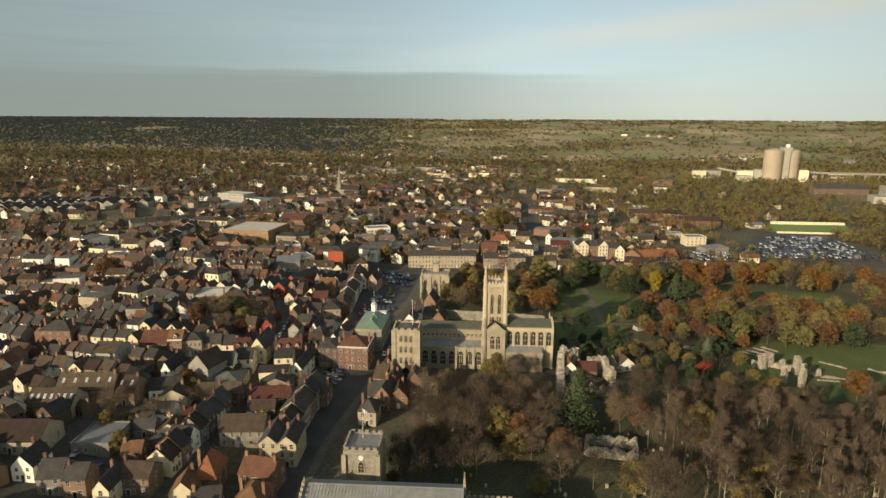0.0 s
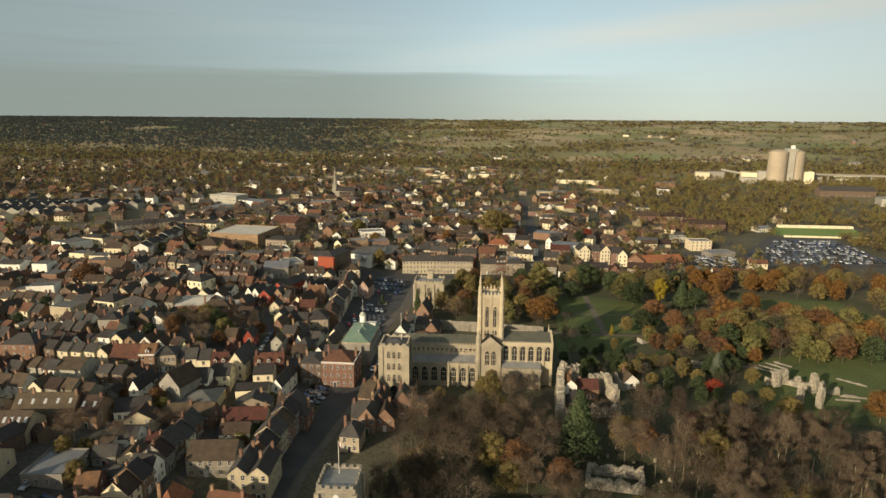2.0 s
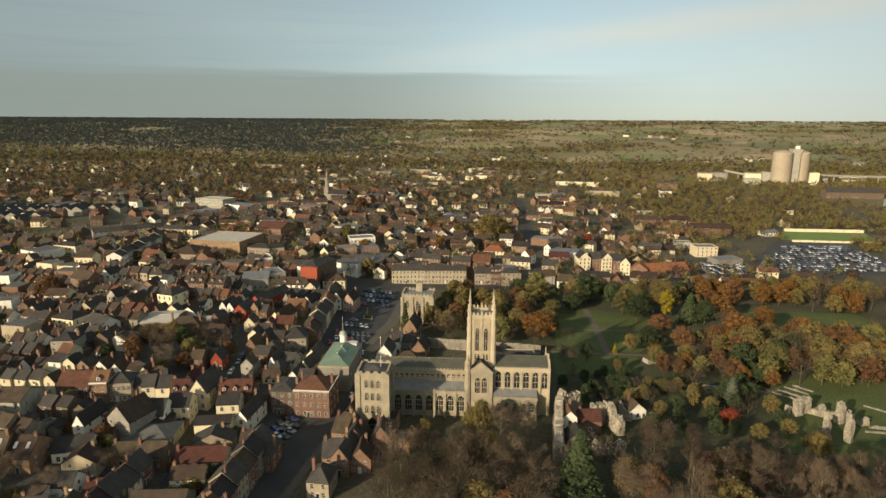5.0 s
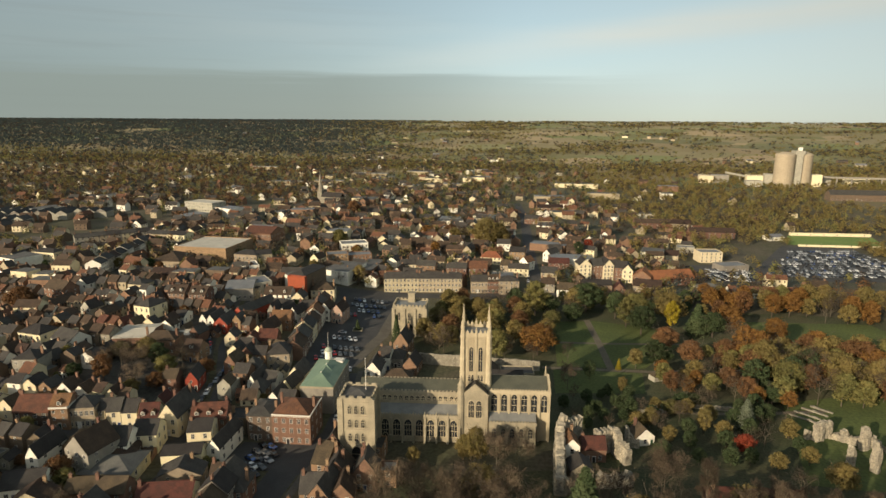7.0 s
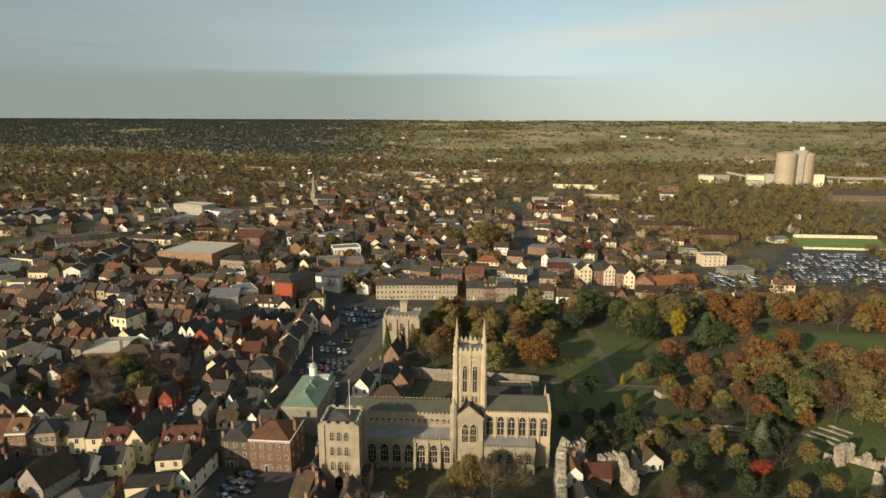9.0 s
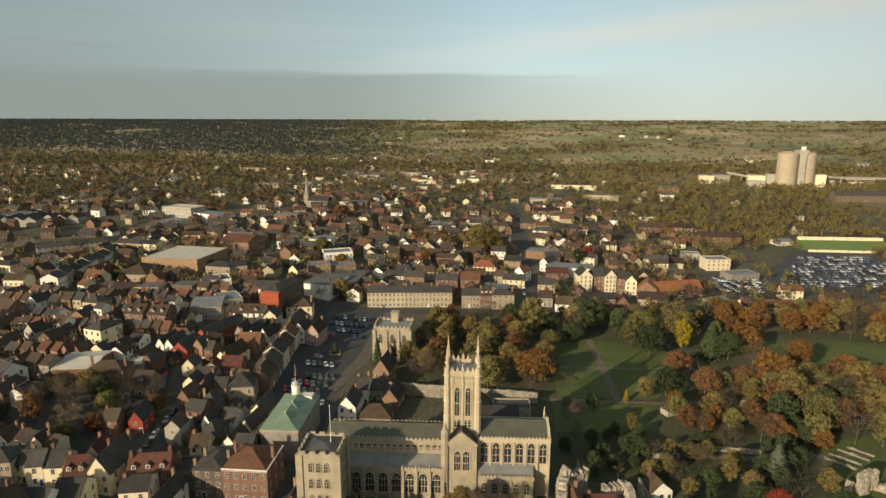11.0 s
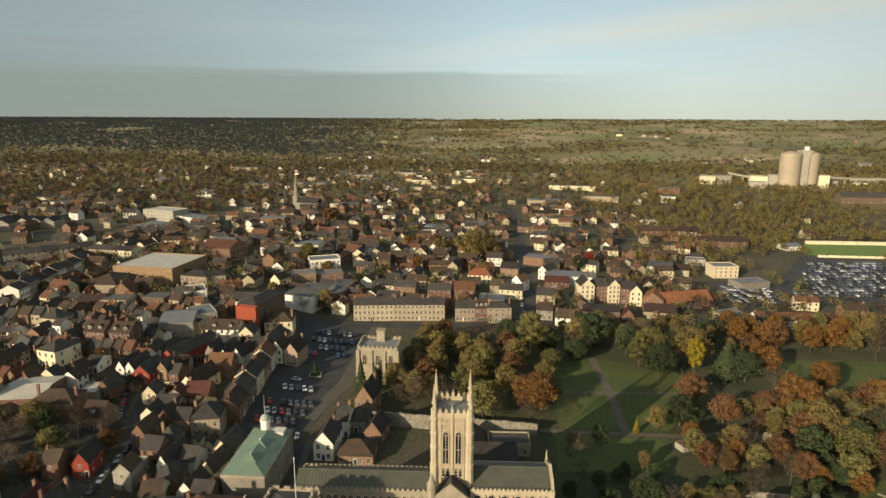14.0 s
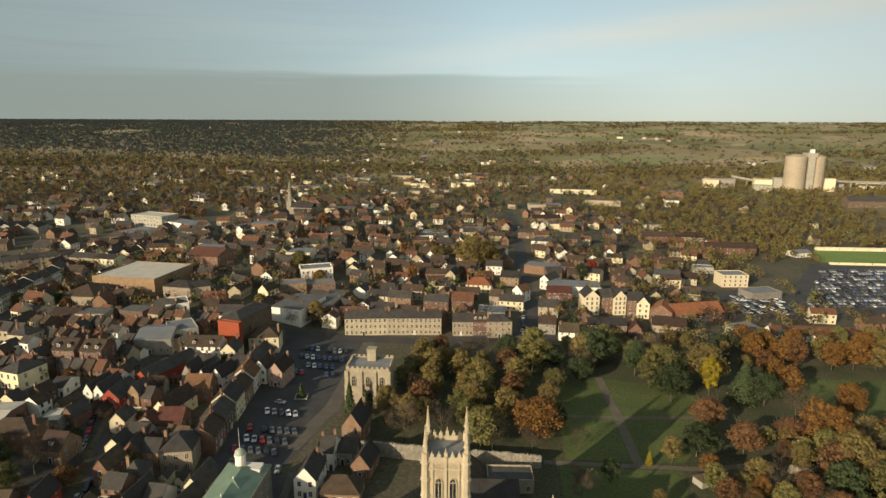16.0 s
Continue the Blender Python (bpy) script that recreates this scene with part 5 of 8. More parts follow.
def parish_church():
    """The near church: a long lead roof and a square battlemented tower beside it."""
    c = thing("parish_church", -36, 133, 0, 5, "large flint church with a ribbed lead roof", "church")
    take(-36, 135, 48, 32, 5)
    take(-45, 148, 14, 14, 5)
    mass(c, "nave_wall", -20, 20.5, -6.2, 6.2, 15.6, FLINT)
    low_roof(c, -20, 20.5, -6.4, 6.4, 15.8, 18.8, LEAD, ribs=0.85)
    mass(c, "aisle_wall", -20, 20, 6.2, 12, 9.5, FLINT)
    lean_roof(c, -20, 20, 12, 6.2, 9.6, 11.6, LEAD)
    mass(c, "aisle_wall", -20, 20, -12, -6.2, 9.5, FLINT)
    lean_roof(c, -20, 20, -12, -6.2, 9.6, 11.6, LEAD)
    s = Shape()
    s.slab([(-20.7, -6.6, 16.2), (-20, -6.6, 16.2), (-20, 0, 19.6), (-20.7, 0, 19.6)], 3.0); s.slab([(-20, 6.6, 16.2), (-20.7, 6.6, 16.2), (-20.7, 0, 19.6), (-20, 0, 19.6)], 3.0)
    for i in range(5):
        s.box(-20.7, -20, -6.2 + i * 1.25, -5.5 + i * 1.25, 16.3 + i * 0.64, 17.1 + i * 0.64)
    part("gable", s, LIME, c)
    pinnacle(c, 20.6, 1.0, 16.5, 0.75, 6.2, LIME, 8)
    pinnacle(c, -20.3, 0, 18.8, 0.35, 1.6, LIME, 2)
    mass(c, "chancel_wall", 21, 33, -5.5, 5.5, 12.0, FLINT)
    battlements(c, 21, 33.3, -5.7, 5.7, 12.0, LIME, 1.5, 0.6, 0.35)
    low_roof(c, 21, 33, -5.3, 5.3, 12.1, 14.0, LEAD, ribs=0.85)
    t = thing("church_tower", -45.3, 148.5, 0, 5, "square flint church tower with clock, battlements and flagpole", "tower")
    a, h = 4.7, 21.2
    mass(t, "tower_wall", -a, a, -a, a, h, FLINT)
    s = Shape()
    for x, y in ((-a, -a), (a, -a), (a, a), (-a, a)):
        s.box(x - 0.6, x + 0.6, y - 0.6, y + 0.6, -2, h - 1.0)
    for z in (8, 14.5, 20.6):
        s.box(-a - 0.15, a + 0.15, -a - 0.15, a + 0.15, z, z + 0.3, 0, True)
    part("corner_buttress", s, LIME, t)
    battlements(t, -a - 0.2, a + 0.2, -a - 0.2, a + 0.2, h, FLINT, 1.7, 0.65, 0.45)
    mass(t, "roof", -a + 0.4, a - 0.4, -a + 0.4, a - 0.4, h + 0.1, LEAD, h)
    ob = part("window", gothic_window("window", 1.5, 3.2, 2, 0.2), [LIME, DARK], t)
    ob.matrix_basis = pose(0, -a - 0.02, 14.9)
    s = Shape()
    s.turned(0, 0, 0.75, 0.75, 0, 0.15, 20)
    ob = part("clock_face", s, FRAME, t, "round white clock face")
    ob.matrix_basis = pose(0, -a - 0.02, 19.3, 90, 0, 0)
    s = Shape()
    s.turned(-0.6, 2.0, 0.09, 0.06, h, h + 9.5, 8)
    part("flagpole", s, FRAME, t, "white flagpole")
    s = Shape()
    for i in range(6):
        s.slab([(-0.55 + i * 0.22, 2.0 + 0.12 * math.sin(i * 1.2), h + 9.2 - i * 0.14), (-0.55 + i * 0.22, 2.02 + 0.12 * math.sin(i * 1.2), h + 8.0 - i * 0.14), (-0.33 + i * 0.22, 2.02 + 0.12 * math.sin((i + 1) * 1.2), h + 7.86 - i * 0.14), (-0.33 + i * 0.22, 2.0 + 0.12 * math.sin((i + 1) * 1.2), h + 9.06 - i * 0.14)], 0.02, 0 if i % 3 else 1)
    part("flag", s, [FRAME, RED_PAINT], t, "white flag with red marks")


parish_church()


def broken_wall(parent, x0, y0, x1, y1, thick, h0, h1, seed, mat=None, base=0.0, rough=0.5):
    """A rubble wall with a ragged top and uneven faces."""
    s = Shape()
    rng = random.Random(seed)
    L = math.hypot(x1 - x0, y1 - y0)
    n = max(4, int(L / 0.55))
    dx, dy = (x1 - x0) / L, (y1 - y0) / L
    px, py = -dy, dx
    m = 6
    rows = []
    for i in range(n + 1):
        u = i / n
        top = h0 + (h1 - h0) * u + noise.noise(Vector((u * L * 0.35, seed * 3.1, 0))) * rough * 2.2 + (rng.choice((-1.1, -0.5, 0, 0.2, 0.5)) + rng.uniform(-0.25, 0.25)) * rough * min(1.0, h0 * 0.25)
        top = max(0.6, top)
        ring = []
        for side in (-1, 1):
            col = []
            for k in range(m + 1):
                z = top * k / m
                t = thick / 2 * (1.15 - 0.35 * k / m) + rng.uniform(-0.13, 0.13) * min(3.0, thick)
                if i in (0, n):
                    t *= 0.75
                wob = rng.uniform(-0.12, 0.12)
                col.append((x0 + dx * (u * L + wob) + px * side * t, y0 + dy * (u * L + wob) + py * side * t, base - (0.5 if k == 0 else 0) + z))
            ring.append(col)
        rows.append(ring)
    for a, b in zip(rows, rows[1:]):
        for k in range(m):
            s.face([a[0][k], b[0][k], b[0][k + 1], a[0][k + 1]]); s.face([b[1][k], a[1][k], a[1][k + 1], b[1][k + 1]])
        s.face([a[0][m], b[0][m], b[1][m], a[1][m]])
    for r, flip in ((rows[0], 1), (rows[-1], 0)):
        for k in range(m):
            q = [r[0][k], r[0][k + 1], r[1][k + 1], r[1][k]]
            s.face(q if not flip else q[::-1])
    return part("rubble_wall", s, mat or RUIN, parent)


def ruins():
    c = thing("abbey_ruin", 0, 0, 0, 0, "rubble ruins of the abbey front with houses built in", "ruin")
    # the west front, with houses inside it
    broken_wall(c, 13.5, 226, 14.5, 252, 3.2, 5.5, 11.5, 3)
    broken_wall(c, 14.5, 252, 21.5, 257, 3.4, 12.5, 11.5, 4, rough=0.8)
    broken_wall(c, 26, 252, 33.5, 256, 3.0, 7.5, 8.5, 5, rough=0.8)
    broken_wall(c, 33, 254, 36.5, 246, 2.8, 8.5, 6.0, 6, rough=0.9)
    broken_wall(c, 37, 259, 42, 258, 2.2, 6.5, 3.0, 7, rough=0.9)
    broken_wall(c, 25, 233, 36, 236, 3.5, 3.5, 3.0, 8, rough=0.9)
    broken_wall(c, 14, 228, 20, 230, 2.4, 5.0, 4.0, 9, rough=0.9)
    take(26, 243, 28, 38, 0)
    # crossing piers on the lawn
    c = thing("abbey_ruin", 0, 0, 0, 0, "free-standing rubble piers of the ruined abbey church", "ruin")
    for i, (x, y, w, t, h) in enumerate(((105, 272, 3.2, 2.2, 6.5), (109, 275, 3.6, 2.0, 7.2), (114, 273, 2.6, 2.0, 5.0), (118, 268, 3.2, 2.2, 8.5), (121.5, 270, 2.0, 1.8, 5.0), (102, 273, 2.0, 1.8, 4.0), (108, 256, 2.4, 2.0, 8.0), (114.5, 254, 2.2, 2.2, 12.0), (117, 259, 2.4, 2.0, 9.0), (126, 268, 4, 2.4, 2.4))):
        broken_wall(c, x - w / 2, y - 0.6, x + w / 2, y + 0.8, t, h * 0.95, h * 0.7, 20 + i, rough=1.0)
        take(x, y, w + 2, 5, 0)
    broken_wall(c, 103.6, 272.2, 110.2, 275.2, 1.7, 1.9, 1.6, 37, base=5.0, rough=0.6)
    broken_wall(c, 109.5, 275, 118.5, 270, 1.9, 2.6, 3.2, 38, rough=0.8)
    for i, (x0, y0, x1, y1) in enumerate(((103, 291, 110, 285), (106, 294, 113, 288), (110, 297, 117, 291), (114, 299, 120, 294), (124, 262, 133, 262), (127, 265.5, 137, 265), (152, 278, 160, 272), (134, 284, 143, 277), (170, 275, 180, 278))):
        broken_wall(c, x0, y0, x1, y1, 0.9, 0.5, 0.45, 40 + i, FLINT, rough=0.5)
    # charnel house in the churchyard
    c = thing("abbey_ruin", 0, 0, 0, 0, "low roofless rubble chapel among churchyard trees", "ruin")
    for i, (x0, y0, x1, y1) in enumerate(((20, 187, 36, 186), (36, 186, 37, 194), (37, 194, 21, 195), (21, 195, 20, 187))):
        broken_wall(c, x0, y0, x1, y1, 1.4, 3.6, 3.2, 60 + i, rough=0.6)
    take(28, 190, 20, 12, 0)
    c = thing("abbey_ruin", 0, 0, 0, 0, "broken rubble wall pieces on the park slope", "ruin")
    broken_wall(c, 88, 326, 99, 329, 1.6, 2.4, 2.0, 70, rough=0.5)
    broken_wall(c, 93, 333, 95, 336, 1.6, 7.0, 5.5, 71, rough=0.8)
    broken_wall(c, 99, 335, 103, 335, 1.6, 5.0, 3.0, 72, rough=0.8)
    broken_wall(c, 68, 291, 92, 290, 0.8, 1.6, 1.7, 73, rough=0.2)
    broken_wall(c, 40, 283, 55, 284, 0.8, 1.8, 1.8, 74, rough=0.2)
    c = thing("precinct_wall", 0, 0, 0, 0, "long battlemented flint precinct wall", "wall", kind="structure")
    broken_wall(c, -51, 318, -29, 317.5, 0.9, 5.2, 5.2, 80, FLINT, rough=0.2)
    broken_wall(c, -29, 317.5, 9, 318, 0.9, 5.2, 4.6, 81, FLINT, rough=0.25)


ruins()
house(17.5, 246, 5, 7, 7.5, 2.5, 8, WHITE, TILE_RED, "y", 1, 2, 1, what="house built into the ruin")
house(25.0, 249, 8, 6, 5, 3, 8, BRICK, TILE_RED, "x", 1, 1, 2, what="house built into the ruin")
house(20, 236, 7, 7, 5, 2.6, 8, LIME, SLATE, "y", 0, 1, 1, what="house built into the ruin")
house(43, 262, 7, 6, 3.5, 3, 20, WHITE, TILE_BROWN, "y", 1, 1, 1, what="cottage in the park")
house(59, 316, 5.5, 4, 2.4, 1.4, 30, GREYR, TILE_BROWN, "hip", 0, 1, 1, what="small park shelter")
house(67.8, 225.2, 26, 9, 5.5, 3.2, 4, BRICK, TILE_RED, "x", 2, 2, 6, what="long house among churchyard trees")
# cathedral close: cloister and service roofs north of the church
house(-7, 296, 17, 12, 5.5, 3.4, 6, LIME, SLATE, "x", 0, 1, what="cloister range")
house(-1, 307, 14, 8, 4.5, 0.5, 6, LIME, FELT, "flat", 0, 1, what="cloister range")
house(-13, 304, 8, 14, 4.5, 3.0, 6, LIME, TILE_BROWN, "y", 0, 1, what="cloister range")
house(-49, 259, 6, 7, 4.5, 2, 6, LIME, LEAD, "hip", 0, 2, 2, what="stone annexe")
# terrace along the street by the church
for i in range(5):
    house(-82.5 - i * 0.3, 183.5 + i * 7.2, 7.2, 8.6, 7.5 + (i % 2) * 0.8, 3.4, 92, (BRICK, BRICK_BUFF, BRICK, GREYR, BRICK_DARK)[i], (SLATE, SLATE, TILE_BROWN, SLATE, SLATE)[i], "x", 1, 3, 3)
# row of small houses stepping along the narrow street
along = 151.5
for i, wide in enumerate((6.2, 5.4, 7.0, 5.0, 6.4, 5.6, 7.2)):
    house(-111.2 - 0.04 * (along - 150), along + wide / 2, wide - 0.05, (8, 9, 7.4, 8.6, 8, 9.2, 7.6)[i], (5.6, 6.4, 5.2, 6.0, 6.6, 5.4, 6.2)[i], 3.6, 92, (CREAM, BRICK, WHITE, GREYR, BRICK_DARK, CREAM, BRICK)[i], (TILE_BROWN, SLATE, SLATE, TILE_BROWN, SLATE, SLATE, SLATE)[i], "y" if i == 2 else "x", 1, 2, 2)
    along += wide
# yards and low sheds behind them
for i, (x, y, w, d, h, r) in enumerate(((-119.5, 164, 7, 6, 3.2, 1.8), (-120, 173, 8, 6.5, 3.6, 2.4), (-118.5, 183, 6, 7, 3.4, 2.2), (-128, 181, 9, 7, 4.2, 2.8), (-130, 192, 10, 7, 4.4, 3), (-128, 171, 7, 6, 3.6, 2.2), (-113, 201, 9, 7, 5, 3.2), (-97, 143, 7, 8, 5.4, 3.6), (-88, 139, 8, 8, 5.6, 3.6), (-97, 194, 10, 6, 4.6, 2.6), (-100, 214, 13, 7, 4.6, 3.0), (-87, 216, 8, 7, 4.8, 3.2))):
    house(x, y, w, d, h, r, 8 + (i * 37 % 11), (BRICK, CREAM, BRICK_DARK, WHITE, BRICK_BUFF, GREYR)[i % 6], (SLATE, TILE_BROWN, TILE_RED, SLATE, TILE_BROWN)[i % 5], ("x", "y", "x")[i % 3], 1, 2 if h > 4 else 1, 2)
for i in range(7):
    house(-103.5 - i * 1.6, 314 + i * 11.0, 10.5, 9, 6.2 + (i % 3) * 0.8, 3.6, 98, (BRICK, BRICK_DARK, CREAM, BRICK, WHITE, BRICK_DARK, BRICK)[i], (TILE_BROWN, SLATE, SLATE, TILE_BROWN, TILE_RED, SLATE, TILE_BROWN)[i], "x", 2, 3, 4)
# old houses at the foot of the gate tower
house(-53.5, 222.5, 8, 9, 6.0, 4.6, 6, BRICK, SLATE, "y", 2, 2, 2)
house(-45.0, 223.5, 7, 8, 6.5, 4.8, 6, BRICK, SLATE, "y", 2, 2, 2)
house(-38.5, 225.5, 5, 6, 5.5, 1.0, 6, BRICK, LEAD, "flat", 1, 2, 1)
house(-57.5, 213.0, 8, 8, 5.5, 4.2, 8, BRICK, SLATE, "x", 2, 2, 2)
house(-49.5, 213.5, 7, 8, 5.0, 4.0, 8, BRICK, TILE_BROWN, "y", 1, 2, 2)

# ---- main buildings of the town ----
house(-77, 249, 13.5, 14, 10.5, 3.4, 3, BRICK, TILE_RED, "hip", 2, 3, 5, parapet=True, what="three-storey town house")
house(-88.5, 248.5, 9, 13, 9.3, 1.6, 3, BRICK_DARK, SLATE, "hip", 2, 3, 3, what="three-storey town house")
house(-163.7, 174.1, 15.6, 11, 4, 4.5, 10, BRICK_BUFF, TILE_BROWN, "x", 0, 1, skylights=7)
house(-160.0, 186.4, 20.3, 10, 5, 4.5, 12, BRICK, TILE_BROWN, "x", 3, 2, skylights=5)
house(-146.4, 190.0, 7.3, 12, 5, 4.5, 9, BRICK, TILE_BROWN, "x", 2, 2, skylights=2)
house(-158.3, 153.3, 18.1, 13, 4.5, 4, 10, BRICK_BUFF, TILE_BROWN, "x", 1, 1)
house(-136.9, 161.1, 12.0, 14, 4, 0, 8, GREYR, METAL_ROOF, "flat", 0, 1)
house(-144.5, 141.5, 6.3, 9, 5, 3.5, 9, WHITE, SLATE, "y", 1, 2)
house(-134.1, 138.6, 6.7, 9, 5.5, 3.5, 15, GREYR, SLATE, "x", 1, 2)
house(-126.9, 139.1, 6.3, 8, 6, 3, 12, BRICK, SLATE, "x", 1, 2)
house(-117.6, 138.6, 4.7, 9, 5.5, 3, 6, CREAM, SLATE, "y", 1, 2)
house(-121.7, 155.7, 6.1, 7, 5, 2.5, 17, BRICK, TILE_RED, "x", 1, 2)
house(-112.5, 144.9, 9.4, 8, 6, 3, 5, BRICK_DARK, TILE_BROWN, "x", 1, 2)
house(-137.2, 197.6, 11.0, 9, 4, 3, 21, WHITE, SLATE, "x", 0, 1)
house(-142.3, 210.8, 4.0, 12, 5.5, 3.5, 2, WHITE, SLATE, "y", 1, 2)
house(-131.4, 175.9, 5.4, 9, 3.5, 1.5, 10, WHITE, TILE_BROWN, "x", 0, 1)
house(-94.2, 151.8, 7.0, 11, 5.5, 6, 10, BRICK, TILE_ORANGE, "hip", 1, 2)
house(-96.0, 178.4, 14.7, 11, 6, 3.6, 11, FLINT, TILE_BROWN, "x", 0, 2)
house(-82.4, 171.0, 6.0, 13, 8.5, 2.6, 7, BRICK_BUFF, SLATE, "y", 2, 3, 2)
house(-76.5, 171.7, 6.0, 13, 8.5, 2.6, 7, BRICK_BUFF, SLATE, "y", 2, 3, 2)
house(-79.0, 154.5, 10.9, 9, 6.5, 3.6, -4, BRICK, TILE_RED, "x", 2, 2)
house(-76.0, 142.5, 8.5, 11, 6, 3.6, -1, BRICK_DARK, TILE_RED, "hip", 2, 2)
house(-98.0, 203.2, 15.4, 8, 5, 3, 14, CREAM, TILE_RED, "x", 2, 2)
house(-81.2, 210.1, 9.0, 10, 6, 3.5, 5, BRICK, SLATE, "hip", 2, 2)
house(-57.5, 199.2, 6.7, 9, 5.5, 3.5, 1, BRICK_BUFF, SLATE, "hip", 1, 2)
house(-54.1, 217.1, 6.3, 20, 6, 4, -4, BRICK, SLATE, "y", 2, 2, dormers=0)
house(-59.3, 229.0, 5.3, 14, 6.5, 4, -3, BRICK, TILE_BROWN, "x", 2, 2)
house(-58.2, 236.3, 6.9, 10, 7, 5, -1, BRICK, SLATE, "y", 3, 2)
house(-47.5, 238.7, 9.0, 8, 5.5, 2, 1, BRICK, SLATE, "flat", 1, 2)
house(-125.7, 217.1, 15.1, 12, 3.5, 2, 18, BRICK_DARK, TILE_BROWN, "hip", 0, 1)
house(-121.2, 200.6, 9.1, 8, 4, 2.5, 17, BRICK, TILE_BROWN, "x", 1, 1)
house(-206.5, 206.5, 8.5, 10, 5, 4, -7, BRICK, TILE_BROWN, "x", 1, 2)
house(-192.9, 199.3, 7.8, 8, 4, 3, 1, BRICK_BUFF, TILE_BROWN, "hip", 0, 1)
house(-129.0, 213.8, 9.9, 11, 8, 5, -14, GREYR, TILE_BROWN, "y", 1, 3)
house(-126.2, 221.5, 9.8, 10, 6, 4, 11, WHITE, SLATE, "x", 1, 2)
house(-120.3, 228.9, 7.6, 9, 6.5, 3.2, 13, CREAM, SLATE, "x", 1, 2)
house(-104.3, 222.3, 12.1, 7, 6, 1.5, 15, CREAM, SLATE, "x", 0, 1, 1)
house(-105.4, 235.4, 7.8, 9, 7, 2.5, 15, YELLOW, SLATE, "x", 1, 2)
house(-121.8, 213.1, 16.1, 13, 3.2, 2.2, 9, BRICK_BUFF, FELT, "hip", 0, 1)
house(-161.1, 230.0, 11.6, 10, 6, 4, 10, BRICK_DARK, TILE_RED, "x", 1, 2)
house(-152.8, 231.6, 5.9, 9, 7.5, 3.5, 13, BRICK, TILE_RED, "x", 1, 3, dormers=1, parapet=True)
house(-147.1, 234.5, 8.4, 9, 7.5, 2.5, 16, BRICK_BUFF, SLATE, "hip", 1, 2, 5)
house(-142.5, 237.2, 3.4, 8, 6, 2.5, 15, BRICK_BUFF, SLATE, "x", 0, 2)
house(-137.9, 237.8, 4.6, 9, 6.5, 3, 17, CREAM, SLATE, "x", 1, 2)
house(-132.8, 239.2, 5.1, 9, 6.5, 3, 13, YELLOW, SLATE, "x", 1, 2)
house(-126.0, 238.8, 6.6, 9, 5.5, 4, 15, CREAM, TILE_RED, "x", 1, 2, dormers=2)
house(-118.6, 243.7, 6.9, 16, 7, 5, 3, CREAM, SLATE, "y", 2, 2)
house(-107.1, 244.5, 12.0, 9, 6.5, 4, 15, BRICK, TILE_RED, "x", 2, 2, dormers=3)
house(-98.2, 248.2, 6.5, 9, 6, 1, 10, BRICK_DARK, SLATE, "flat", 2, 2)
house(-96.2, 233.2, 4.4, 16, 6, 3, -0, WHITE, SLATE, "y", 1, 2)
house(-128.7, 271.4, 4.9, 10, 5, 3.5, 12, RED_PAINT, SLATE, "y", 0, 2)
house(-120.9, 289.0, 4.9, 9, 6, 3.5, -1, BRICK, TILE_BROWN, "y", 0, 2)
house(-112.2, 288.6, 6.2, 8, 5, 3.5, 12, FLINT, SLATE, "hip", 1, 2)
house(-105.9, 279.5, 3.7, 12, 4.5, 3.5, -2, WHITE, SLATE, "y", 0, 2)
house(-100.6, 281.6, 5.6, 8, 4.5, 3, -1, WHITE, SLATE, "x", 0, 1)
house(-91.2, 278.9, 5.2, 11, 5, 3.5, -5, CREAM, SLATE, "y", 0, 2)
house(-92.2, 289.8, 6.7, 11, 5, 4, -1, YELLOW, SLATE, "y", 0, 2)
house(-92.4, 267.6, 5.7, 9, 4.5, 3.5, -2, WHITE, SLATE, "y", 0, 2)
house(-101.4, 270.2, 6.5, 9, 5, 4, 3, BRICK, SLATE, "hip", 0, 2)
house(-106.6, 303.4, 9.8, 12, 7, 3.5, 15, BRICK_BUFF, SLATE, "hip", 1, 2)
house(-173.1, 300.8, 15.6, 18, 5.5, 1.2, 14, BRICK, PALE_ROOF, "x", 0, 1)
house(-155.8, 309.2, 7.2, 9, 4, 0, 13, GREYR, PALE_ROOF, "flat", 0, 1)
house(-141.6, 294.4, 7.7, 9, 5, 4, -1, BRICK, TILE_BROWN, "x", 0, 2, dormers=1)
house(-188.7, 333.9, 9.9, 12, 7, 3, -11, CREAM, SLATE, "hip", 1, 2)
house(-216.2, 366.6, 9.4, 10, 8, 2.5, -5, BRICK_BUFF, SLATE, "hip", 1, 2)
house(-242.6, 403.6, 25.7, 9, 5, 2.5, -13, WHITE, SLATE, "x", 1, 1)
house(-222.5, 400.8, 15.1, 9, 5, 3, -1, BRICK, TILE_BROWN, "x", 1, 2)
house(-331.3, 432.5, 19.3, 10, 8, 2, -7, YELLOW, SLATE, "hip", 1, 2)
house(-254.1, 351.8, 15.3, 10, 8, 4, -16, BRICK, TILE_BROWN, "x", 2, 3)
house(-249.5, 368.2, 7.7, 12, 7, 3, -9, WHITE, SLATE, "y", 1, 2)
house(-217.3, 328.4, 7.0, 8, 6, 3.5, -13, GREYR, SLATE, "y", 1, 2)
house(-195.5, 286.9, 13.2, 10, 6, 3.5, -20, WHITE, SLATE, "x", 1, 2)
house(-213.5, 289.8, 12.9, 10, 7, 3, -9, CREAM, SLATE, "hip", 1, 2)
house(-145.6, 329.5, 7.3, 12, 5, 3.5, -0, RED_PAINT, SLATE, "y", 0, 2)
house(-141.8, 353.8, 6.9, 26, 5.5, 3, -15, RED_PAINT, SLATE, "y", 0, 1)
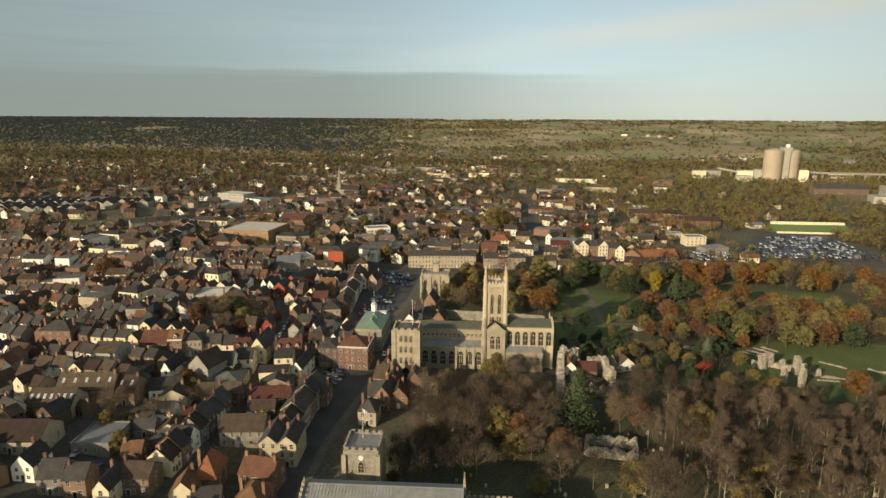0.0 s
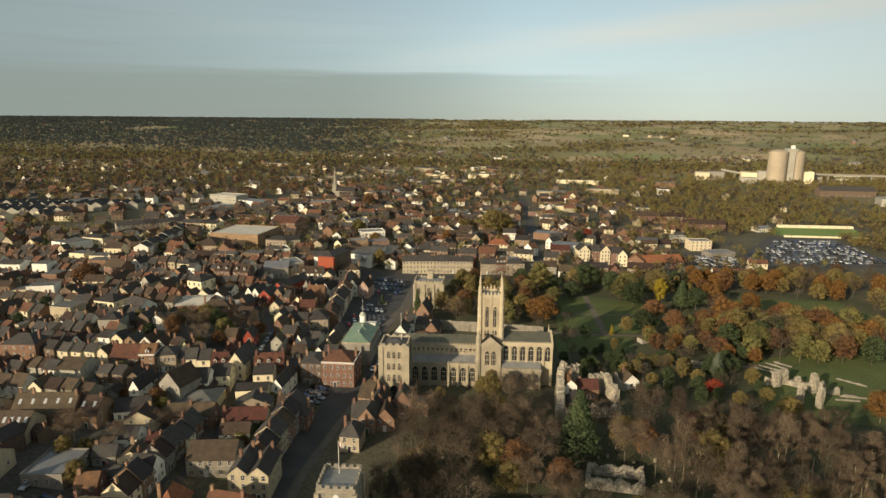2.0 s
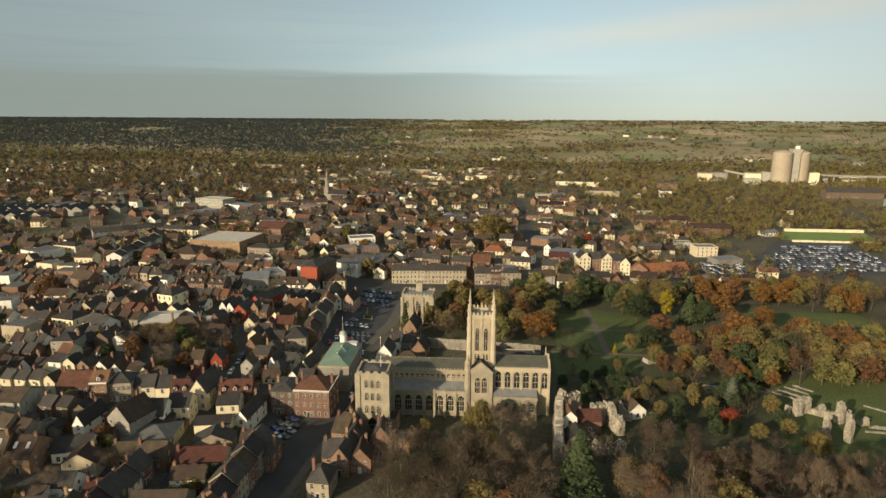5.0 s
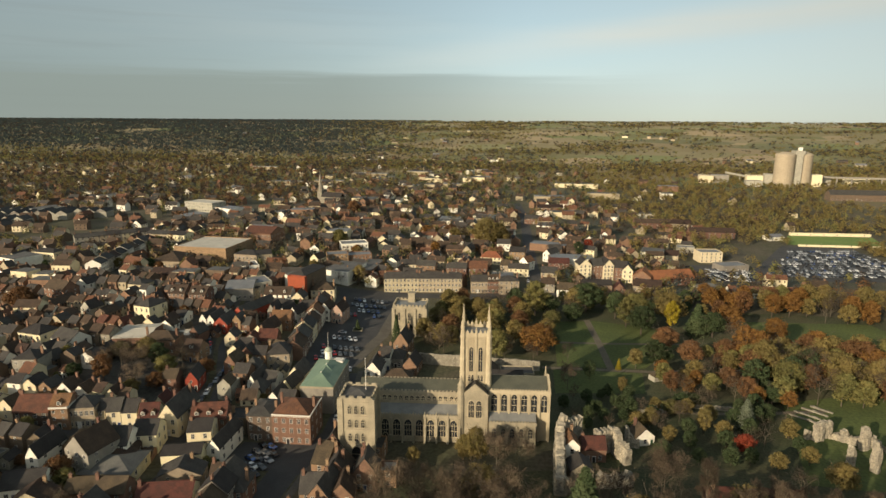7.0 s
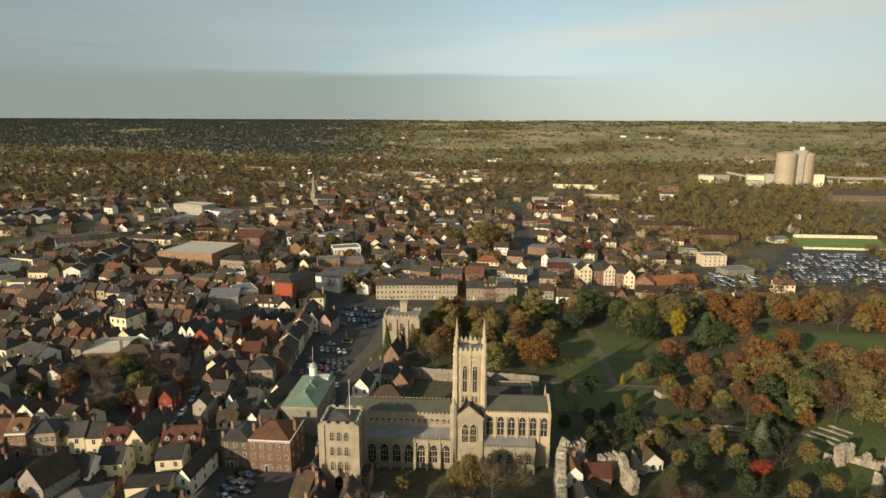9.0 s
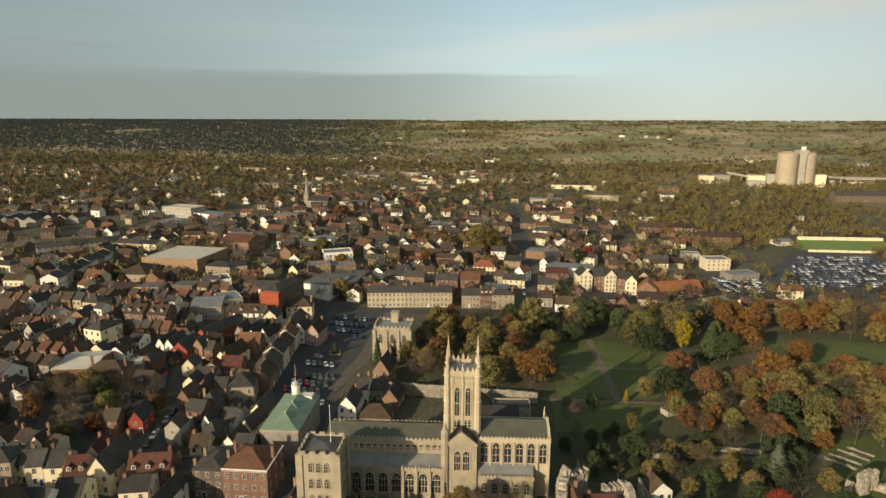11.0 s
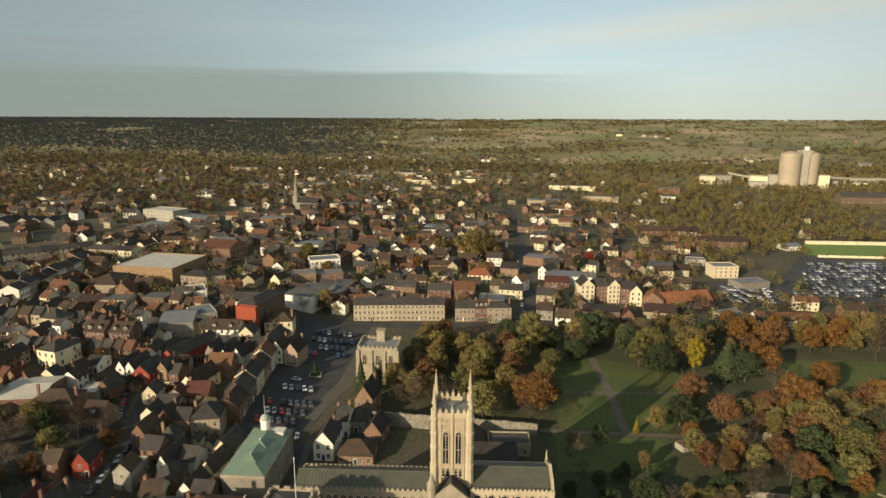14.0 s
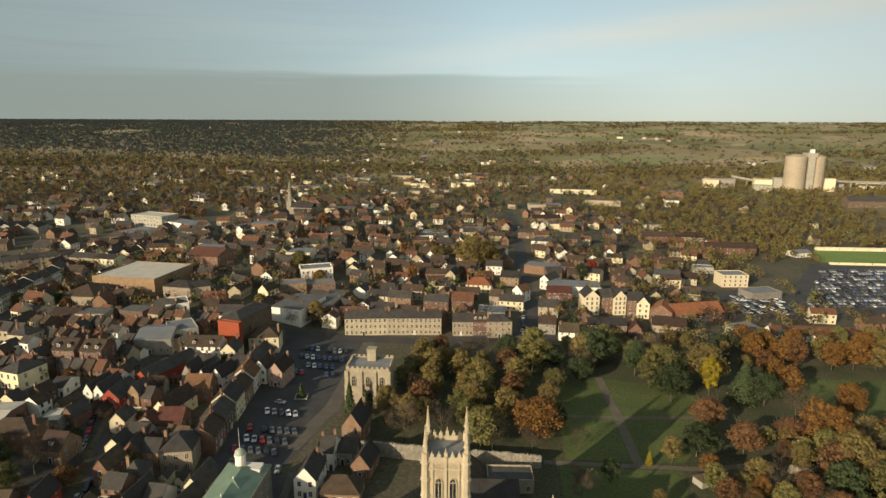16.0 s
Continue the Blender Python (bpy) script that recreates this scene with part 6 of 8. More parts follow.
house(-155.5, 331.4, 3.8, 12, 5, 3, -2, WHITE, SLATE, "y", 0, 2)
house(-152.1, 331.8, 4.1, 12, 5, 3, 1, WHITE, SLATE, "y", 0, 2)
house(-169.6, 331.3, 5.3, 10, 4, 2, 6, WHITE, SLATE, "x", 0, 1)
house(-124.4, 329.6, 7.2, 16, 5, 4, -7, CREAM, TILE_BROWN, "y", 1, 2)
house(-118.8, 319.6, 8.9, 10, 5, 4, 10, BRICK, TILE_RED, "x", 1, 2)
house(-130.8, 354.0, 4.0, 10, 6, 4, -0, GREYR, SLATE, "y", 0, 2)
house(-123.3, 354.4, 5.1, 10, 5.5, 3.5, -16, WHITE, SLATE, "y", 0, 2)
house(-119.3, 357.5, 5.7, 10, 5.5, 3.5, -12, WHITE, SLATE, "y", 0, 2)
house(-122.6, 344.8, 10.0, 9, 5.5, 4, 8, BRICK, TILE_RED, "x", 1, 2)
house(-115.9, 366.6, 11.2, 10, 6.5, 3, 11, CREAM, SLATE, "x", 2, 2)
house(-106.3, 367.7, 6.0, 10, 7, 3.5, -2, WHITE, TILE_BROWN, "y", 1, 2)
house(-98.9, 367.6, 6.2, 12, 7, 4, -3, PINK, TILE_BROWN, "y", 1, 2)
house(-119.2, 398.7, 13.8, 11, 7, 4, 13, CREAM, TILE_BROWN, "hip", 2, 2)
house(-131.4, 388.3, 11.7, 2.5, 14.5, 0.5, -12, ORANGE_PAINT, FELT, "flat", 0, 1, 1, sides=False)
house(-131.3, 405.1, 11.1, 26, 14, 2.5, -10, BRICK_DARK, SLATE, "hip", 0, 1, 1, sides=False)
house(-162.3, 381.0, 15.4, 20, 7, 2, 17, GREYR, METAL_ROOF, "x", 0, 1)
house(-156.3, 390.0, 11.6, 16, 8, 0, 40, GREYR, METAL_ROOF, "flat", 0, 2)
house(-156.3, 381.8, 7.5, 9, 6, 1, 13, BRICK_BUFF, SLATE, "hip", 1, 2)
house(-139.0, 379.9, 15.6, 9, 6, 3.5, 6, WHITE, TILE_BROWN, "x", 1, 2, dormers=2)
house(-126.9, 379.8, 7.1, 9, 6, 3.5, 4, CREAM, SLATE, "y", 1, 2)
house(-227.1, 469.5, 40.5, 38, 10, 0.5, -3, BRICK, PALE_ROOF, "flat", 0, 1, 1)
house(-188.8, 448.3, 17.4, 14, 8.5, 2, -6, BRICK_BUFF, SLATE, "hip", 0, 2, 6)
house(-180.4, 450.5, 10.1, 12, 8.5, 2, 32, BRICK_BUFF, SLATE, "x", 0, 2)
house(-240.6, 439.4, 21.0, 24, 5, 4.5, 2, BRICK_BUFF, TILE_BROWN, "hip", 0, 1)
house(-176.8, 420.0, 11.0, 14, 8, 0, 35, WHITE, METAL_ROOF, "flat", 0, 2)
house(-179.2, 416.5, 11.5, 12, 7, 3, 1, BRICK, SLATE, "x", 2, 2)
house(-294.6, 508.2, 18.6, 12, 8, 2, -3, BRICK_BUFF, SLATE, "x", 2, 2)
house(-277.2, 507.1, 15.7, 12, 8, 2, -5, CREAM, SLATE, "x", 2, 2)
house(-215.7, 530.0, 24.3, 24, 8, 4, -5, BRICK, TILE_RED, "x", 0, 2)
house(-338, 655, 37, 20, 13, 0, -14, GREYR, PALE_ROOF, "flat", 0, 4, 10)
house(-137.5, 482.0, 15.3, 12, 7, 0, 23, BRICK, METAL_ROOF, "flat", 0, 2)
house(-123.2, 490.7, 17.6, 12, 7, 0, 23, BRICK, METAL_ROOF, "flat", 0, 2)
house(-135.7, 518.9, 20.8, 14, 8, 0, 26, WHITE, METAL_ROOF, "flat", 0, 2)
house(-61.4, 297.7, 6.7, 11, 6.5, 4, 2, WHITE, SLATE, "y", 1, 2)
house(-60.0, 312.0, 5.3, 9, 6.5, 3.5, -0, WHITE, SLATE, "x", 2, 2)
house(-50.6, 295.5, 11.6, 9, 3.5, 3.5, 5, BRICK, TILE_BROWN, "hip", 0, 1)
house(-47.3, 309.4, 6.3, 10, 4.5, 4, -5, BRICK, SLATE, "y", 0, 1)
house(-55.3, 328.8, 7.0, 12, 7.5, 5, -3, BRICK, SLATE, "y", 1, 2)
house(-55.5, 315.5, 6.9, 9, 4.5, 3, 1, GREYR, SLATE, "hip", 0, 1)
house(-79.0, 434.3, 21.9, 10, 9.5, 3, 11, BRICK_BUFF, SLATE, "x", 3, 3, 9)
house(-53.9, 438.4, 28.2, 10, 9.5, 3, 8, BRICK_BUFF, SLATE, "x", 4, 3, 12)
house(-28.6, 440.6, 10.6, 10, 8, 3, 8, BRICK_BUFF, SLATE, "x", 1, 2, 5)
house(-19.7, 441.9, 7.3, 10, 8, 3.5, 8, BRICK, TILE_BROWN, "x", 1, 2, 4, dormers=3)
house(-9.6, 440.3, 12.9, 10, 9, 2.5, 8, BRICK_BUFF, SLATE, "hip", 2, 3, 4)
house(-84.0, 483.0, 11.5, 9, 6.5, 3, 9, CREAM, SLATE, "x", 1, 2)
house(-70.2, 482.5, 14.2, 9, 6.5, 3, -2, BRICK, SLATE, "x", 2, 2)
house(-47.5, 478.4, 14.8, 9, 6.5, 3, -1, BRICK, SLATE, "x", 2, 2)
house(-33.2, 481.6, 14.3, 10, 6.5, 4, 3, BRICK, TILE_RED, "x", 1, 2)
house(-25.5, 520.3, 16.2, 9, 5.5, 4, -2, CREAM, TILE_ORANGE, "hip", 1, 2)
house(-12.4, 495.2, 8.2, 10, 6, 3, -10, BRICK_BUFF, TILE_BROWN, "x", 1, 2)
house(2.1, 503.8, 7.5, 9, 7, 3.5, -36, WHITE, TILE_RED, "y", 0, 2)
house(-5.4, 540.3, 12.5, 12, 6.5, 3, -6, BRICK, SLATE, "x", 2, 2)
house(-14.6, 467.9, 15.2, 14, 5, 0, -0, GREYR, METAL_ROOF, "flat", 0, 1)
house(17.8, 479.1, 11.1, 12, 6, 3, -4, BRICK_BUFF, SLATE, "x", 1, 2)
house(16.0, 448.9, 9.0, 10, 6, 3, -4, FLINT, TILE_BROWN, "x", 1, 2)
house(21.1, 536.1, 6.7, 14, 7, 3, -34, WHITE, SLATE, "y", 0, 2)
house(25.8, 512.2, 15.3, 10, 5, 3, -0, BRICK, TILE_RED, "x", 1, 2)
house(41.5, 486.0, 8.8, 12, 11, 4, 11, YELLOW, SLATE, "y", 0, 4, 3)
house(50.3, 489.0, 7.9, 11, 10.5, 3.5, 12, BRICK, SLATE, "x", 0, 4, 3)
house(57.6, 489.3, 7.3, 12, 11, 4, 13, YELLOW, SLATE, "y", 0, 4, 3)
house(67.5, 488.1, 8.4, 11, 10, 3.5, -4, BRICK, SLATE, "x", 0, 3, 3)
house(72.0, 485.5, 7.0, 12, 9, 4, -8, YELLOW, SLATE, "y", 0, 3, 2)
house(81.5, 478.6, 11.7, 14, 7, 4, -18, BRICK, TILE_ORANGE, "y", 0, 2, 2)
house(98.8, 484.7, 33.7, 13, 5.5, 4.5, 19, BRICK, TILE_ORANGE, "x", 0, 2, 8)
house(46.4, 449.3, 19.9, 9, 6.5, 2.5, 3, BRICK, SLATE, "x", 2, 2, 9)
house(26.5, 439.9, 10.2, 9, 5, 3.5, -2, WHITE, TILE_BROWN, "x", 1, 2)
house(61.2, 446.9, 7.2, 10, 5, 4, -7, BRICK, TILE_RED, "y", 1, 2)
house(80.6, 459.2, 17.5, 10, 4.5, 3.5, -8, BRICK_BUFF, TILE_BROWN, "x", 1, 1)
house(118.6, 456.3, 14.8, 12, 5, 3, 16, BRICK_BUFF, FELT, "hip", 0, 1)
house(155.1, 590.5, 18.9, 14, 9, 0, 8, CREAM, METAL_ROOF, "flat", 0, 3, 5)
house(163.8, 558.4, 23.0, 14, 5, 0, 19, GREYR, METAL_ROOF, "flat", 0, 1, 4)
house(150.9, 456.4, 42.6, 9, 4, 3, 2, WHITE, TILE_RED, "x", 1, 1)
house(123.2, 589.0, 14.7, 9, 5, 3.5, -14, BRICK_BUFF, TILE_BROWN, "x", 1, 2)
house(113.8, 541.5, 12.5, 9, 5, 3.5, -18, BRICK_BUFF, TILE_BROWN, "x", 1, 2)
house(145.4, 626.5, 14.9, 10, 5, 1, -7, GREYR, METAL_ROOF, "flat", 0, 1)
house(137.6, 745.1, 38.9, 10, 7, 4, 5, BRICK, TILE_BROWN, "x", 1, 2, 7)
house(168.4, 745.2, 20.9, 10, 7, 4, -8, BRICK_BUFF, TILE_BROWN, "x", 1, 2)
house(187.6, 698.8, 44.6, 10, 7, 4, 2, BRICK, TILE_BROWN, "x", 1, 2, 8)
house(8.0, 709.9, 18.9, 10, 6, 3, -1, BRICK, SLATE, "x", 2, 2)
house(27.8, 798.0, 31.5, 10, 6, 3, 11, BRICK, TILE_BROWN, "x", 2, 2)

for i in range(9):
    house(-273.5 - i * 2.1, 405 + i * 9.6, 9.6, 10, (8.6, 9.4, 8.2)[i % 3], 2.6, 102, (WHITE, GREYR, WHITE, CREAM)[i % 4], (SLATE, SLATE, TILE_BROWN)[i % 3], "x", 1, 3, 4)
for i in range(5):
    house(-345 + i * 8, 482 + i * 7.5, 11, 12, 8.5, 2.2, 44, (GREYR, BRICK_BUFF)[i % 2], SLATE, "x", 1, 3, 3)
# brick range with twin gables
house(-183.5, 353, 9.5, 10, 8.6, 3.4, 2, BRICK, TILE_BROWN, "x", 1, 3, 4, dormers=2)
house(-172.5, 354.5, 9.5, 10, 8.6, 3.4, 2, BRICK, TILE_BROWN, "x", 1, 3, 4, dormers=2)

# ---- procedural filler: houses behind the streets ----
WALLS = [BRICK, BRICK, BRICK_DARK, CREAM, CREAM, WHITE, WHITE, WHITE, GREYR, BRICK_BUFF, CREAM, FLINT]
ROOFS = [SLATE, SLATE, SLATE, TILE_BROWN, TILE_BROWN, TILE_RED, TILE_BROWN]


SPARE = []
take(-128, 165, 44, 70, 4)        # yards and car parks behind the narrow street
take(-154, 271, 34, 34, -12)      # a walled garden full of trees


def fill(u0, u1, v0, v1, dv, keep, most):
    """Fills the blocks between the streets with terraces, their back wings and yard sheds.
    The nearest become things, the others wait for the joined rest."""
    plots = []

    def plot(x, y, w, d, h, r, turn, style, wall, roof, chim):
        plots.append((math.hypot(x + 110, (y - 210) * 0.8), x, y, w, d, h, r, turn, style, wall, roof, chim))

    v, odd = v0, 0
    while v < v1:
        odd += 1
        u = u0 + rnd.uniform(0, 8)
        while u < u1:
            length, w = rnd.randint(2, 6), rnd.uniform(4.2, 6.4)
            d, h, r = rnd.uniform(6.2, 8.0), rnd.choice((4.2, 4.8, 5.2, 5.6, 6.4)), rnd.uniform(2.2, 3.3)
            lean = rnd.uniform(-7, 7)
            across = rnd.random() < 0.3           # a row that runs away to the north
            wall, roof = rnd.choice(WALLS), rnd.choice(ROOFS)
            x, y = u + 6 - 0.12 * (v - 118), v + 0.09 * u
            lean += 16 * noise.noise(Vector((x / 90, y / 90, 6)))
            if rnd.random() < 0.2:                # a larger shop, hall or warehouse
                big = rnd.uniform(9, 15)
                style = rnd.choice(("hip", "flat", "x", "flat"))
                if keep(x, y):
                    plot(x, y, big, rnd.uniform(9, 12), rnd.uniform(6.0, 9.0), rnd.uniform(2.0, 3.2), 6 + lean, style, rnd.choice((BRICK_BUFF, CREAM, WHITE, BRICK, GREYR)), roof, 2 if style == "hip" else 0)
                u += big + rnd.choice((1.0, 3.0, 5.0))
                continue
            for i in range(length if not across else min(length, 3)):
                bu, bv = (u + i * w + w / 2, v) if not across else (u + d / 2, v - 6 + i * w)
                x, y = bu - 0.12 * (bv - 118), bv + 0.09 * bu
                turn = 6 + lean - (14 if x < -150 else 0) + (92 if across else 0)
                hh = h + rnd.choice((0, 0, 0.4, -0.5, 0.9))
                if rnd.random() < 0.45:
                    wall = rnd.choice(WALLS)
                if rnd.random() < 0.3:
                    roof = rnd.choice(ROOFS)
                if keep(x, y):
                    plot(x, y, w - 0.06, d, hh, r, turn, "y" if rnd.random() < 0.3 else "x", wall, roof, 1 if rnd.random() < 0.65 else 0)
                    if not across and rnd.random() < 0.7:
                        g = radians(turn)
                        e = d / 2 + 2.9
                        plot(x - e * math.sin(g) * 1.0 + rnd.uniform(-0.6, 0.6), y + e * math.cos(g), w * rnd.uniform(0.5, 0.7), 5.4, hh * 0.6, r * 0.55, turn, rnd.choice(("y", "y", "flat")), wall, rnd.choice(ROOFS), 0)
            u += (length * w if not across else d) + rnd.choice((1.5, 3.0, 5.5, 9.0))
        v += dv * rnd.uniform(0.92, 1.08)
    made = 0
    for _, x, y, w, d, h, r, turn, style, wall, roof, chim in sorted(plots, key=lambda p: p[:3]):
        if inside(x, y, min(w, d) * 0.40):
            continue
        roof = FELT if style == "flat" else roof
        made += 1
        if made > most:
            take(x, y, w - 1.2, d - 1.2, turn)
            SPARE.append((x, y, w, d, h, r, radians(turn), style))
            continue
        house(x, y, w, d, h, r, turn, wall, roof, style, chim, 1 if h < 4.3 else (3 if h > 7.8 else 2), sides=rnd.random() < 0.2, mesh=WIN_SMALL, detail=False)
        TAKEN[-1] = (x, y, w / 2 - 0.6, d / 2 - 0.6, radians(turn))


fill(-460, -60, 112, 430, 16.5, lambda x, y: x < -84 and y > 100 and abs(x + 5) < 0.9 * y + 40 and noise.noise(Vector((x / 55, y / 45, 2))) > -0.6, 150)
fill(-455, -62, 119, 425, 21.0, lambda x, y: x < -84 and y > 100 and abs(x + 5) < 0.9 * y + 40, 0)


def far_town():
    """The rest of the town to the north, joined: walls, roofs, chimneys and window openings."""
    rng = random.Random(5)
    mats = [BRICK, BRICK_DARK, CREAM, WHITE, BRICK_BUFF, SLATE, TILE_BROWN, TILE_RED, FELT, METAL_ROOF, DARK]
    s = Shape()

    def add(x, y, w, d, h, r, turn, wm, rm, flat=False, base=None):
        g = (ground_at(x, y) if base is None else base)
        c, n = math.cos(turn), math.sin(turn)
        q = lambda u, v, z: (x + u * c - v * n, y + u * n + v * c, g + z)
        a, b = w / 2, d / 2
        k = [(-a, -b), (a, -b), (a, b), (-a, b)]
        for i in range(4):
            p, o = k[i], k[(i + 1) % 4]
            s.face([q(*p, -3), q(*o, -3), q(*o, h), q(*p, h)], wm)
        if flat:
            s.face([q(*p, h) for p in k], rm)
            return
        e = 0.3
        s.face([q(-a - e, -b - e, h - 0.2), q(a + e, -b - e, h - 0.2), q(a + e, 0, h + r), q(-a - e, 0, h + r)], rm)
        s.face([q(a + e, b + e, h - 0.2), q(-a - e, b + e, h - 0.2), q(-a - e, 0, h + r), q(a + e, 0, h + r)], rm)
        s.face([q(a, -b, h), q(a, b, h), q(a, 0, h + r)], wm); s.face([q(-a, b, h), q(-a, -b, h), q(-a, 0, h + r)], wm)
        if rng.random() < 0.7:
            u = rng.choice((-1, 1)) * a * 0.8
            for i in range(4):
                ks = [(u - .45, -.35), (u + .45, -.35), (u + .45, .35), (u - .45, .35)]
                s.face([q(*ks[i], h), q(*ks[(i + 1) % 4], h), q(*ks[(i + 1) % 4], h + r + 1.2), q(*ks[i], h + r + 1.2)], 0)
        if y < 800:
            nw = max(2, int(w / 3))
            for f in range(2):
                for i in range(nw):
                    u = -a + (i + 0.5) * w / nw
                    z = 1.0 + f * h / 2
                    s.face([q(u - 0.5, -b - 0.04, z), q(u + 0.5, -b - 0.04, z), q(u + 0.5, -b - 0.04, z + 1.3), q(u - 0.5, -b - 0.04, z + 1.3)], 10)

    wood_ok = lambda x, y: x < 30 + 0.10 * (y - 450) and not (y > 900 and x > -40)
    v = 425
    while v < 1750:
        step = 15 + (v - 420) * 0.016
        u = -0.78 * v - 60
        while u < 0.42 * v:
            x, y = u + rng.uniform(-4, 4), v + rng.uniform(-4, 4) + 0.12 * u
            u += step
            if y < 300 or (x > -400 and y < 415) or abs(x + 0.13 * y) > 0.9 * y:
                continue
            dens = 1.15 if y < 700 else (0.62 if y < 900 else 0.36)
            if not wood_ok(x, y):
                dens = 0.25 if y < 560 and x < 120 else 0.7 if y < 640 and x < 120 else (0.5 if y < 860 and x < 150 else 0.05)
            if y > 680:
                dens *= 1 - 0.55 * ease(-0.28, -0.45, x / y)
            if x < -330 and 480 < y < 660:
                dens = 0.35
            if rng.random() > dens * (0.35 + 0.9 * (noise.noise(Vector((x / 140, y / 140, 7))) + 0.55)):
                continue
            if inside(x, y, 6):
                continue
            big = rng.random() < 0.05
            turn = radians(rng.choice((0, 8, -20, 80, 95)) + rng.uniform(-8, 8))
            if big:
                add(x, y, rng.uniform(16, 34), rng.uniform(12, 20), rng.uniform(5, 9), 0, turn, rng.choice((2, 3, 0, 3)), rng.choice((8, 9)), True)
            else:
                add(x, y, rng.uniform(7.5, 15), rng.uniform(6.5, 9), rng.uniform(4.6, 6.5), rng.uniform(2.4, 3.8), turn, rng.choice((0, 0, 1, 1, 2, 3, 4)), rng.choice((5, 5, 6, 6, 7)))
        v += step * 0.75
    for x, y, w, d, h, r, turn, style in SPARE:
        flat = style == "flat"
        add(x, y, w, d, h, r, turn, rng.choice((0, 0, 1, 1, 2, 3, 4)), 8 if flat else rng.choice((5, 5, 6, 6, 7)), flat)
    # distant villages and sheds
    for _ in range(90):
        y = rng.uniform(1500, 3600)
        x = rng.uniform(-0.85, 0.5) * y
        if noise.noise(Vector((x / 600, y / 600, 2))) < 0.02:
            continue
        add(x, y, rng.uniform(9, 26), rng.uniform(8, 14), rng.uniform(5, 8), 3.5, radians(rng.uniform(-25, 25)), rng.choice((2, 4, 0, 1)), rng.choice((5, 6, 9)))
    # long pale sheds far off
    for x, y, w in ((-395, 1010, 60), (-330, 1040, 50), (-300, 1190, 70), (-215, 1250, 50), (-160, 1120, 40), (-255, 1130, 30), (80, 1080, 70), (30, 900, 40), (-120, 1030, 30), (-90, 1150, 45), (-560, 1300, 60), (110, 980, 50), (-180, 980, 26), (-150, 1010, 24)):
        add(x, y, w, 18, 7, 0, radians(rng.uniform(-8, 8)), rng.choice((2, 4, 4)), rng.choice((8, 9)), True)
    ob = new("far_houses", s.mesh("far_houses", mats))
    tagged(ob, "many distant brick and rendered houses with pitched roofs", "houses", kind="stuff")


# ---- landmarks far off ----
def saw_tooth_sheds(x, y, n, w, d, rot):
    c = thing("market_hall", x, y, ground_at(x, y), rot, "low hall with saw-tooth grey glazed roofs", "hall", "saw-tooth halls")
    take(x, y, n * w, d, rot)
    mass(c, "wall", -n * w / 2, n * w / 2, -d / 2, d / 2, 6, GREYR, -3)
    for i in range(n):
        s = Shape()
        x0 = -n * w / 2 + i * w
        s.face([(x0, -d / 2, 6), (x0 + w, -d / 2, 6), (x0 + w / 2, -d / 2, 9.5)], 1)
        s.face([(x0, d / 2, 6), (x0, -d / 2, 6), (x0 + w / 2, -d / 2, 9.5), (x0 + w / 2, d / 2, 9.5)], 0)
        s.face([(x0 + w, -d / 2, 6), (x0 + w, d / 2, 6), (x0 + w / 2, d / 2, 9.5), (x0 + w / 2, -d / 2, 9.5)], 0)
        part("roof_bay", s, [SLATE, GREYR], c)


for i, (x, y, n) in enumerate(((-550, 560, 9), (-500, 590, 9), (-500, 552, 7), (-455, 612, 6), (-545, 600, 8), (-560, 535, 6))):
    saw_tooth_sheds(x, y, n, 11, 16, 12)


def spire_church():
    x, y = -248, 762
    c = thing("spire_church", x, y, ground_at(x, y), -12, "slender stone church spire with a long nave", "church")
    take(x + 8, y, 40, 16, -12)
    mass(c, "tower_wall", -3, 3, -3, 3, 14, FLINT, -3)
    s = Shape()
    s.turned(0, 0, 3.0, 0.1, 14, 38, 8, turn=math.pi / 8)
    for i, j in ((-1, -1), (1, -1), (1, 1), (-1, 1)):
        s.turned(i * 2.6, j * 2.6, 0.6, 0, 14, 19, 4)
    part("spire", s, FLINT, c)
    mass(c, "nave_wall", 3, 30, -5, 5, 8, FLINT, -3)
    low_roof(c, 3, 30, -5.5, 5.5, 8, 13, SLATE)


spire_church()


CONCRETE = material("tan_concrete", (0.36, 0.30, 0.21), (0.31, 0.26, 0.185), 0.05, 0.9, fine=0.4, spread=0.1)


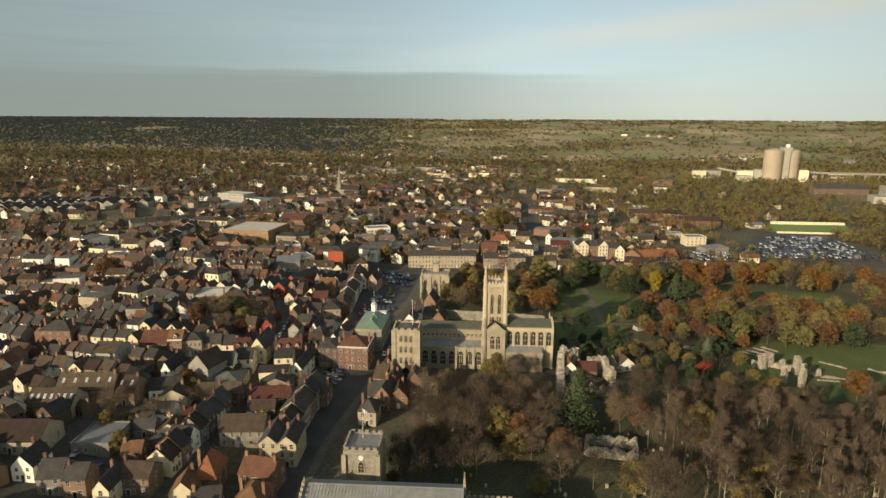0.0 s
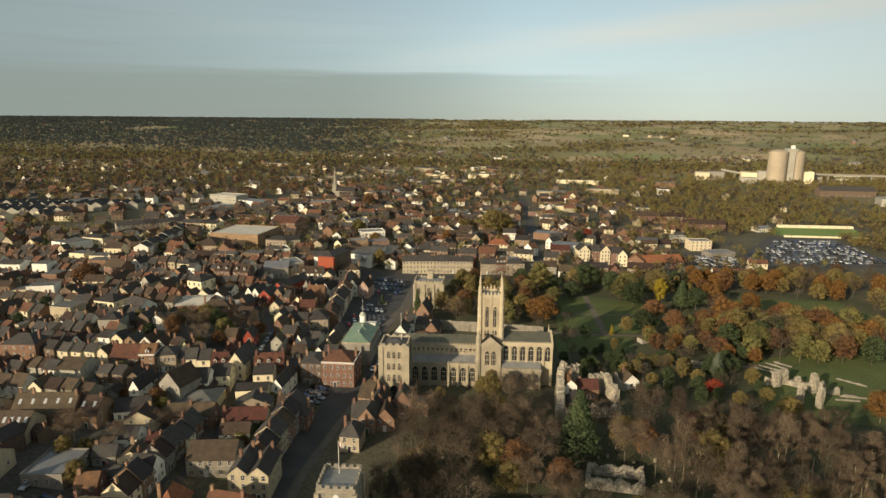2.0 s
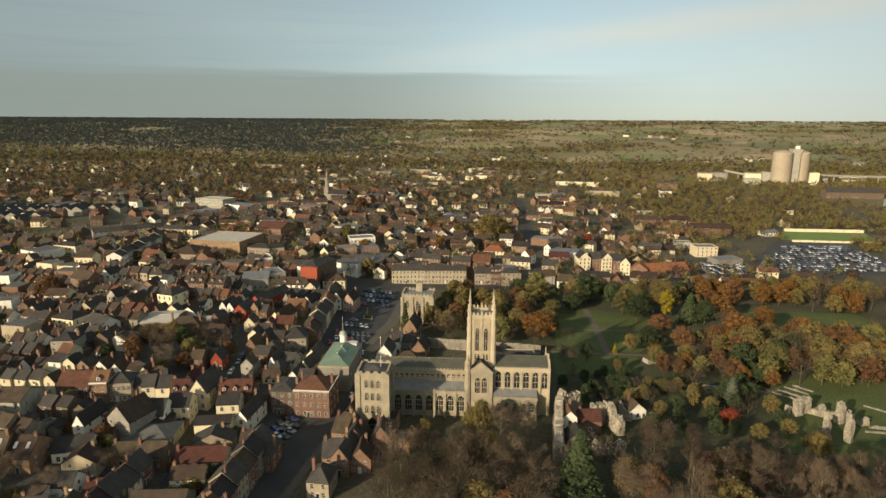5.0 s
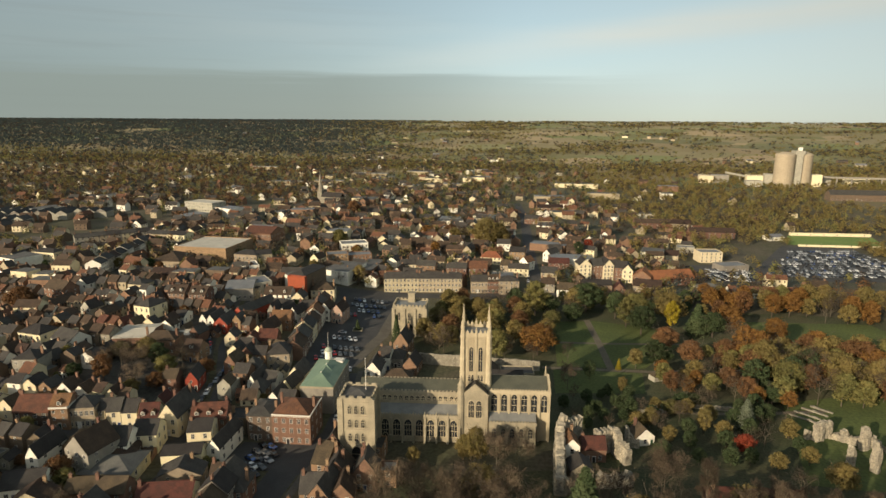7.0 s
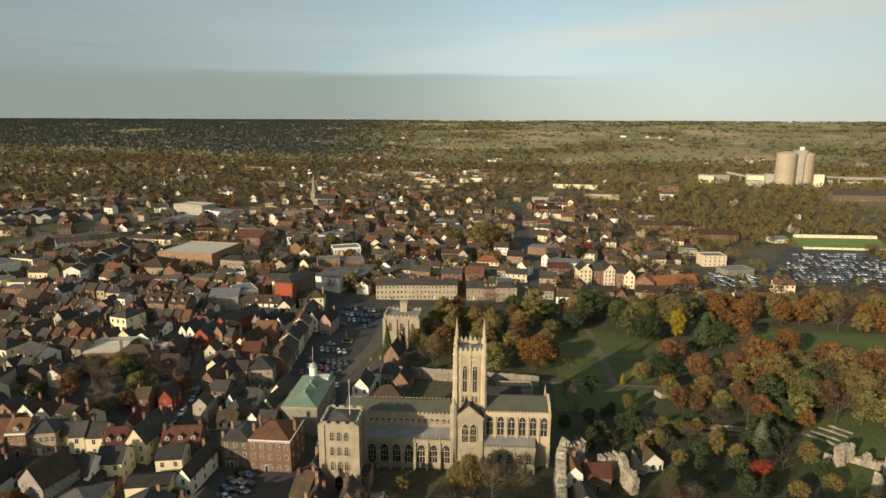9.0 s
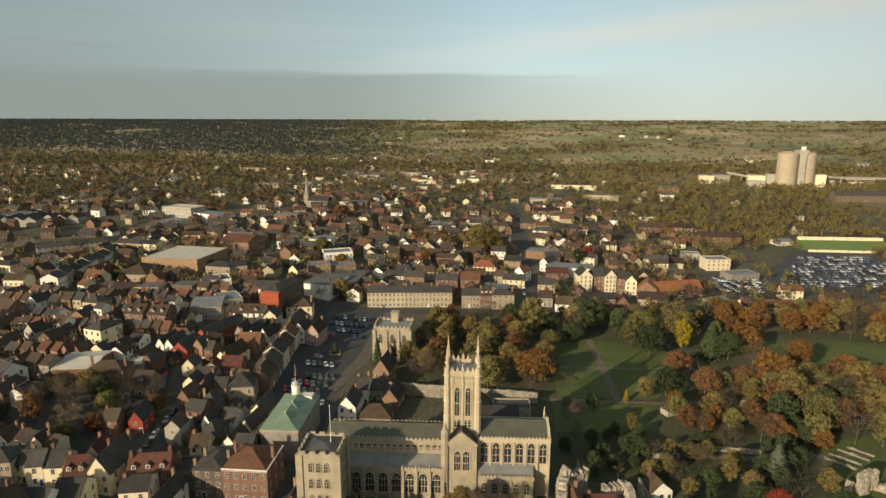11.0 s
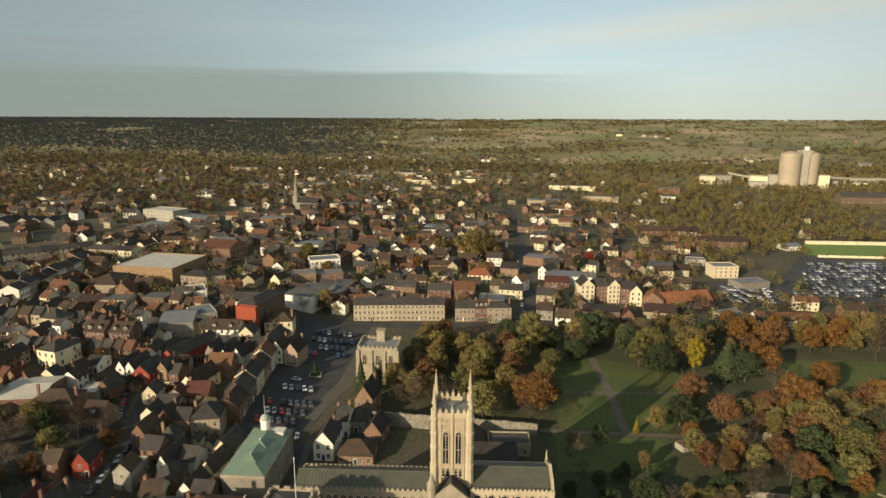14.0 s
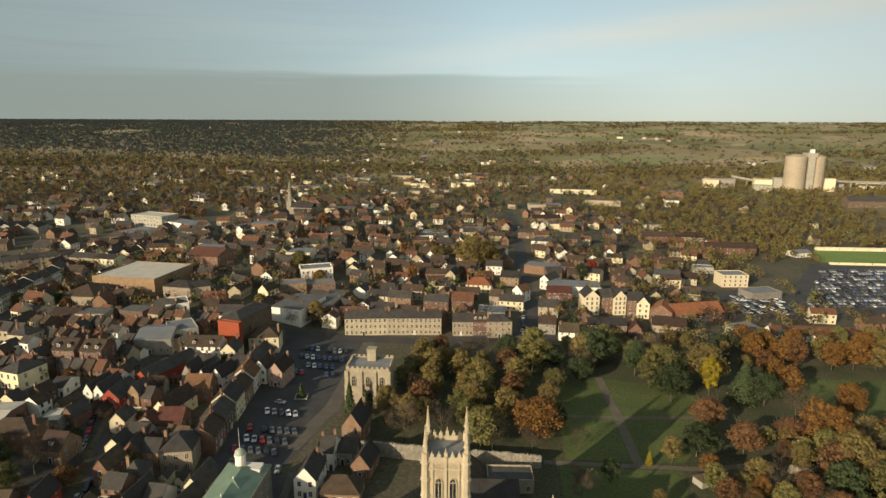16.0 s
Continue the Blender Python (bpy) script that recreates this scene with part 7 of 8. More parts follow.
def silos():
    gx, gy = 443, 1152
    g = ground_at(gx, gy)
    k = 1.05
    for i, (dx, r) in enumerate(((-16, 15.5), (16, 15.0))):
        c = thing("sugar_silo", gx + dx, gy + 10 * i, g, 0, "huge round pale concrete silo with a flat top", "silo", "factory silos")
        s = Shape()
        s.turned(0, 0, r, r, -4, 50 * k, 28)
        part("drum", s, CONCRETE, c)
        s = Shape()
        s.turned(0, 0, r * 1.02, r * 0.98, 50 * k, 52.5 * k, 28)
        s.turned(0, 0, r * 0.98, r * 0.3, 52.5 * k, 56 * k, 28)
        part("cap", s, CONCRETE, c)
    c = thing("silo_stair_tower", gx + 4, gy - 2, g, 0, "pale tower and conveyor between the silos", "tower")
    mass(c, "shaft", -5, 5, -6, 14, 52 * k, GREYR, -4)
    mass(c, "head", -7, 8, -5, 14, 58 * k, GREYR, 52 * k)
    mass(c, "vent", 0, 5, 0, 6, 63 * k, WHITE, 58 * k)
    for j, (x, y, w, d, h, wm, rm) in enumerate(((316, 1200, 24, 20, 13, "CREAM", "METAL_ROOF"), (340, 1202, 28, 20, 14, "GREYR", "METAL_ROOF"), (392, 1180, 28, 20, 16, "CREAM", "METAL_ROOF"), (380, 1150, 26, 18, 10, "GREYR", "METAL_ROOF"), (408, 1165, 14, 18, 20, "GREYR", "METAL_ROOF"), (484, 1170, 20, 20, 20, "CREAM", "METAL_ROOF"), (508, 1190, 18, 20, 15, "GREYR", "METAL_ROOF"), (560, 1190, 36, 18, 12, "CREAM", "PALE_ROOF"), (530, 950, 46, 26, 20, "GREYR", "METAL_ROOF"), (505, 925, 50, 26, 10, "GREYR", "METAL_ROOF"), (570, 980, 30, 26, 44, "GREYR", "METAL_ROOF"))):
        pick = {"WHITE": WHITE, "GREYR": GREYR, "CREAM": CREAM, "METAL_ROOF": METAL_ROOF, "PALE_ROOF": PALE_ROOF}
        house(x, y, w, d, h, 0, -10, pick[wm], pick[rm], "flat", 0, 1, 4, name="factory_building", what="factory block", group="factory blocks", sides=False)
    house(475, 1010, 80, 16, 9, 6, 2, BRICK_DARK, SLATE, "x", 0, 1, 12, name="factory_building", what="long warehouse", group="factory blocks", sides=False)
    c = thing("conveyor_bridge", 360, 1190, ground_at(360, 1190), -10, "inclined pale conveyor gallery between factory blocks", "conveyor")
    s = Shape()
    s.slab([(-14, -2, 21), (32, -2, 13), (32, 2, 13), (-14, 2, 21)], 3)
    for xx in (-8, 10, 28):
        s.box(xx - 0.6, xx + 0.6, -0.6, 0.6, -3, 15 - xx * 0.1)
    part("gallery", s, GREYR, c)
    c = thing("conveyor_bridge", 555, 1165, ground_at(555, 1165), -8, "long pale conveyor gallery on legs", "conveyor")
    s = Shape()
    s.slab([(-90, -2, 17), (90, -2, 17), (90, 2, 17), (-90, 2, 17)], 3)
    for i in range(8):
        s.box(-80 + i * 22, -78 + i * 22, -1, 1, -3, 14)
    part("gallery", s, GREYR, c)


silos()
take(478, 985, 110, 50, 0)
take(535, 905, 90, 60, 0)

# ---- football ground and its car park ----
patch("football_pitch", [(252, 676), (272, 726), (355, 728), (340, 672)], PITCH, 0.1, "bright green mown football pitch", "pitch")
take(305, 700, 100, 62, 4)
patch("car_park", [(178, 553), (228, 520), (305, 540), (305, 664), (244, 668)], TARMAC, 0.1, "large asphalt car park full of cars", "road")
take(248, 596, 120, 140, 10)
patch("forecourt", [(126, 512), (150, 494), (192, 520), (176, 580), (130, 570)], TARMAC, 0.1, "asphalt forecourt with rows of cars", "road")
take(152, 538, 50, 76, 10)
house(300, 671, 80, 2.5, 1.3, 0, 2, CREAM, METAL_ROOF, "flat", 0, 1, 6, name="football_stand", what="low football stand", group="stands", sides=False)
house(315, 731, 80, 4, 2.4, 0, 3, CREAM, METAL_ROOF, "flat", 0, 1, 6, name="football_stand", what="low football stand", group="stands", sides=False)
house(248, 700, 16, 12, 4, 2, 20, WHITE, METAL_ROOF, "x", 0, 1, 3, name="club_house", what="club house", group="stands", sides=False)


# ---- cars ----
CAR_PAINT = []
for nm, col in (("black", (0.012, 0.012, 0.014)), ("silver", (0.35, 0.36, 0.37)), ("white", (0.7, 0.7, 0.68)), ("blue", (0.03, 0.06, 0.16)), ("grey", (0.09, 0.095, 0.1)), ("red", (0.42, 0.02, 0.02))):
    m_ = material(nm + "_car_paint", col, tuple(c * 0.9 for c in col), 1.0, 0.25, spread=0.03, bump=0, spec=0.6)
    CAR_PAINT.append((nm, m_))
RUBBER = material("rubber_tyre", (0.02, 0.02, 0.02), None, 2, 0.9, bump=0)


def car_profile(s, w0, w1, prof, slot):
    """Extrudes a side outline (y, z) across the car's width, narrowing upwards."""
    zmax = max(z for _, z in prof)
    side = lambda z: w0 + (w1 - w0) * max(0, (z - 0.75) / (zmax - 0.75 + 1e-6)) if z > 0.75 else w0
    n = len(prof)
    for i in range(n):
        (a, b), (c, d) = prof[i], prof[(i + 1) % n]
        s.face([(-side(b), a, b), (side(b), a, b), (side(d), c, d), (-side(d), c, d)], slot)
    s.face([(-side(z), y, z) for y, z in prof], slot)
    s.face([(side(z), y, z) for y, z in prof[::-1]], slot)


def car_meshes():
    body, cabin, wheel = Shape(), Shape(), Shape()
    car_profile(body, 0.88, 0.84, [(-2.1, 0.35), (-2.15, 0.62), (-1.95, 0.82), (-1.05, 0.95), (1.75, 0.98), (2.1, 0.88), (2.15, 0.45), (2.05, 0.32)], 0)
    car_profile(body, 0.66, 0.60, [(-0.15, 1.42), (1.05, 1.42), (1.1, 1.47), (-0.2, 1.47)], 0)
    car_profile(cabin, 0.80, 0.62, [(-1.0, 0.95), (-0.25, 1.42), (1.1, 1.43), (1.75, 0.97)], 0)
    n = 10
    for i in range(n):
        a, b = 2 * math.pi * i / n, 2 * math.pi * (i + 1) / n
        wheel.face([(-0.1, 0.32 * math.cos(a), 0.32 * math.sin(a)), (0.1, 0.32 * math.cos(a), 0.32 * math.sin(a)), (0.1, 0.32 * math.cos(b), 0.32 * math.sin(b)), (-0.1, 0.32 * math.cos(b), 0.32 * math.sin(b))])
    for x in (-0.1, 0.1):
        wheel.face([(x, 0.32 * math.cos(2 * math.pi * i / n), 0.32 * math.sin(2 * math.pi * i / n)) for i in range(n)])
    return body, cabin, wheel.mesh("wheel", RUBBER)


BODY, CABIN, WHEEL = car_meshes()
CABIN_MESH = CABIN.mesh("glazing", GLASS)
BODY_MESH = {nm: BODY.mesh("body", m_) for nm, m_ in CAR_PAINT}


def car(x, y, rot, paint=None):
    nm = paint or rnd.choice(("black", "silver", "white", "blue", "grey", "grey", "black", "grey", "silver", "black", "red"))
    ob = thing("car", x, y, ground_at(x, y) + 0.1, rot, "parked %s hatchback car on asphalt" % nm, "car", "parked cars")
    for key, me, p in (("body", BODY_MESH[nm], (0, 0, 0)), ("glazing", CABIN_MESH, (0, 0, 0.01)), ("wheel", WHEEL, (-0.82, -1.3, 0.32)), ("wheel", WHEEL, (0.82, -1.3, 0.32)), ("wheel", WHEEL, (-0.82, 1.3, 0.32)), ("wheel", WHEEL, (0.82, 1.3, 0.32))):
        o = new(key, me)
        o.parent = ob
        o.location = p
    return ob


for x0, x1, y, rot in ((-94, -79, 314, 25), (-93, -77, 321, 25), (-95, -77, 328, 25), (-94, -78, 341, 25), (-99, -77, 377, 20), (-99, -78, 385, 20), (-100, -79, 394, 20), (-101, -80, 404, 20)):
    x = x0
    while x < x1:
        if rnd.random() < 0.88:
            car(x, y + (x - x0) * 0.03, rot + rnd.uniform(-3, 3))
        x += 2.75
car(-92, 349, 80, "silver"); car(-75, 305, 15, "silver"); car(-66, 268, 10, "silver"); car(-67, 261, 8, "white"); car(-64.5, 243, 70, "red")
for i in range(14):
    car(-87 + (i % 3) * 2.9 + (i // 3) * 0.4, 222.5 + (i // 3) * 4.0, 60 + rnd.uniform(-8, 8))
for i in range(9):
    car(-139 - i * 2.2 + rnd.uniform(-0.3, 0.3), 300 + i * 4.6, 22)
for i in range(12):
    car(-121 + rnd.uniform(-0.3, 0.3) - i * 0.9, 262 + i * 5.2, 15)
for i in range(7):
    car(3 + rnd.uniform(-0.4, 0.4), 446 + i * 7.5, 2)


for x, y, rot in ((-124, 166, 20), (-121, 167, 20), (-118, 168, 18), (-127, 186, 95), (-127, 189, 92), (-134, 183, 12), (-140, 153, 8), (-116, 190, 5), (-131, 150, 80)):
    car(x, y, rot)


def many_cars():
    rng = random.Random(9)
    s = Shape()

    def add(x, y, rot, slot):
        g = ground_at(x, y) + 0.1
        c, n = math.cos(rot), math.sin(rot)
        for sh, k in ((BODY, slot), (CABIN, 6)):
            for f in sh.f:
                s.face([(x + sh.v[i][0] * c - sh.v[i][1] * n, y + sh.v[i][0] * n + sh.v[i][1] * c, g + sh.v[i][2]) for i in f], k)

    for j in range(13):
        for i in range(44):
            x, y = 184 + i * 2.9 + j * 4.6, 534 + j * 8.8 + i * 0.5 + (i % 2) * 0.2
            if x > 302 or y > 660 or rng.random() < 0.12:
                continue
            add(x, y, radians(-12), rng.choice((0, 1, 1, 2, 4, 3, 4, 4, 0, 0, 1, 4)))
    for j in range(6):
        for i in range(11):
            if rng.random() < 0.85:
                add(134 + i * 3.0 + j * 2.2, 509 + j * 9, radians(20), rng.choice((0, 1, 2, 2, 4, 4, 0, 1)))
    tagged(new("parked_cars", s.mesh("parked_cars", [m_ for _, m_ in CAR_PAINT] + [GLASS])), "hundreds of parked cars in rows on asphalt", "cars", kind="stuff")


many_cars()
far_town()

# ---- trees of the churchyard and the gardens ----
def wood(x0, x1, y0, y1, step, kinds, tall, pad=2.0, keep=None, joined=True):
    y = y0
    while y < y1:
        x = x0 + rnd.uniform(0, step)
        while x < x1:
            px, py = x + rnd.uniform(-0.35, 0.35) * step, y + rnd.uniform(-0.35, 0.35) * step
            if not inside(px, py, pad) and (keep is None or keep(px, py)):
                tree(rnd.choice(kinds), px, py, tall * rnd.uniform(0.8, 1.15), joined=joined)
            x += step
        y += step


wood(-36, 46, 150, 250, 7.7, ["bare"] * 9 + ["russet", "olive"], 13.5, 3, lambda x, y: not (-35 < x < 35 and y < 163) and not (-14 < x < 8 and y < 180) and not (12 < x < 42 and 172 < y < 188) and not (8 < x < 28 and 186 < y < 214) and y < 218 + ease(10, 40, x) * 22, joined=False)
wood(46, 150, 140, 240, 7.6, ["pole"] * 14 + ["bare"] * 2 + ["olive"], 13.5, 2, lambda x, y: y < 222 - ease(80, 100, x) * 6 and y > 150, joined=False)
tree("cone", 18, 203, 22, 1.35, 1)
tree("cone", -38, 172, 9, 1.3)
tree("dark", -33, 180, 8, 1.1)
tree("green", 4, 163, 7, 1.2)
tree("orange", -40, 160, 7, 0.8)
tree("olive", -13, 238, 15, 0.65)
tree("olive", -17, 241, 12, 0.6)
tree("olive", -33, 236, 7, 0.8)
tree("bare", -6, 236, 12, 0.8)
tree("bare", 1, 238, 12, 0.8)
tree("red", 77, 260, 8.5, 1.05)
tree("blue", 82, 276, 11, 1.5)
tree("orange", 8, 336, 17, 1.25, 0)
tree("bare", 6, 328, 9)
tree("dark", 14, 345, 11, 1.1)
tree("olive", 13, 363, 12, 1.0)
tree("green", 16, 376, 11, 1.1)
tree("bare", 22, 330, 9, 1.0)
tree("dark", 30, 312, 8, 1.0)
tree("dark", 62, 372, 15, 1.2)
tree("russet", 70, 352, 13, 1.1)
tree("green", 56, 384, 14, 1.1)
tree("dark", 28, 388, 14, 1.1)
tree("bare", 20, 300, 10, 1.0)
tree("goldcone", 44, 324, 5.2, 1.0)
tree("yellow", 79, 381, 15, 0.7, 3)
tree("olive", 52, 327, 9, 0.95)
tree("dark", 61, 332, 11, 1.25)
tree("dark", 66, 336, 10, 1.1)
tree("russet", 77, 335, 13, 1.05)
tree("olive", 69, 312, 9, 0.9)
tree("orange", 73, 309, 8, 0.8)
tree("olive", 42, 300, 7, 0.8)
tree("green", 110, 311, 18, 1.05)
tree("olive", 103, 320, 17, 1.1)
tree("orange", 104, 346, 15, 1.0)
tree("russet", 95, 344, 13, 1.0)
tree("orange", 125, 366, 14, 1.0)
tree("orange", 138, 352, 15, 1.1)
tree("orange", 150, 338, 14, 1.1)
tree("olive", 132, 316, 16, 1.1)
tree("olive", 146, 312, 15, 1.0)
tree("dark", 100, 300, 9, 1.2)
tree("dark", 92, 284, 9, 1.1)
tree("green", 58, 284, 8, 1.2)
tree("dark", 64, 292, 7, 1.4)
tree("dark", 69, 293, 6.5, 1.4)
tree("olive", 48, 272, 9, 0.8)
tree("olive", 66, 270, 10, 0.7)
tree("russet", 90, 300, 10, 1.0)
tree("russet", 86, 310, 11, 1.0)
for i in range(9):
    tree(("dark", "green", "dark", "olive", "dark")[i % 5], -4 + i * 10.5 + rnd.uniform(-4, 4), 399 + rnd.uniform(-9, 9), 16 * rnd.uniform(0.75, 1.3), rnd.uniform(0.9, 1.3))
for i in range(5):
    tree(("green", "bare", "olive")[i % 3], 12 + i * 13 + rnd.uniform(-4, 4), 408 + rnd.uniform(-7, 7), 12 * rnd.uniform(0.8, 1.2), 1.1)
tree("cone", 90, 375, 16, 1.5, 1); tree("cone", 94, 384, 15, 1.6, 0); tree("dark", 98, 374, 13, 1.2)
tree("cone", -62, 343, 13, 0.8); tree("cone", -56, 344, 12, 0.8); tree("olive", -48, 345, 14, 0.8)
wood(-46, 4, 328, 410, 10.5, ["olive", "bare", "bare", "russet", "green", "olive"], 13, 3)
tree("bare", -38, 327, 15, 1.0, 3)
wood(100, 240, 318, 440, 11, ["orange", "olive", "bare", "russet", "olive", "orange", "green", "bare"], 13, 3, lambda x, y: not (112 < x < 200 and 350 < y < 405) and x > 100 + (y - 318) * 0.05)
wood(20, 110, 412, 436, 11, ["olive", "dark", "green", "olive"], 9, 2)
wood(150, 250, 232, 320, 15, ["olive", "orange", "bare"], 12, 4, lambda x, y: x > 150 + (y - 240) * 0.2 and y > 300)
wood(150, 215, 150, 250, 10, ["bare", "bare", "bare", "russet"], 14, 3)
tree("orange", 131, 244, 12, 1.1); tree("orange", 140, 236, 11, 1.1); tree("olive", 98, 240, 11, 1.0)
wood(56, 104, 296, 346, 9.5, ["olive", "russet", "dark", "bare", "orange", "green"], 9, 2.0, lambda x, y: not (17 < x < 80 and 324 < y))
wood(96, 165, 300, 350, 11, ["olive", "orange", "russet", "green", "bare", "dark"], 14, 2.0)
wood(18, 46, 262, 296, 6.5, ["dark", "green", "dark", "bare"], 5.5, 1.5)
wood(42, 98, 252, 292, 9.0, ["bare", "olive", "dark", "dark", "bare"], 7.5, 2.0)
wood(150, 300, 232, 300, 12, ["olive", "orange", "bare", "bare"], 12, 4, lambda x, y: x > 178)
# trees among the houses
tree("russet", -260, 330, 15, 1.2, 0); 
for i, (x, y, tall, wide) in enumerate(((-162, 262, 10, 1.1), (-148, 262, 9, 1.2), (-158.5, 285, 13, 0.95), (-143, 274, 9, 1.2), (-155, 271, 11, 1.2), (-168, 268, 9, 1.2), (-150, 280, 10, 1.1), (-140, 263, 8, 1.2), (-165, 277, 10, 1.1), (-146, 256, 8, 1.2), (-170, 284, 9, 1.2), (-142, 284, 9, 1.1), (-134, 270, 7, 1.2), (-172, 259, 7, 1.2))):
    tree(("russet", "bare", "olive", "green", "bare", "bare", "dark")[i % 7], x, y, tall, wide, group="garden trees")
tree("green", -295, 300, 10, 1.0); tree("olive", -128, 158, 8, 0.9); tree("bare", -143, 176, 10, 1.1); tree("bare", -148, 180, 9, 1.1); tree("olive", -140, 168, 7, 1.1); tree("dark", -88, 197, 6, 1.5); tree("dark", -93, 196, 6, 1.4); tree("bare", -122, 192, 7, 1.1); tree("olive", -136, 172, 6, 1.1); tree("bare", -130, 178, 8); tree("green", -95, 192, 5, 1.6); tree("green", -90, 193, 5, 1.6)
tree("olive", -34, 574, 25, 1.2, 1); tree("olive", -24, 580, 21, 1.1); tree("yellow", -48, 555, 11, 0.7); tree("orange", -72, 536, 12, 0.9); tree("olive", -108, 437, 12, 1.0); tree("green", -150, 527, 14, 1.1); tree("orange", -131, 512, 10, 1.2); tree("olive", -140, 440, 10, 1.0)
tree("russet", -70, 616, 14, 1.2); tree("orange", -92, 610, 13, 1.0); tree("russet", -177, 660, 16, 1.2); tree("olive", -64, 600, 14, 1.0); tree("red", 53, 575, 12, 0.9); tree("dark", 44, 560, 11, 1.1)
tree("cone", -86, 356, 6.4, 1.1, 0, group="garden trees")
planter = thing("planter", -86, 356, 0, 10, "low square stone planter round a small conifer", "planter")
s_ = Shape()
for x0_, x1_, y0_, y1_ in ((-2.6, 2.6, -2.6, -2.2), (-2.6, 2.6, 2.2, 2.6), (-2.6, -2.2, -2.2, 2.2), (2.2, 2.6, -2.2, 2.2)):
    s_.box(x0_, x1_, y0_, y1_, -0.1, 0.75)
part("rim", s_, LIME, planter)
s_ = Shape()
s_.box(-2.2, 2.2, -2.2, 2.2, -0.1, 0.6)
part("soil", s_, WOODFLOOR, planter)
for _ in range(520):
    x, y = rnd.uniform(-420, -88), rnd.uniform(120, 430)
    if not inside(x, y, 0.8) and abs(x) < 0.85 * y + 30:
        tree(rnd.choice(("olive", "green", "russet", "bare", "dark", "bare")), x, y, rnd.uniform(3.0, 8.5), 1.1, group="garden trees", joined=True)


def joined_trees():
    """The trees past those that stand as things, one object for each kind."""
    for kind, rows in JOINED.items():
        vs, loops, starts, slots, off, at = [], [], [], [], 0, 0
        for trunk, crown, m in rows:
            R = np.array(m)
            for slot, me in ((0, trunk), (1, crown)):
                v = np.empty(len(me.vertices) * 3); me.vertices.foreach_get("co", v)
                v = v.reshape(-1, 3) @ R[:3, :3].T + R[:3, 3]
                l = np.empty(len(me.loops), np.int32); me.loops.foreach_get("vertex_index", l)
                s = np.empty(len(me.polygons), np.int32); me.polygons.foreach_get("loop_start", s)
                vs.append(v); loops.append(l + off); starts.append(s + at); slots.append(np.full(len(s), slot, np.int32))
                off += len(v); at += len(l)
        v, l, s, k = (np.concatenate(q) for q in (vs, loops, starts, slots))
        me = bpy.data.meshes.new("park_trees")
        me.vertices.add(len(v)); me.vertices.foreach_set("co", v.ravel())
        me.loops.add(len(l)); me.loops.foreach_set("vertex_index", l.astype(np.int32))
        me.polygons.add(len(s)); me.polygons.foreach_set("loop_start", s.astype(np.int32))
        me.materials.append(rows[0][0].materials[0]); me.materials.append(rows[0][1].materials[0])
        me.polygons.foreach_set("material_index", k)
        me.update(calc_edges=True)
        tagged(new("park_trees", me), "more %s beyond" % TREES[kind][1], "trees", kind="stuff")


joined_trees()


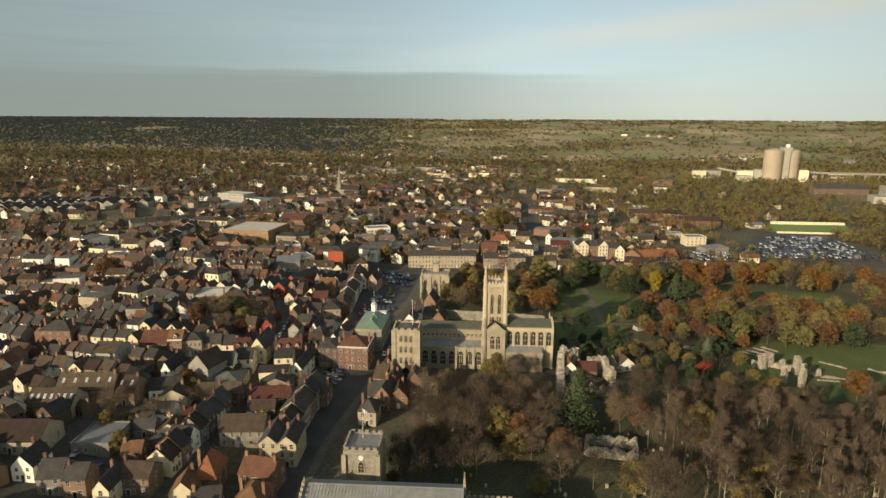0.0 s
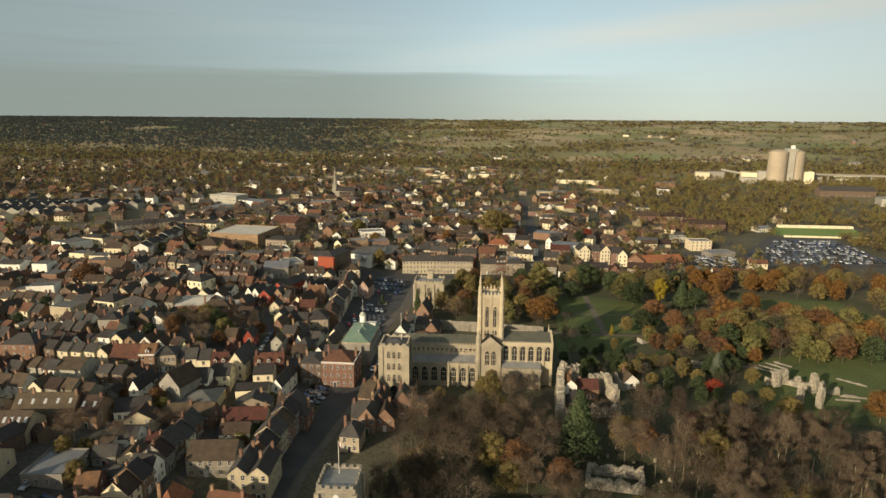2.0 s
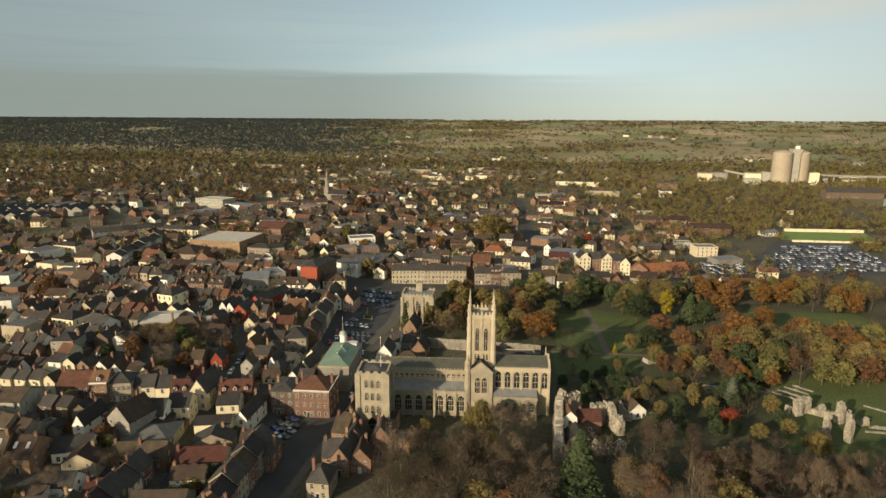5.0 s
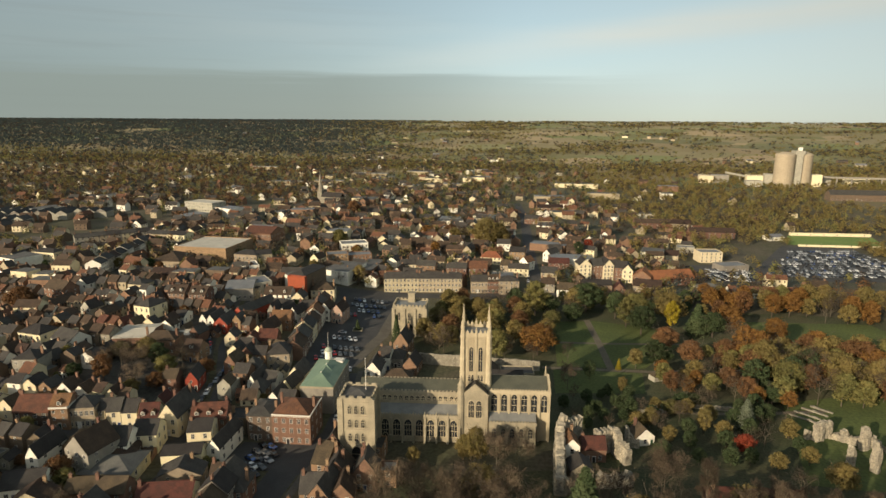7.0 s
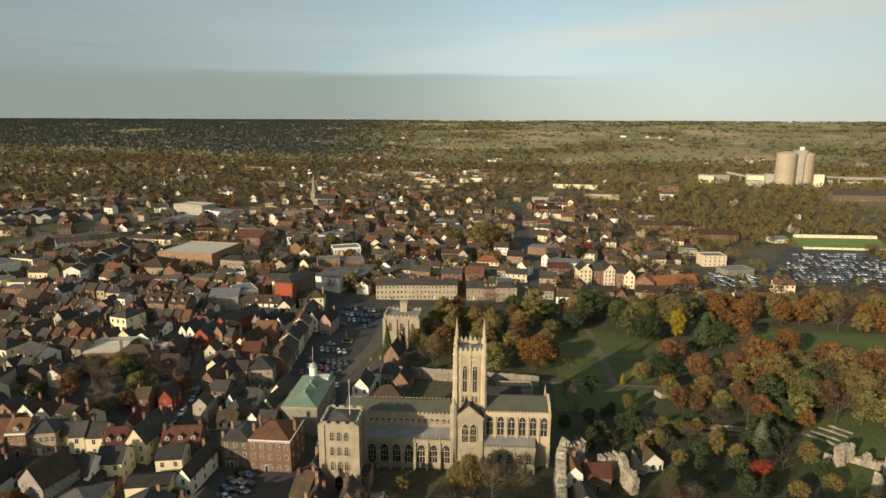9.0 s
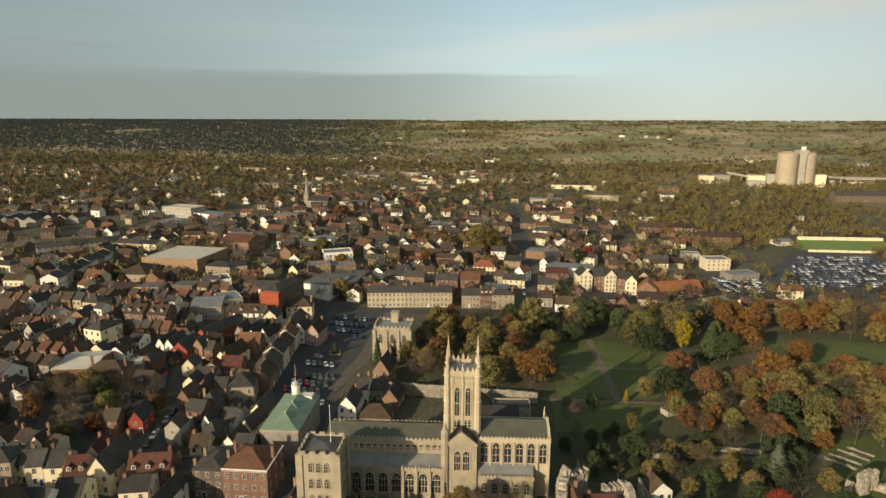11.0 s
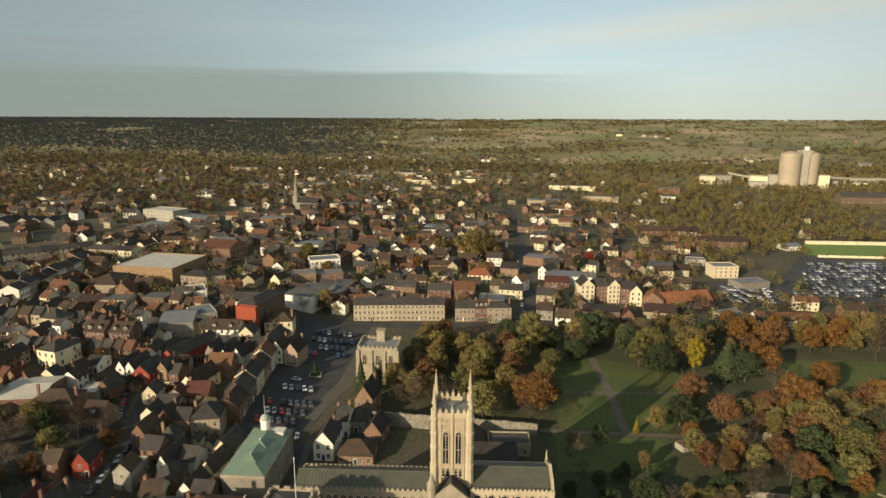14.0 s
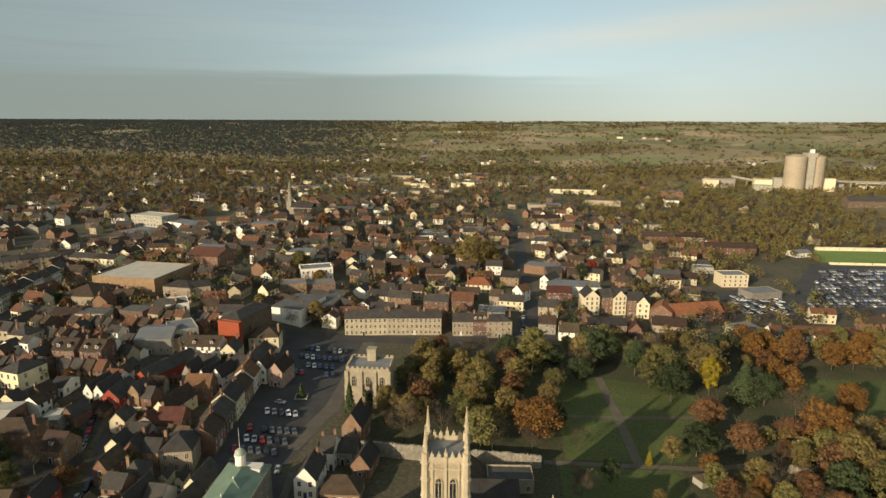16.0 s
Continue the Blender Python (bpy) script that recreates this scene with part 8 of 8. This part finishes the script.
def far_woods():
    """Tree crowns to the horizon, by colour, joined."""
    nr = np.random.default_rng(3)
    rng = random.Random(4)
    kinds = [("olive", LEAF_OLIVE), ("green", LEAF_GREEN), ("russet", LEAF_RUSSET), ("bare", TWIG), ("orange", LEAF_ORANGE), ("dark", LEAF_DARK), ("shadow_blue", LEAF_SHADOW_BLUE)]
    pts = {k: [] for k, _ in kinds}

    def put(x, y, h, r, kind, n, lobes, size):
        g = ground_at(x, y)
        lob = nr.normal(0, 1, (lobes, 3)) * np.array((r * 0.4, r * 0.4, h * 0.14)) + np.array((x, y, g + h * 0.58))
        d = nr.normal(0, 1, (n, 3))
        d[:, 2] += 0.3 if y < 1350 else 1.1
        d /= np.linalg.norm(d, axis=1)[:, None]
        q = lob[np.arange(n) % lobes] + d * np.array((r * 0.52, r * 0.52, h * 0.32)) * nr.uniform(0.6, 1.05, (n, 1))
        q[:, 2] = np.maximum(q[:, 2], g + 0.3)
        pts[kind].append((q, d, size))

    # town gardens and the near meadows
    for _ in range(21000):
        y = 430 + (rng.random() ** 1.3) * 1100
        x = rng.uniform(-0.95, 0.62) * (y + 60)
        if inside(x, y, 3):
            continue
        meadow = ease(20, 110, x - 0.06 * (y - 450)) * ease(560, 640, y)
        nz = noise.noise(Vector((x / 170, y / 170, 1))) + 0.5 * noise.noise(Vector((x / 60, y / 60, 4)))
        p = (0.13 if x < 20 and y < 700 else 0.26 + 0.34 * ease(700, 1000, y)) + 0.2 * ease(-0.28, -0.45, x / y) * ease(640, 720, y) + 0.35 * nz + 0.9 * meadow * (0.75 + 1.3 * nz)
        if rng.random() > p or (abs(x - (6 - 0.02 * (y - 440))) < 9 and y < 780):
            continue
        if meadow > 0.5:
            kind = rng.choice(("olive", "olive", "green", "olive", "bare", "olive"))
        elif x / y < -0.22 and y > 640:
            kind = rng.choice(("bare", "green", "bare", "shadow_blue", "russet", "olive", "bare"))
        else:
            kind = rng.choice(("olive", "green", "bare", "olive", "bare", "shadow_blue", "green", "bare", "russet", "dark"))
        put(x, y, rng.uniform(6, 12), rng.uniform(3.0, 6.0), kind, 90 if y < 700 else (55 if y < 1000 else 32), 5, 0.5 if y < 700 else 0.62 if y < 1000 else 0.85)
    # the country beyond: hedgerows, copses, and dark trees added as cloud shadow north-west
    for _ in range(64000):
        y = 1350 + (rng.random() ** 1.25) * 3300
        x = rng.uniform(-0.95, 0.85) * (y + 60)
        # where the added dark cover imitates shade under cloud
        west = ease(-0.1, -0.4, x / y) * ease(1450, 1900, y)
        hedge = abs(noise.noise(Vector((x / 330, y / 200, 9)))) < 0.035 or abs(noise.noise(Vector((x / 260, y / 420, 19)))) < 0.03
        copse = noise.noise(Vector((x / 380, y / 260, 5)))
        p = 0.55 * hedge + (0.8 if copse > 0.12 + 0.2 * ease(-0.1, 0.15, x / y) else 0.02) + 0.35 * (1 - ease(1450, 1800, y))
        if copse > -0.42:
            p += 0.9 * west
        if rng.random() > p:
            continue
        kind = rng.choice(("shadow_blue", "shadow_blue", "shadow_blue", "bare", "shadow_blue")) if rng.random() < west else rng.choice(("olive", "green", "bare", "bare", "shadow_blue", "olive", "green"))
        k = 1 + (y - 1350) / 2600
        put(x, y, rng.uniform(7, 12), rng.uniform(4.0, 7.5) * k, kind, 11, 3, 1.35 * k)
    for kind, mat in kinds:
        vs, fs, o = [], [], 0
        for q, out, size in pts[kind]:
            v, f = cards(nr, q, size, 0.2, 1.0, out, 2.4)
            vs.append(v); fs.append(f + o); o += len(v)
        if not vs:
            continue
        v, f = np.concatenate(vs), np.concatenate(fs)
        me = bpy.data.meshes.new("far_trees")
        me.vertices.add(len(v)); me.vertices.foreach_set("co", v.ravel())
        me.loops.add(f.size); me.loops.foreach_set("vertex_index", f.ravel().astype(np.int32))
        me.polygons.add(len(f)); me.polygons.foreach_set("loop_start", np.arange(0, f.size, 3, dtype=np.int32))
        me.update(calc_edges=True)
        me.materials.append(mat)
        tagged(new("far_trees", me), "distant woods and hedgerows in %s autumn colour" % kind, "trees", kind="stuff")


far_woods()


# ---- gravestones among the churchyard trees ----
def gravestones():
    rng = random.Random(12)
    s = Shape()
    s.box(-0.35, 0.35, -0.07, 0.07, -0.3, 0.85)
    s.turned(0, 0, 0.35, 0.3, 0.85, 1.0, 8)
    me = s.mesh("gravestone", LIME)
    for i in range(130):
        x, y = rng.choice((rng.uniform(-30, 60), rng.uniform(60, 150))), rng.uniform(150, 205)
        if inside(x, y, 1):
            continue
        ob = new("gravestone", me)
        ob.matrix_basis = pose(x, y, ground_at(x, y), rng.uniform(-6, 6), rng.uniform(-6, 6), rng.uniform(70, 110) - 90) @ Matrix.Scale(rng.uniform(0.9, 1.5), 4)
        tagged(ob, "weathered upright stone grave marker on grass", "gravestone", "gravestones")


gravestones()
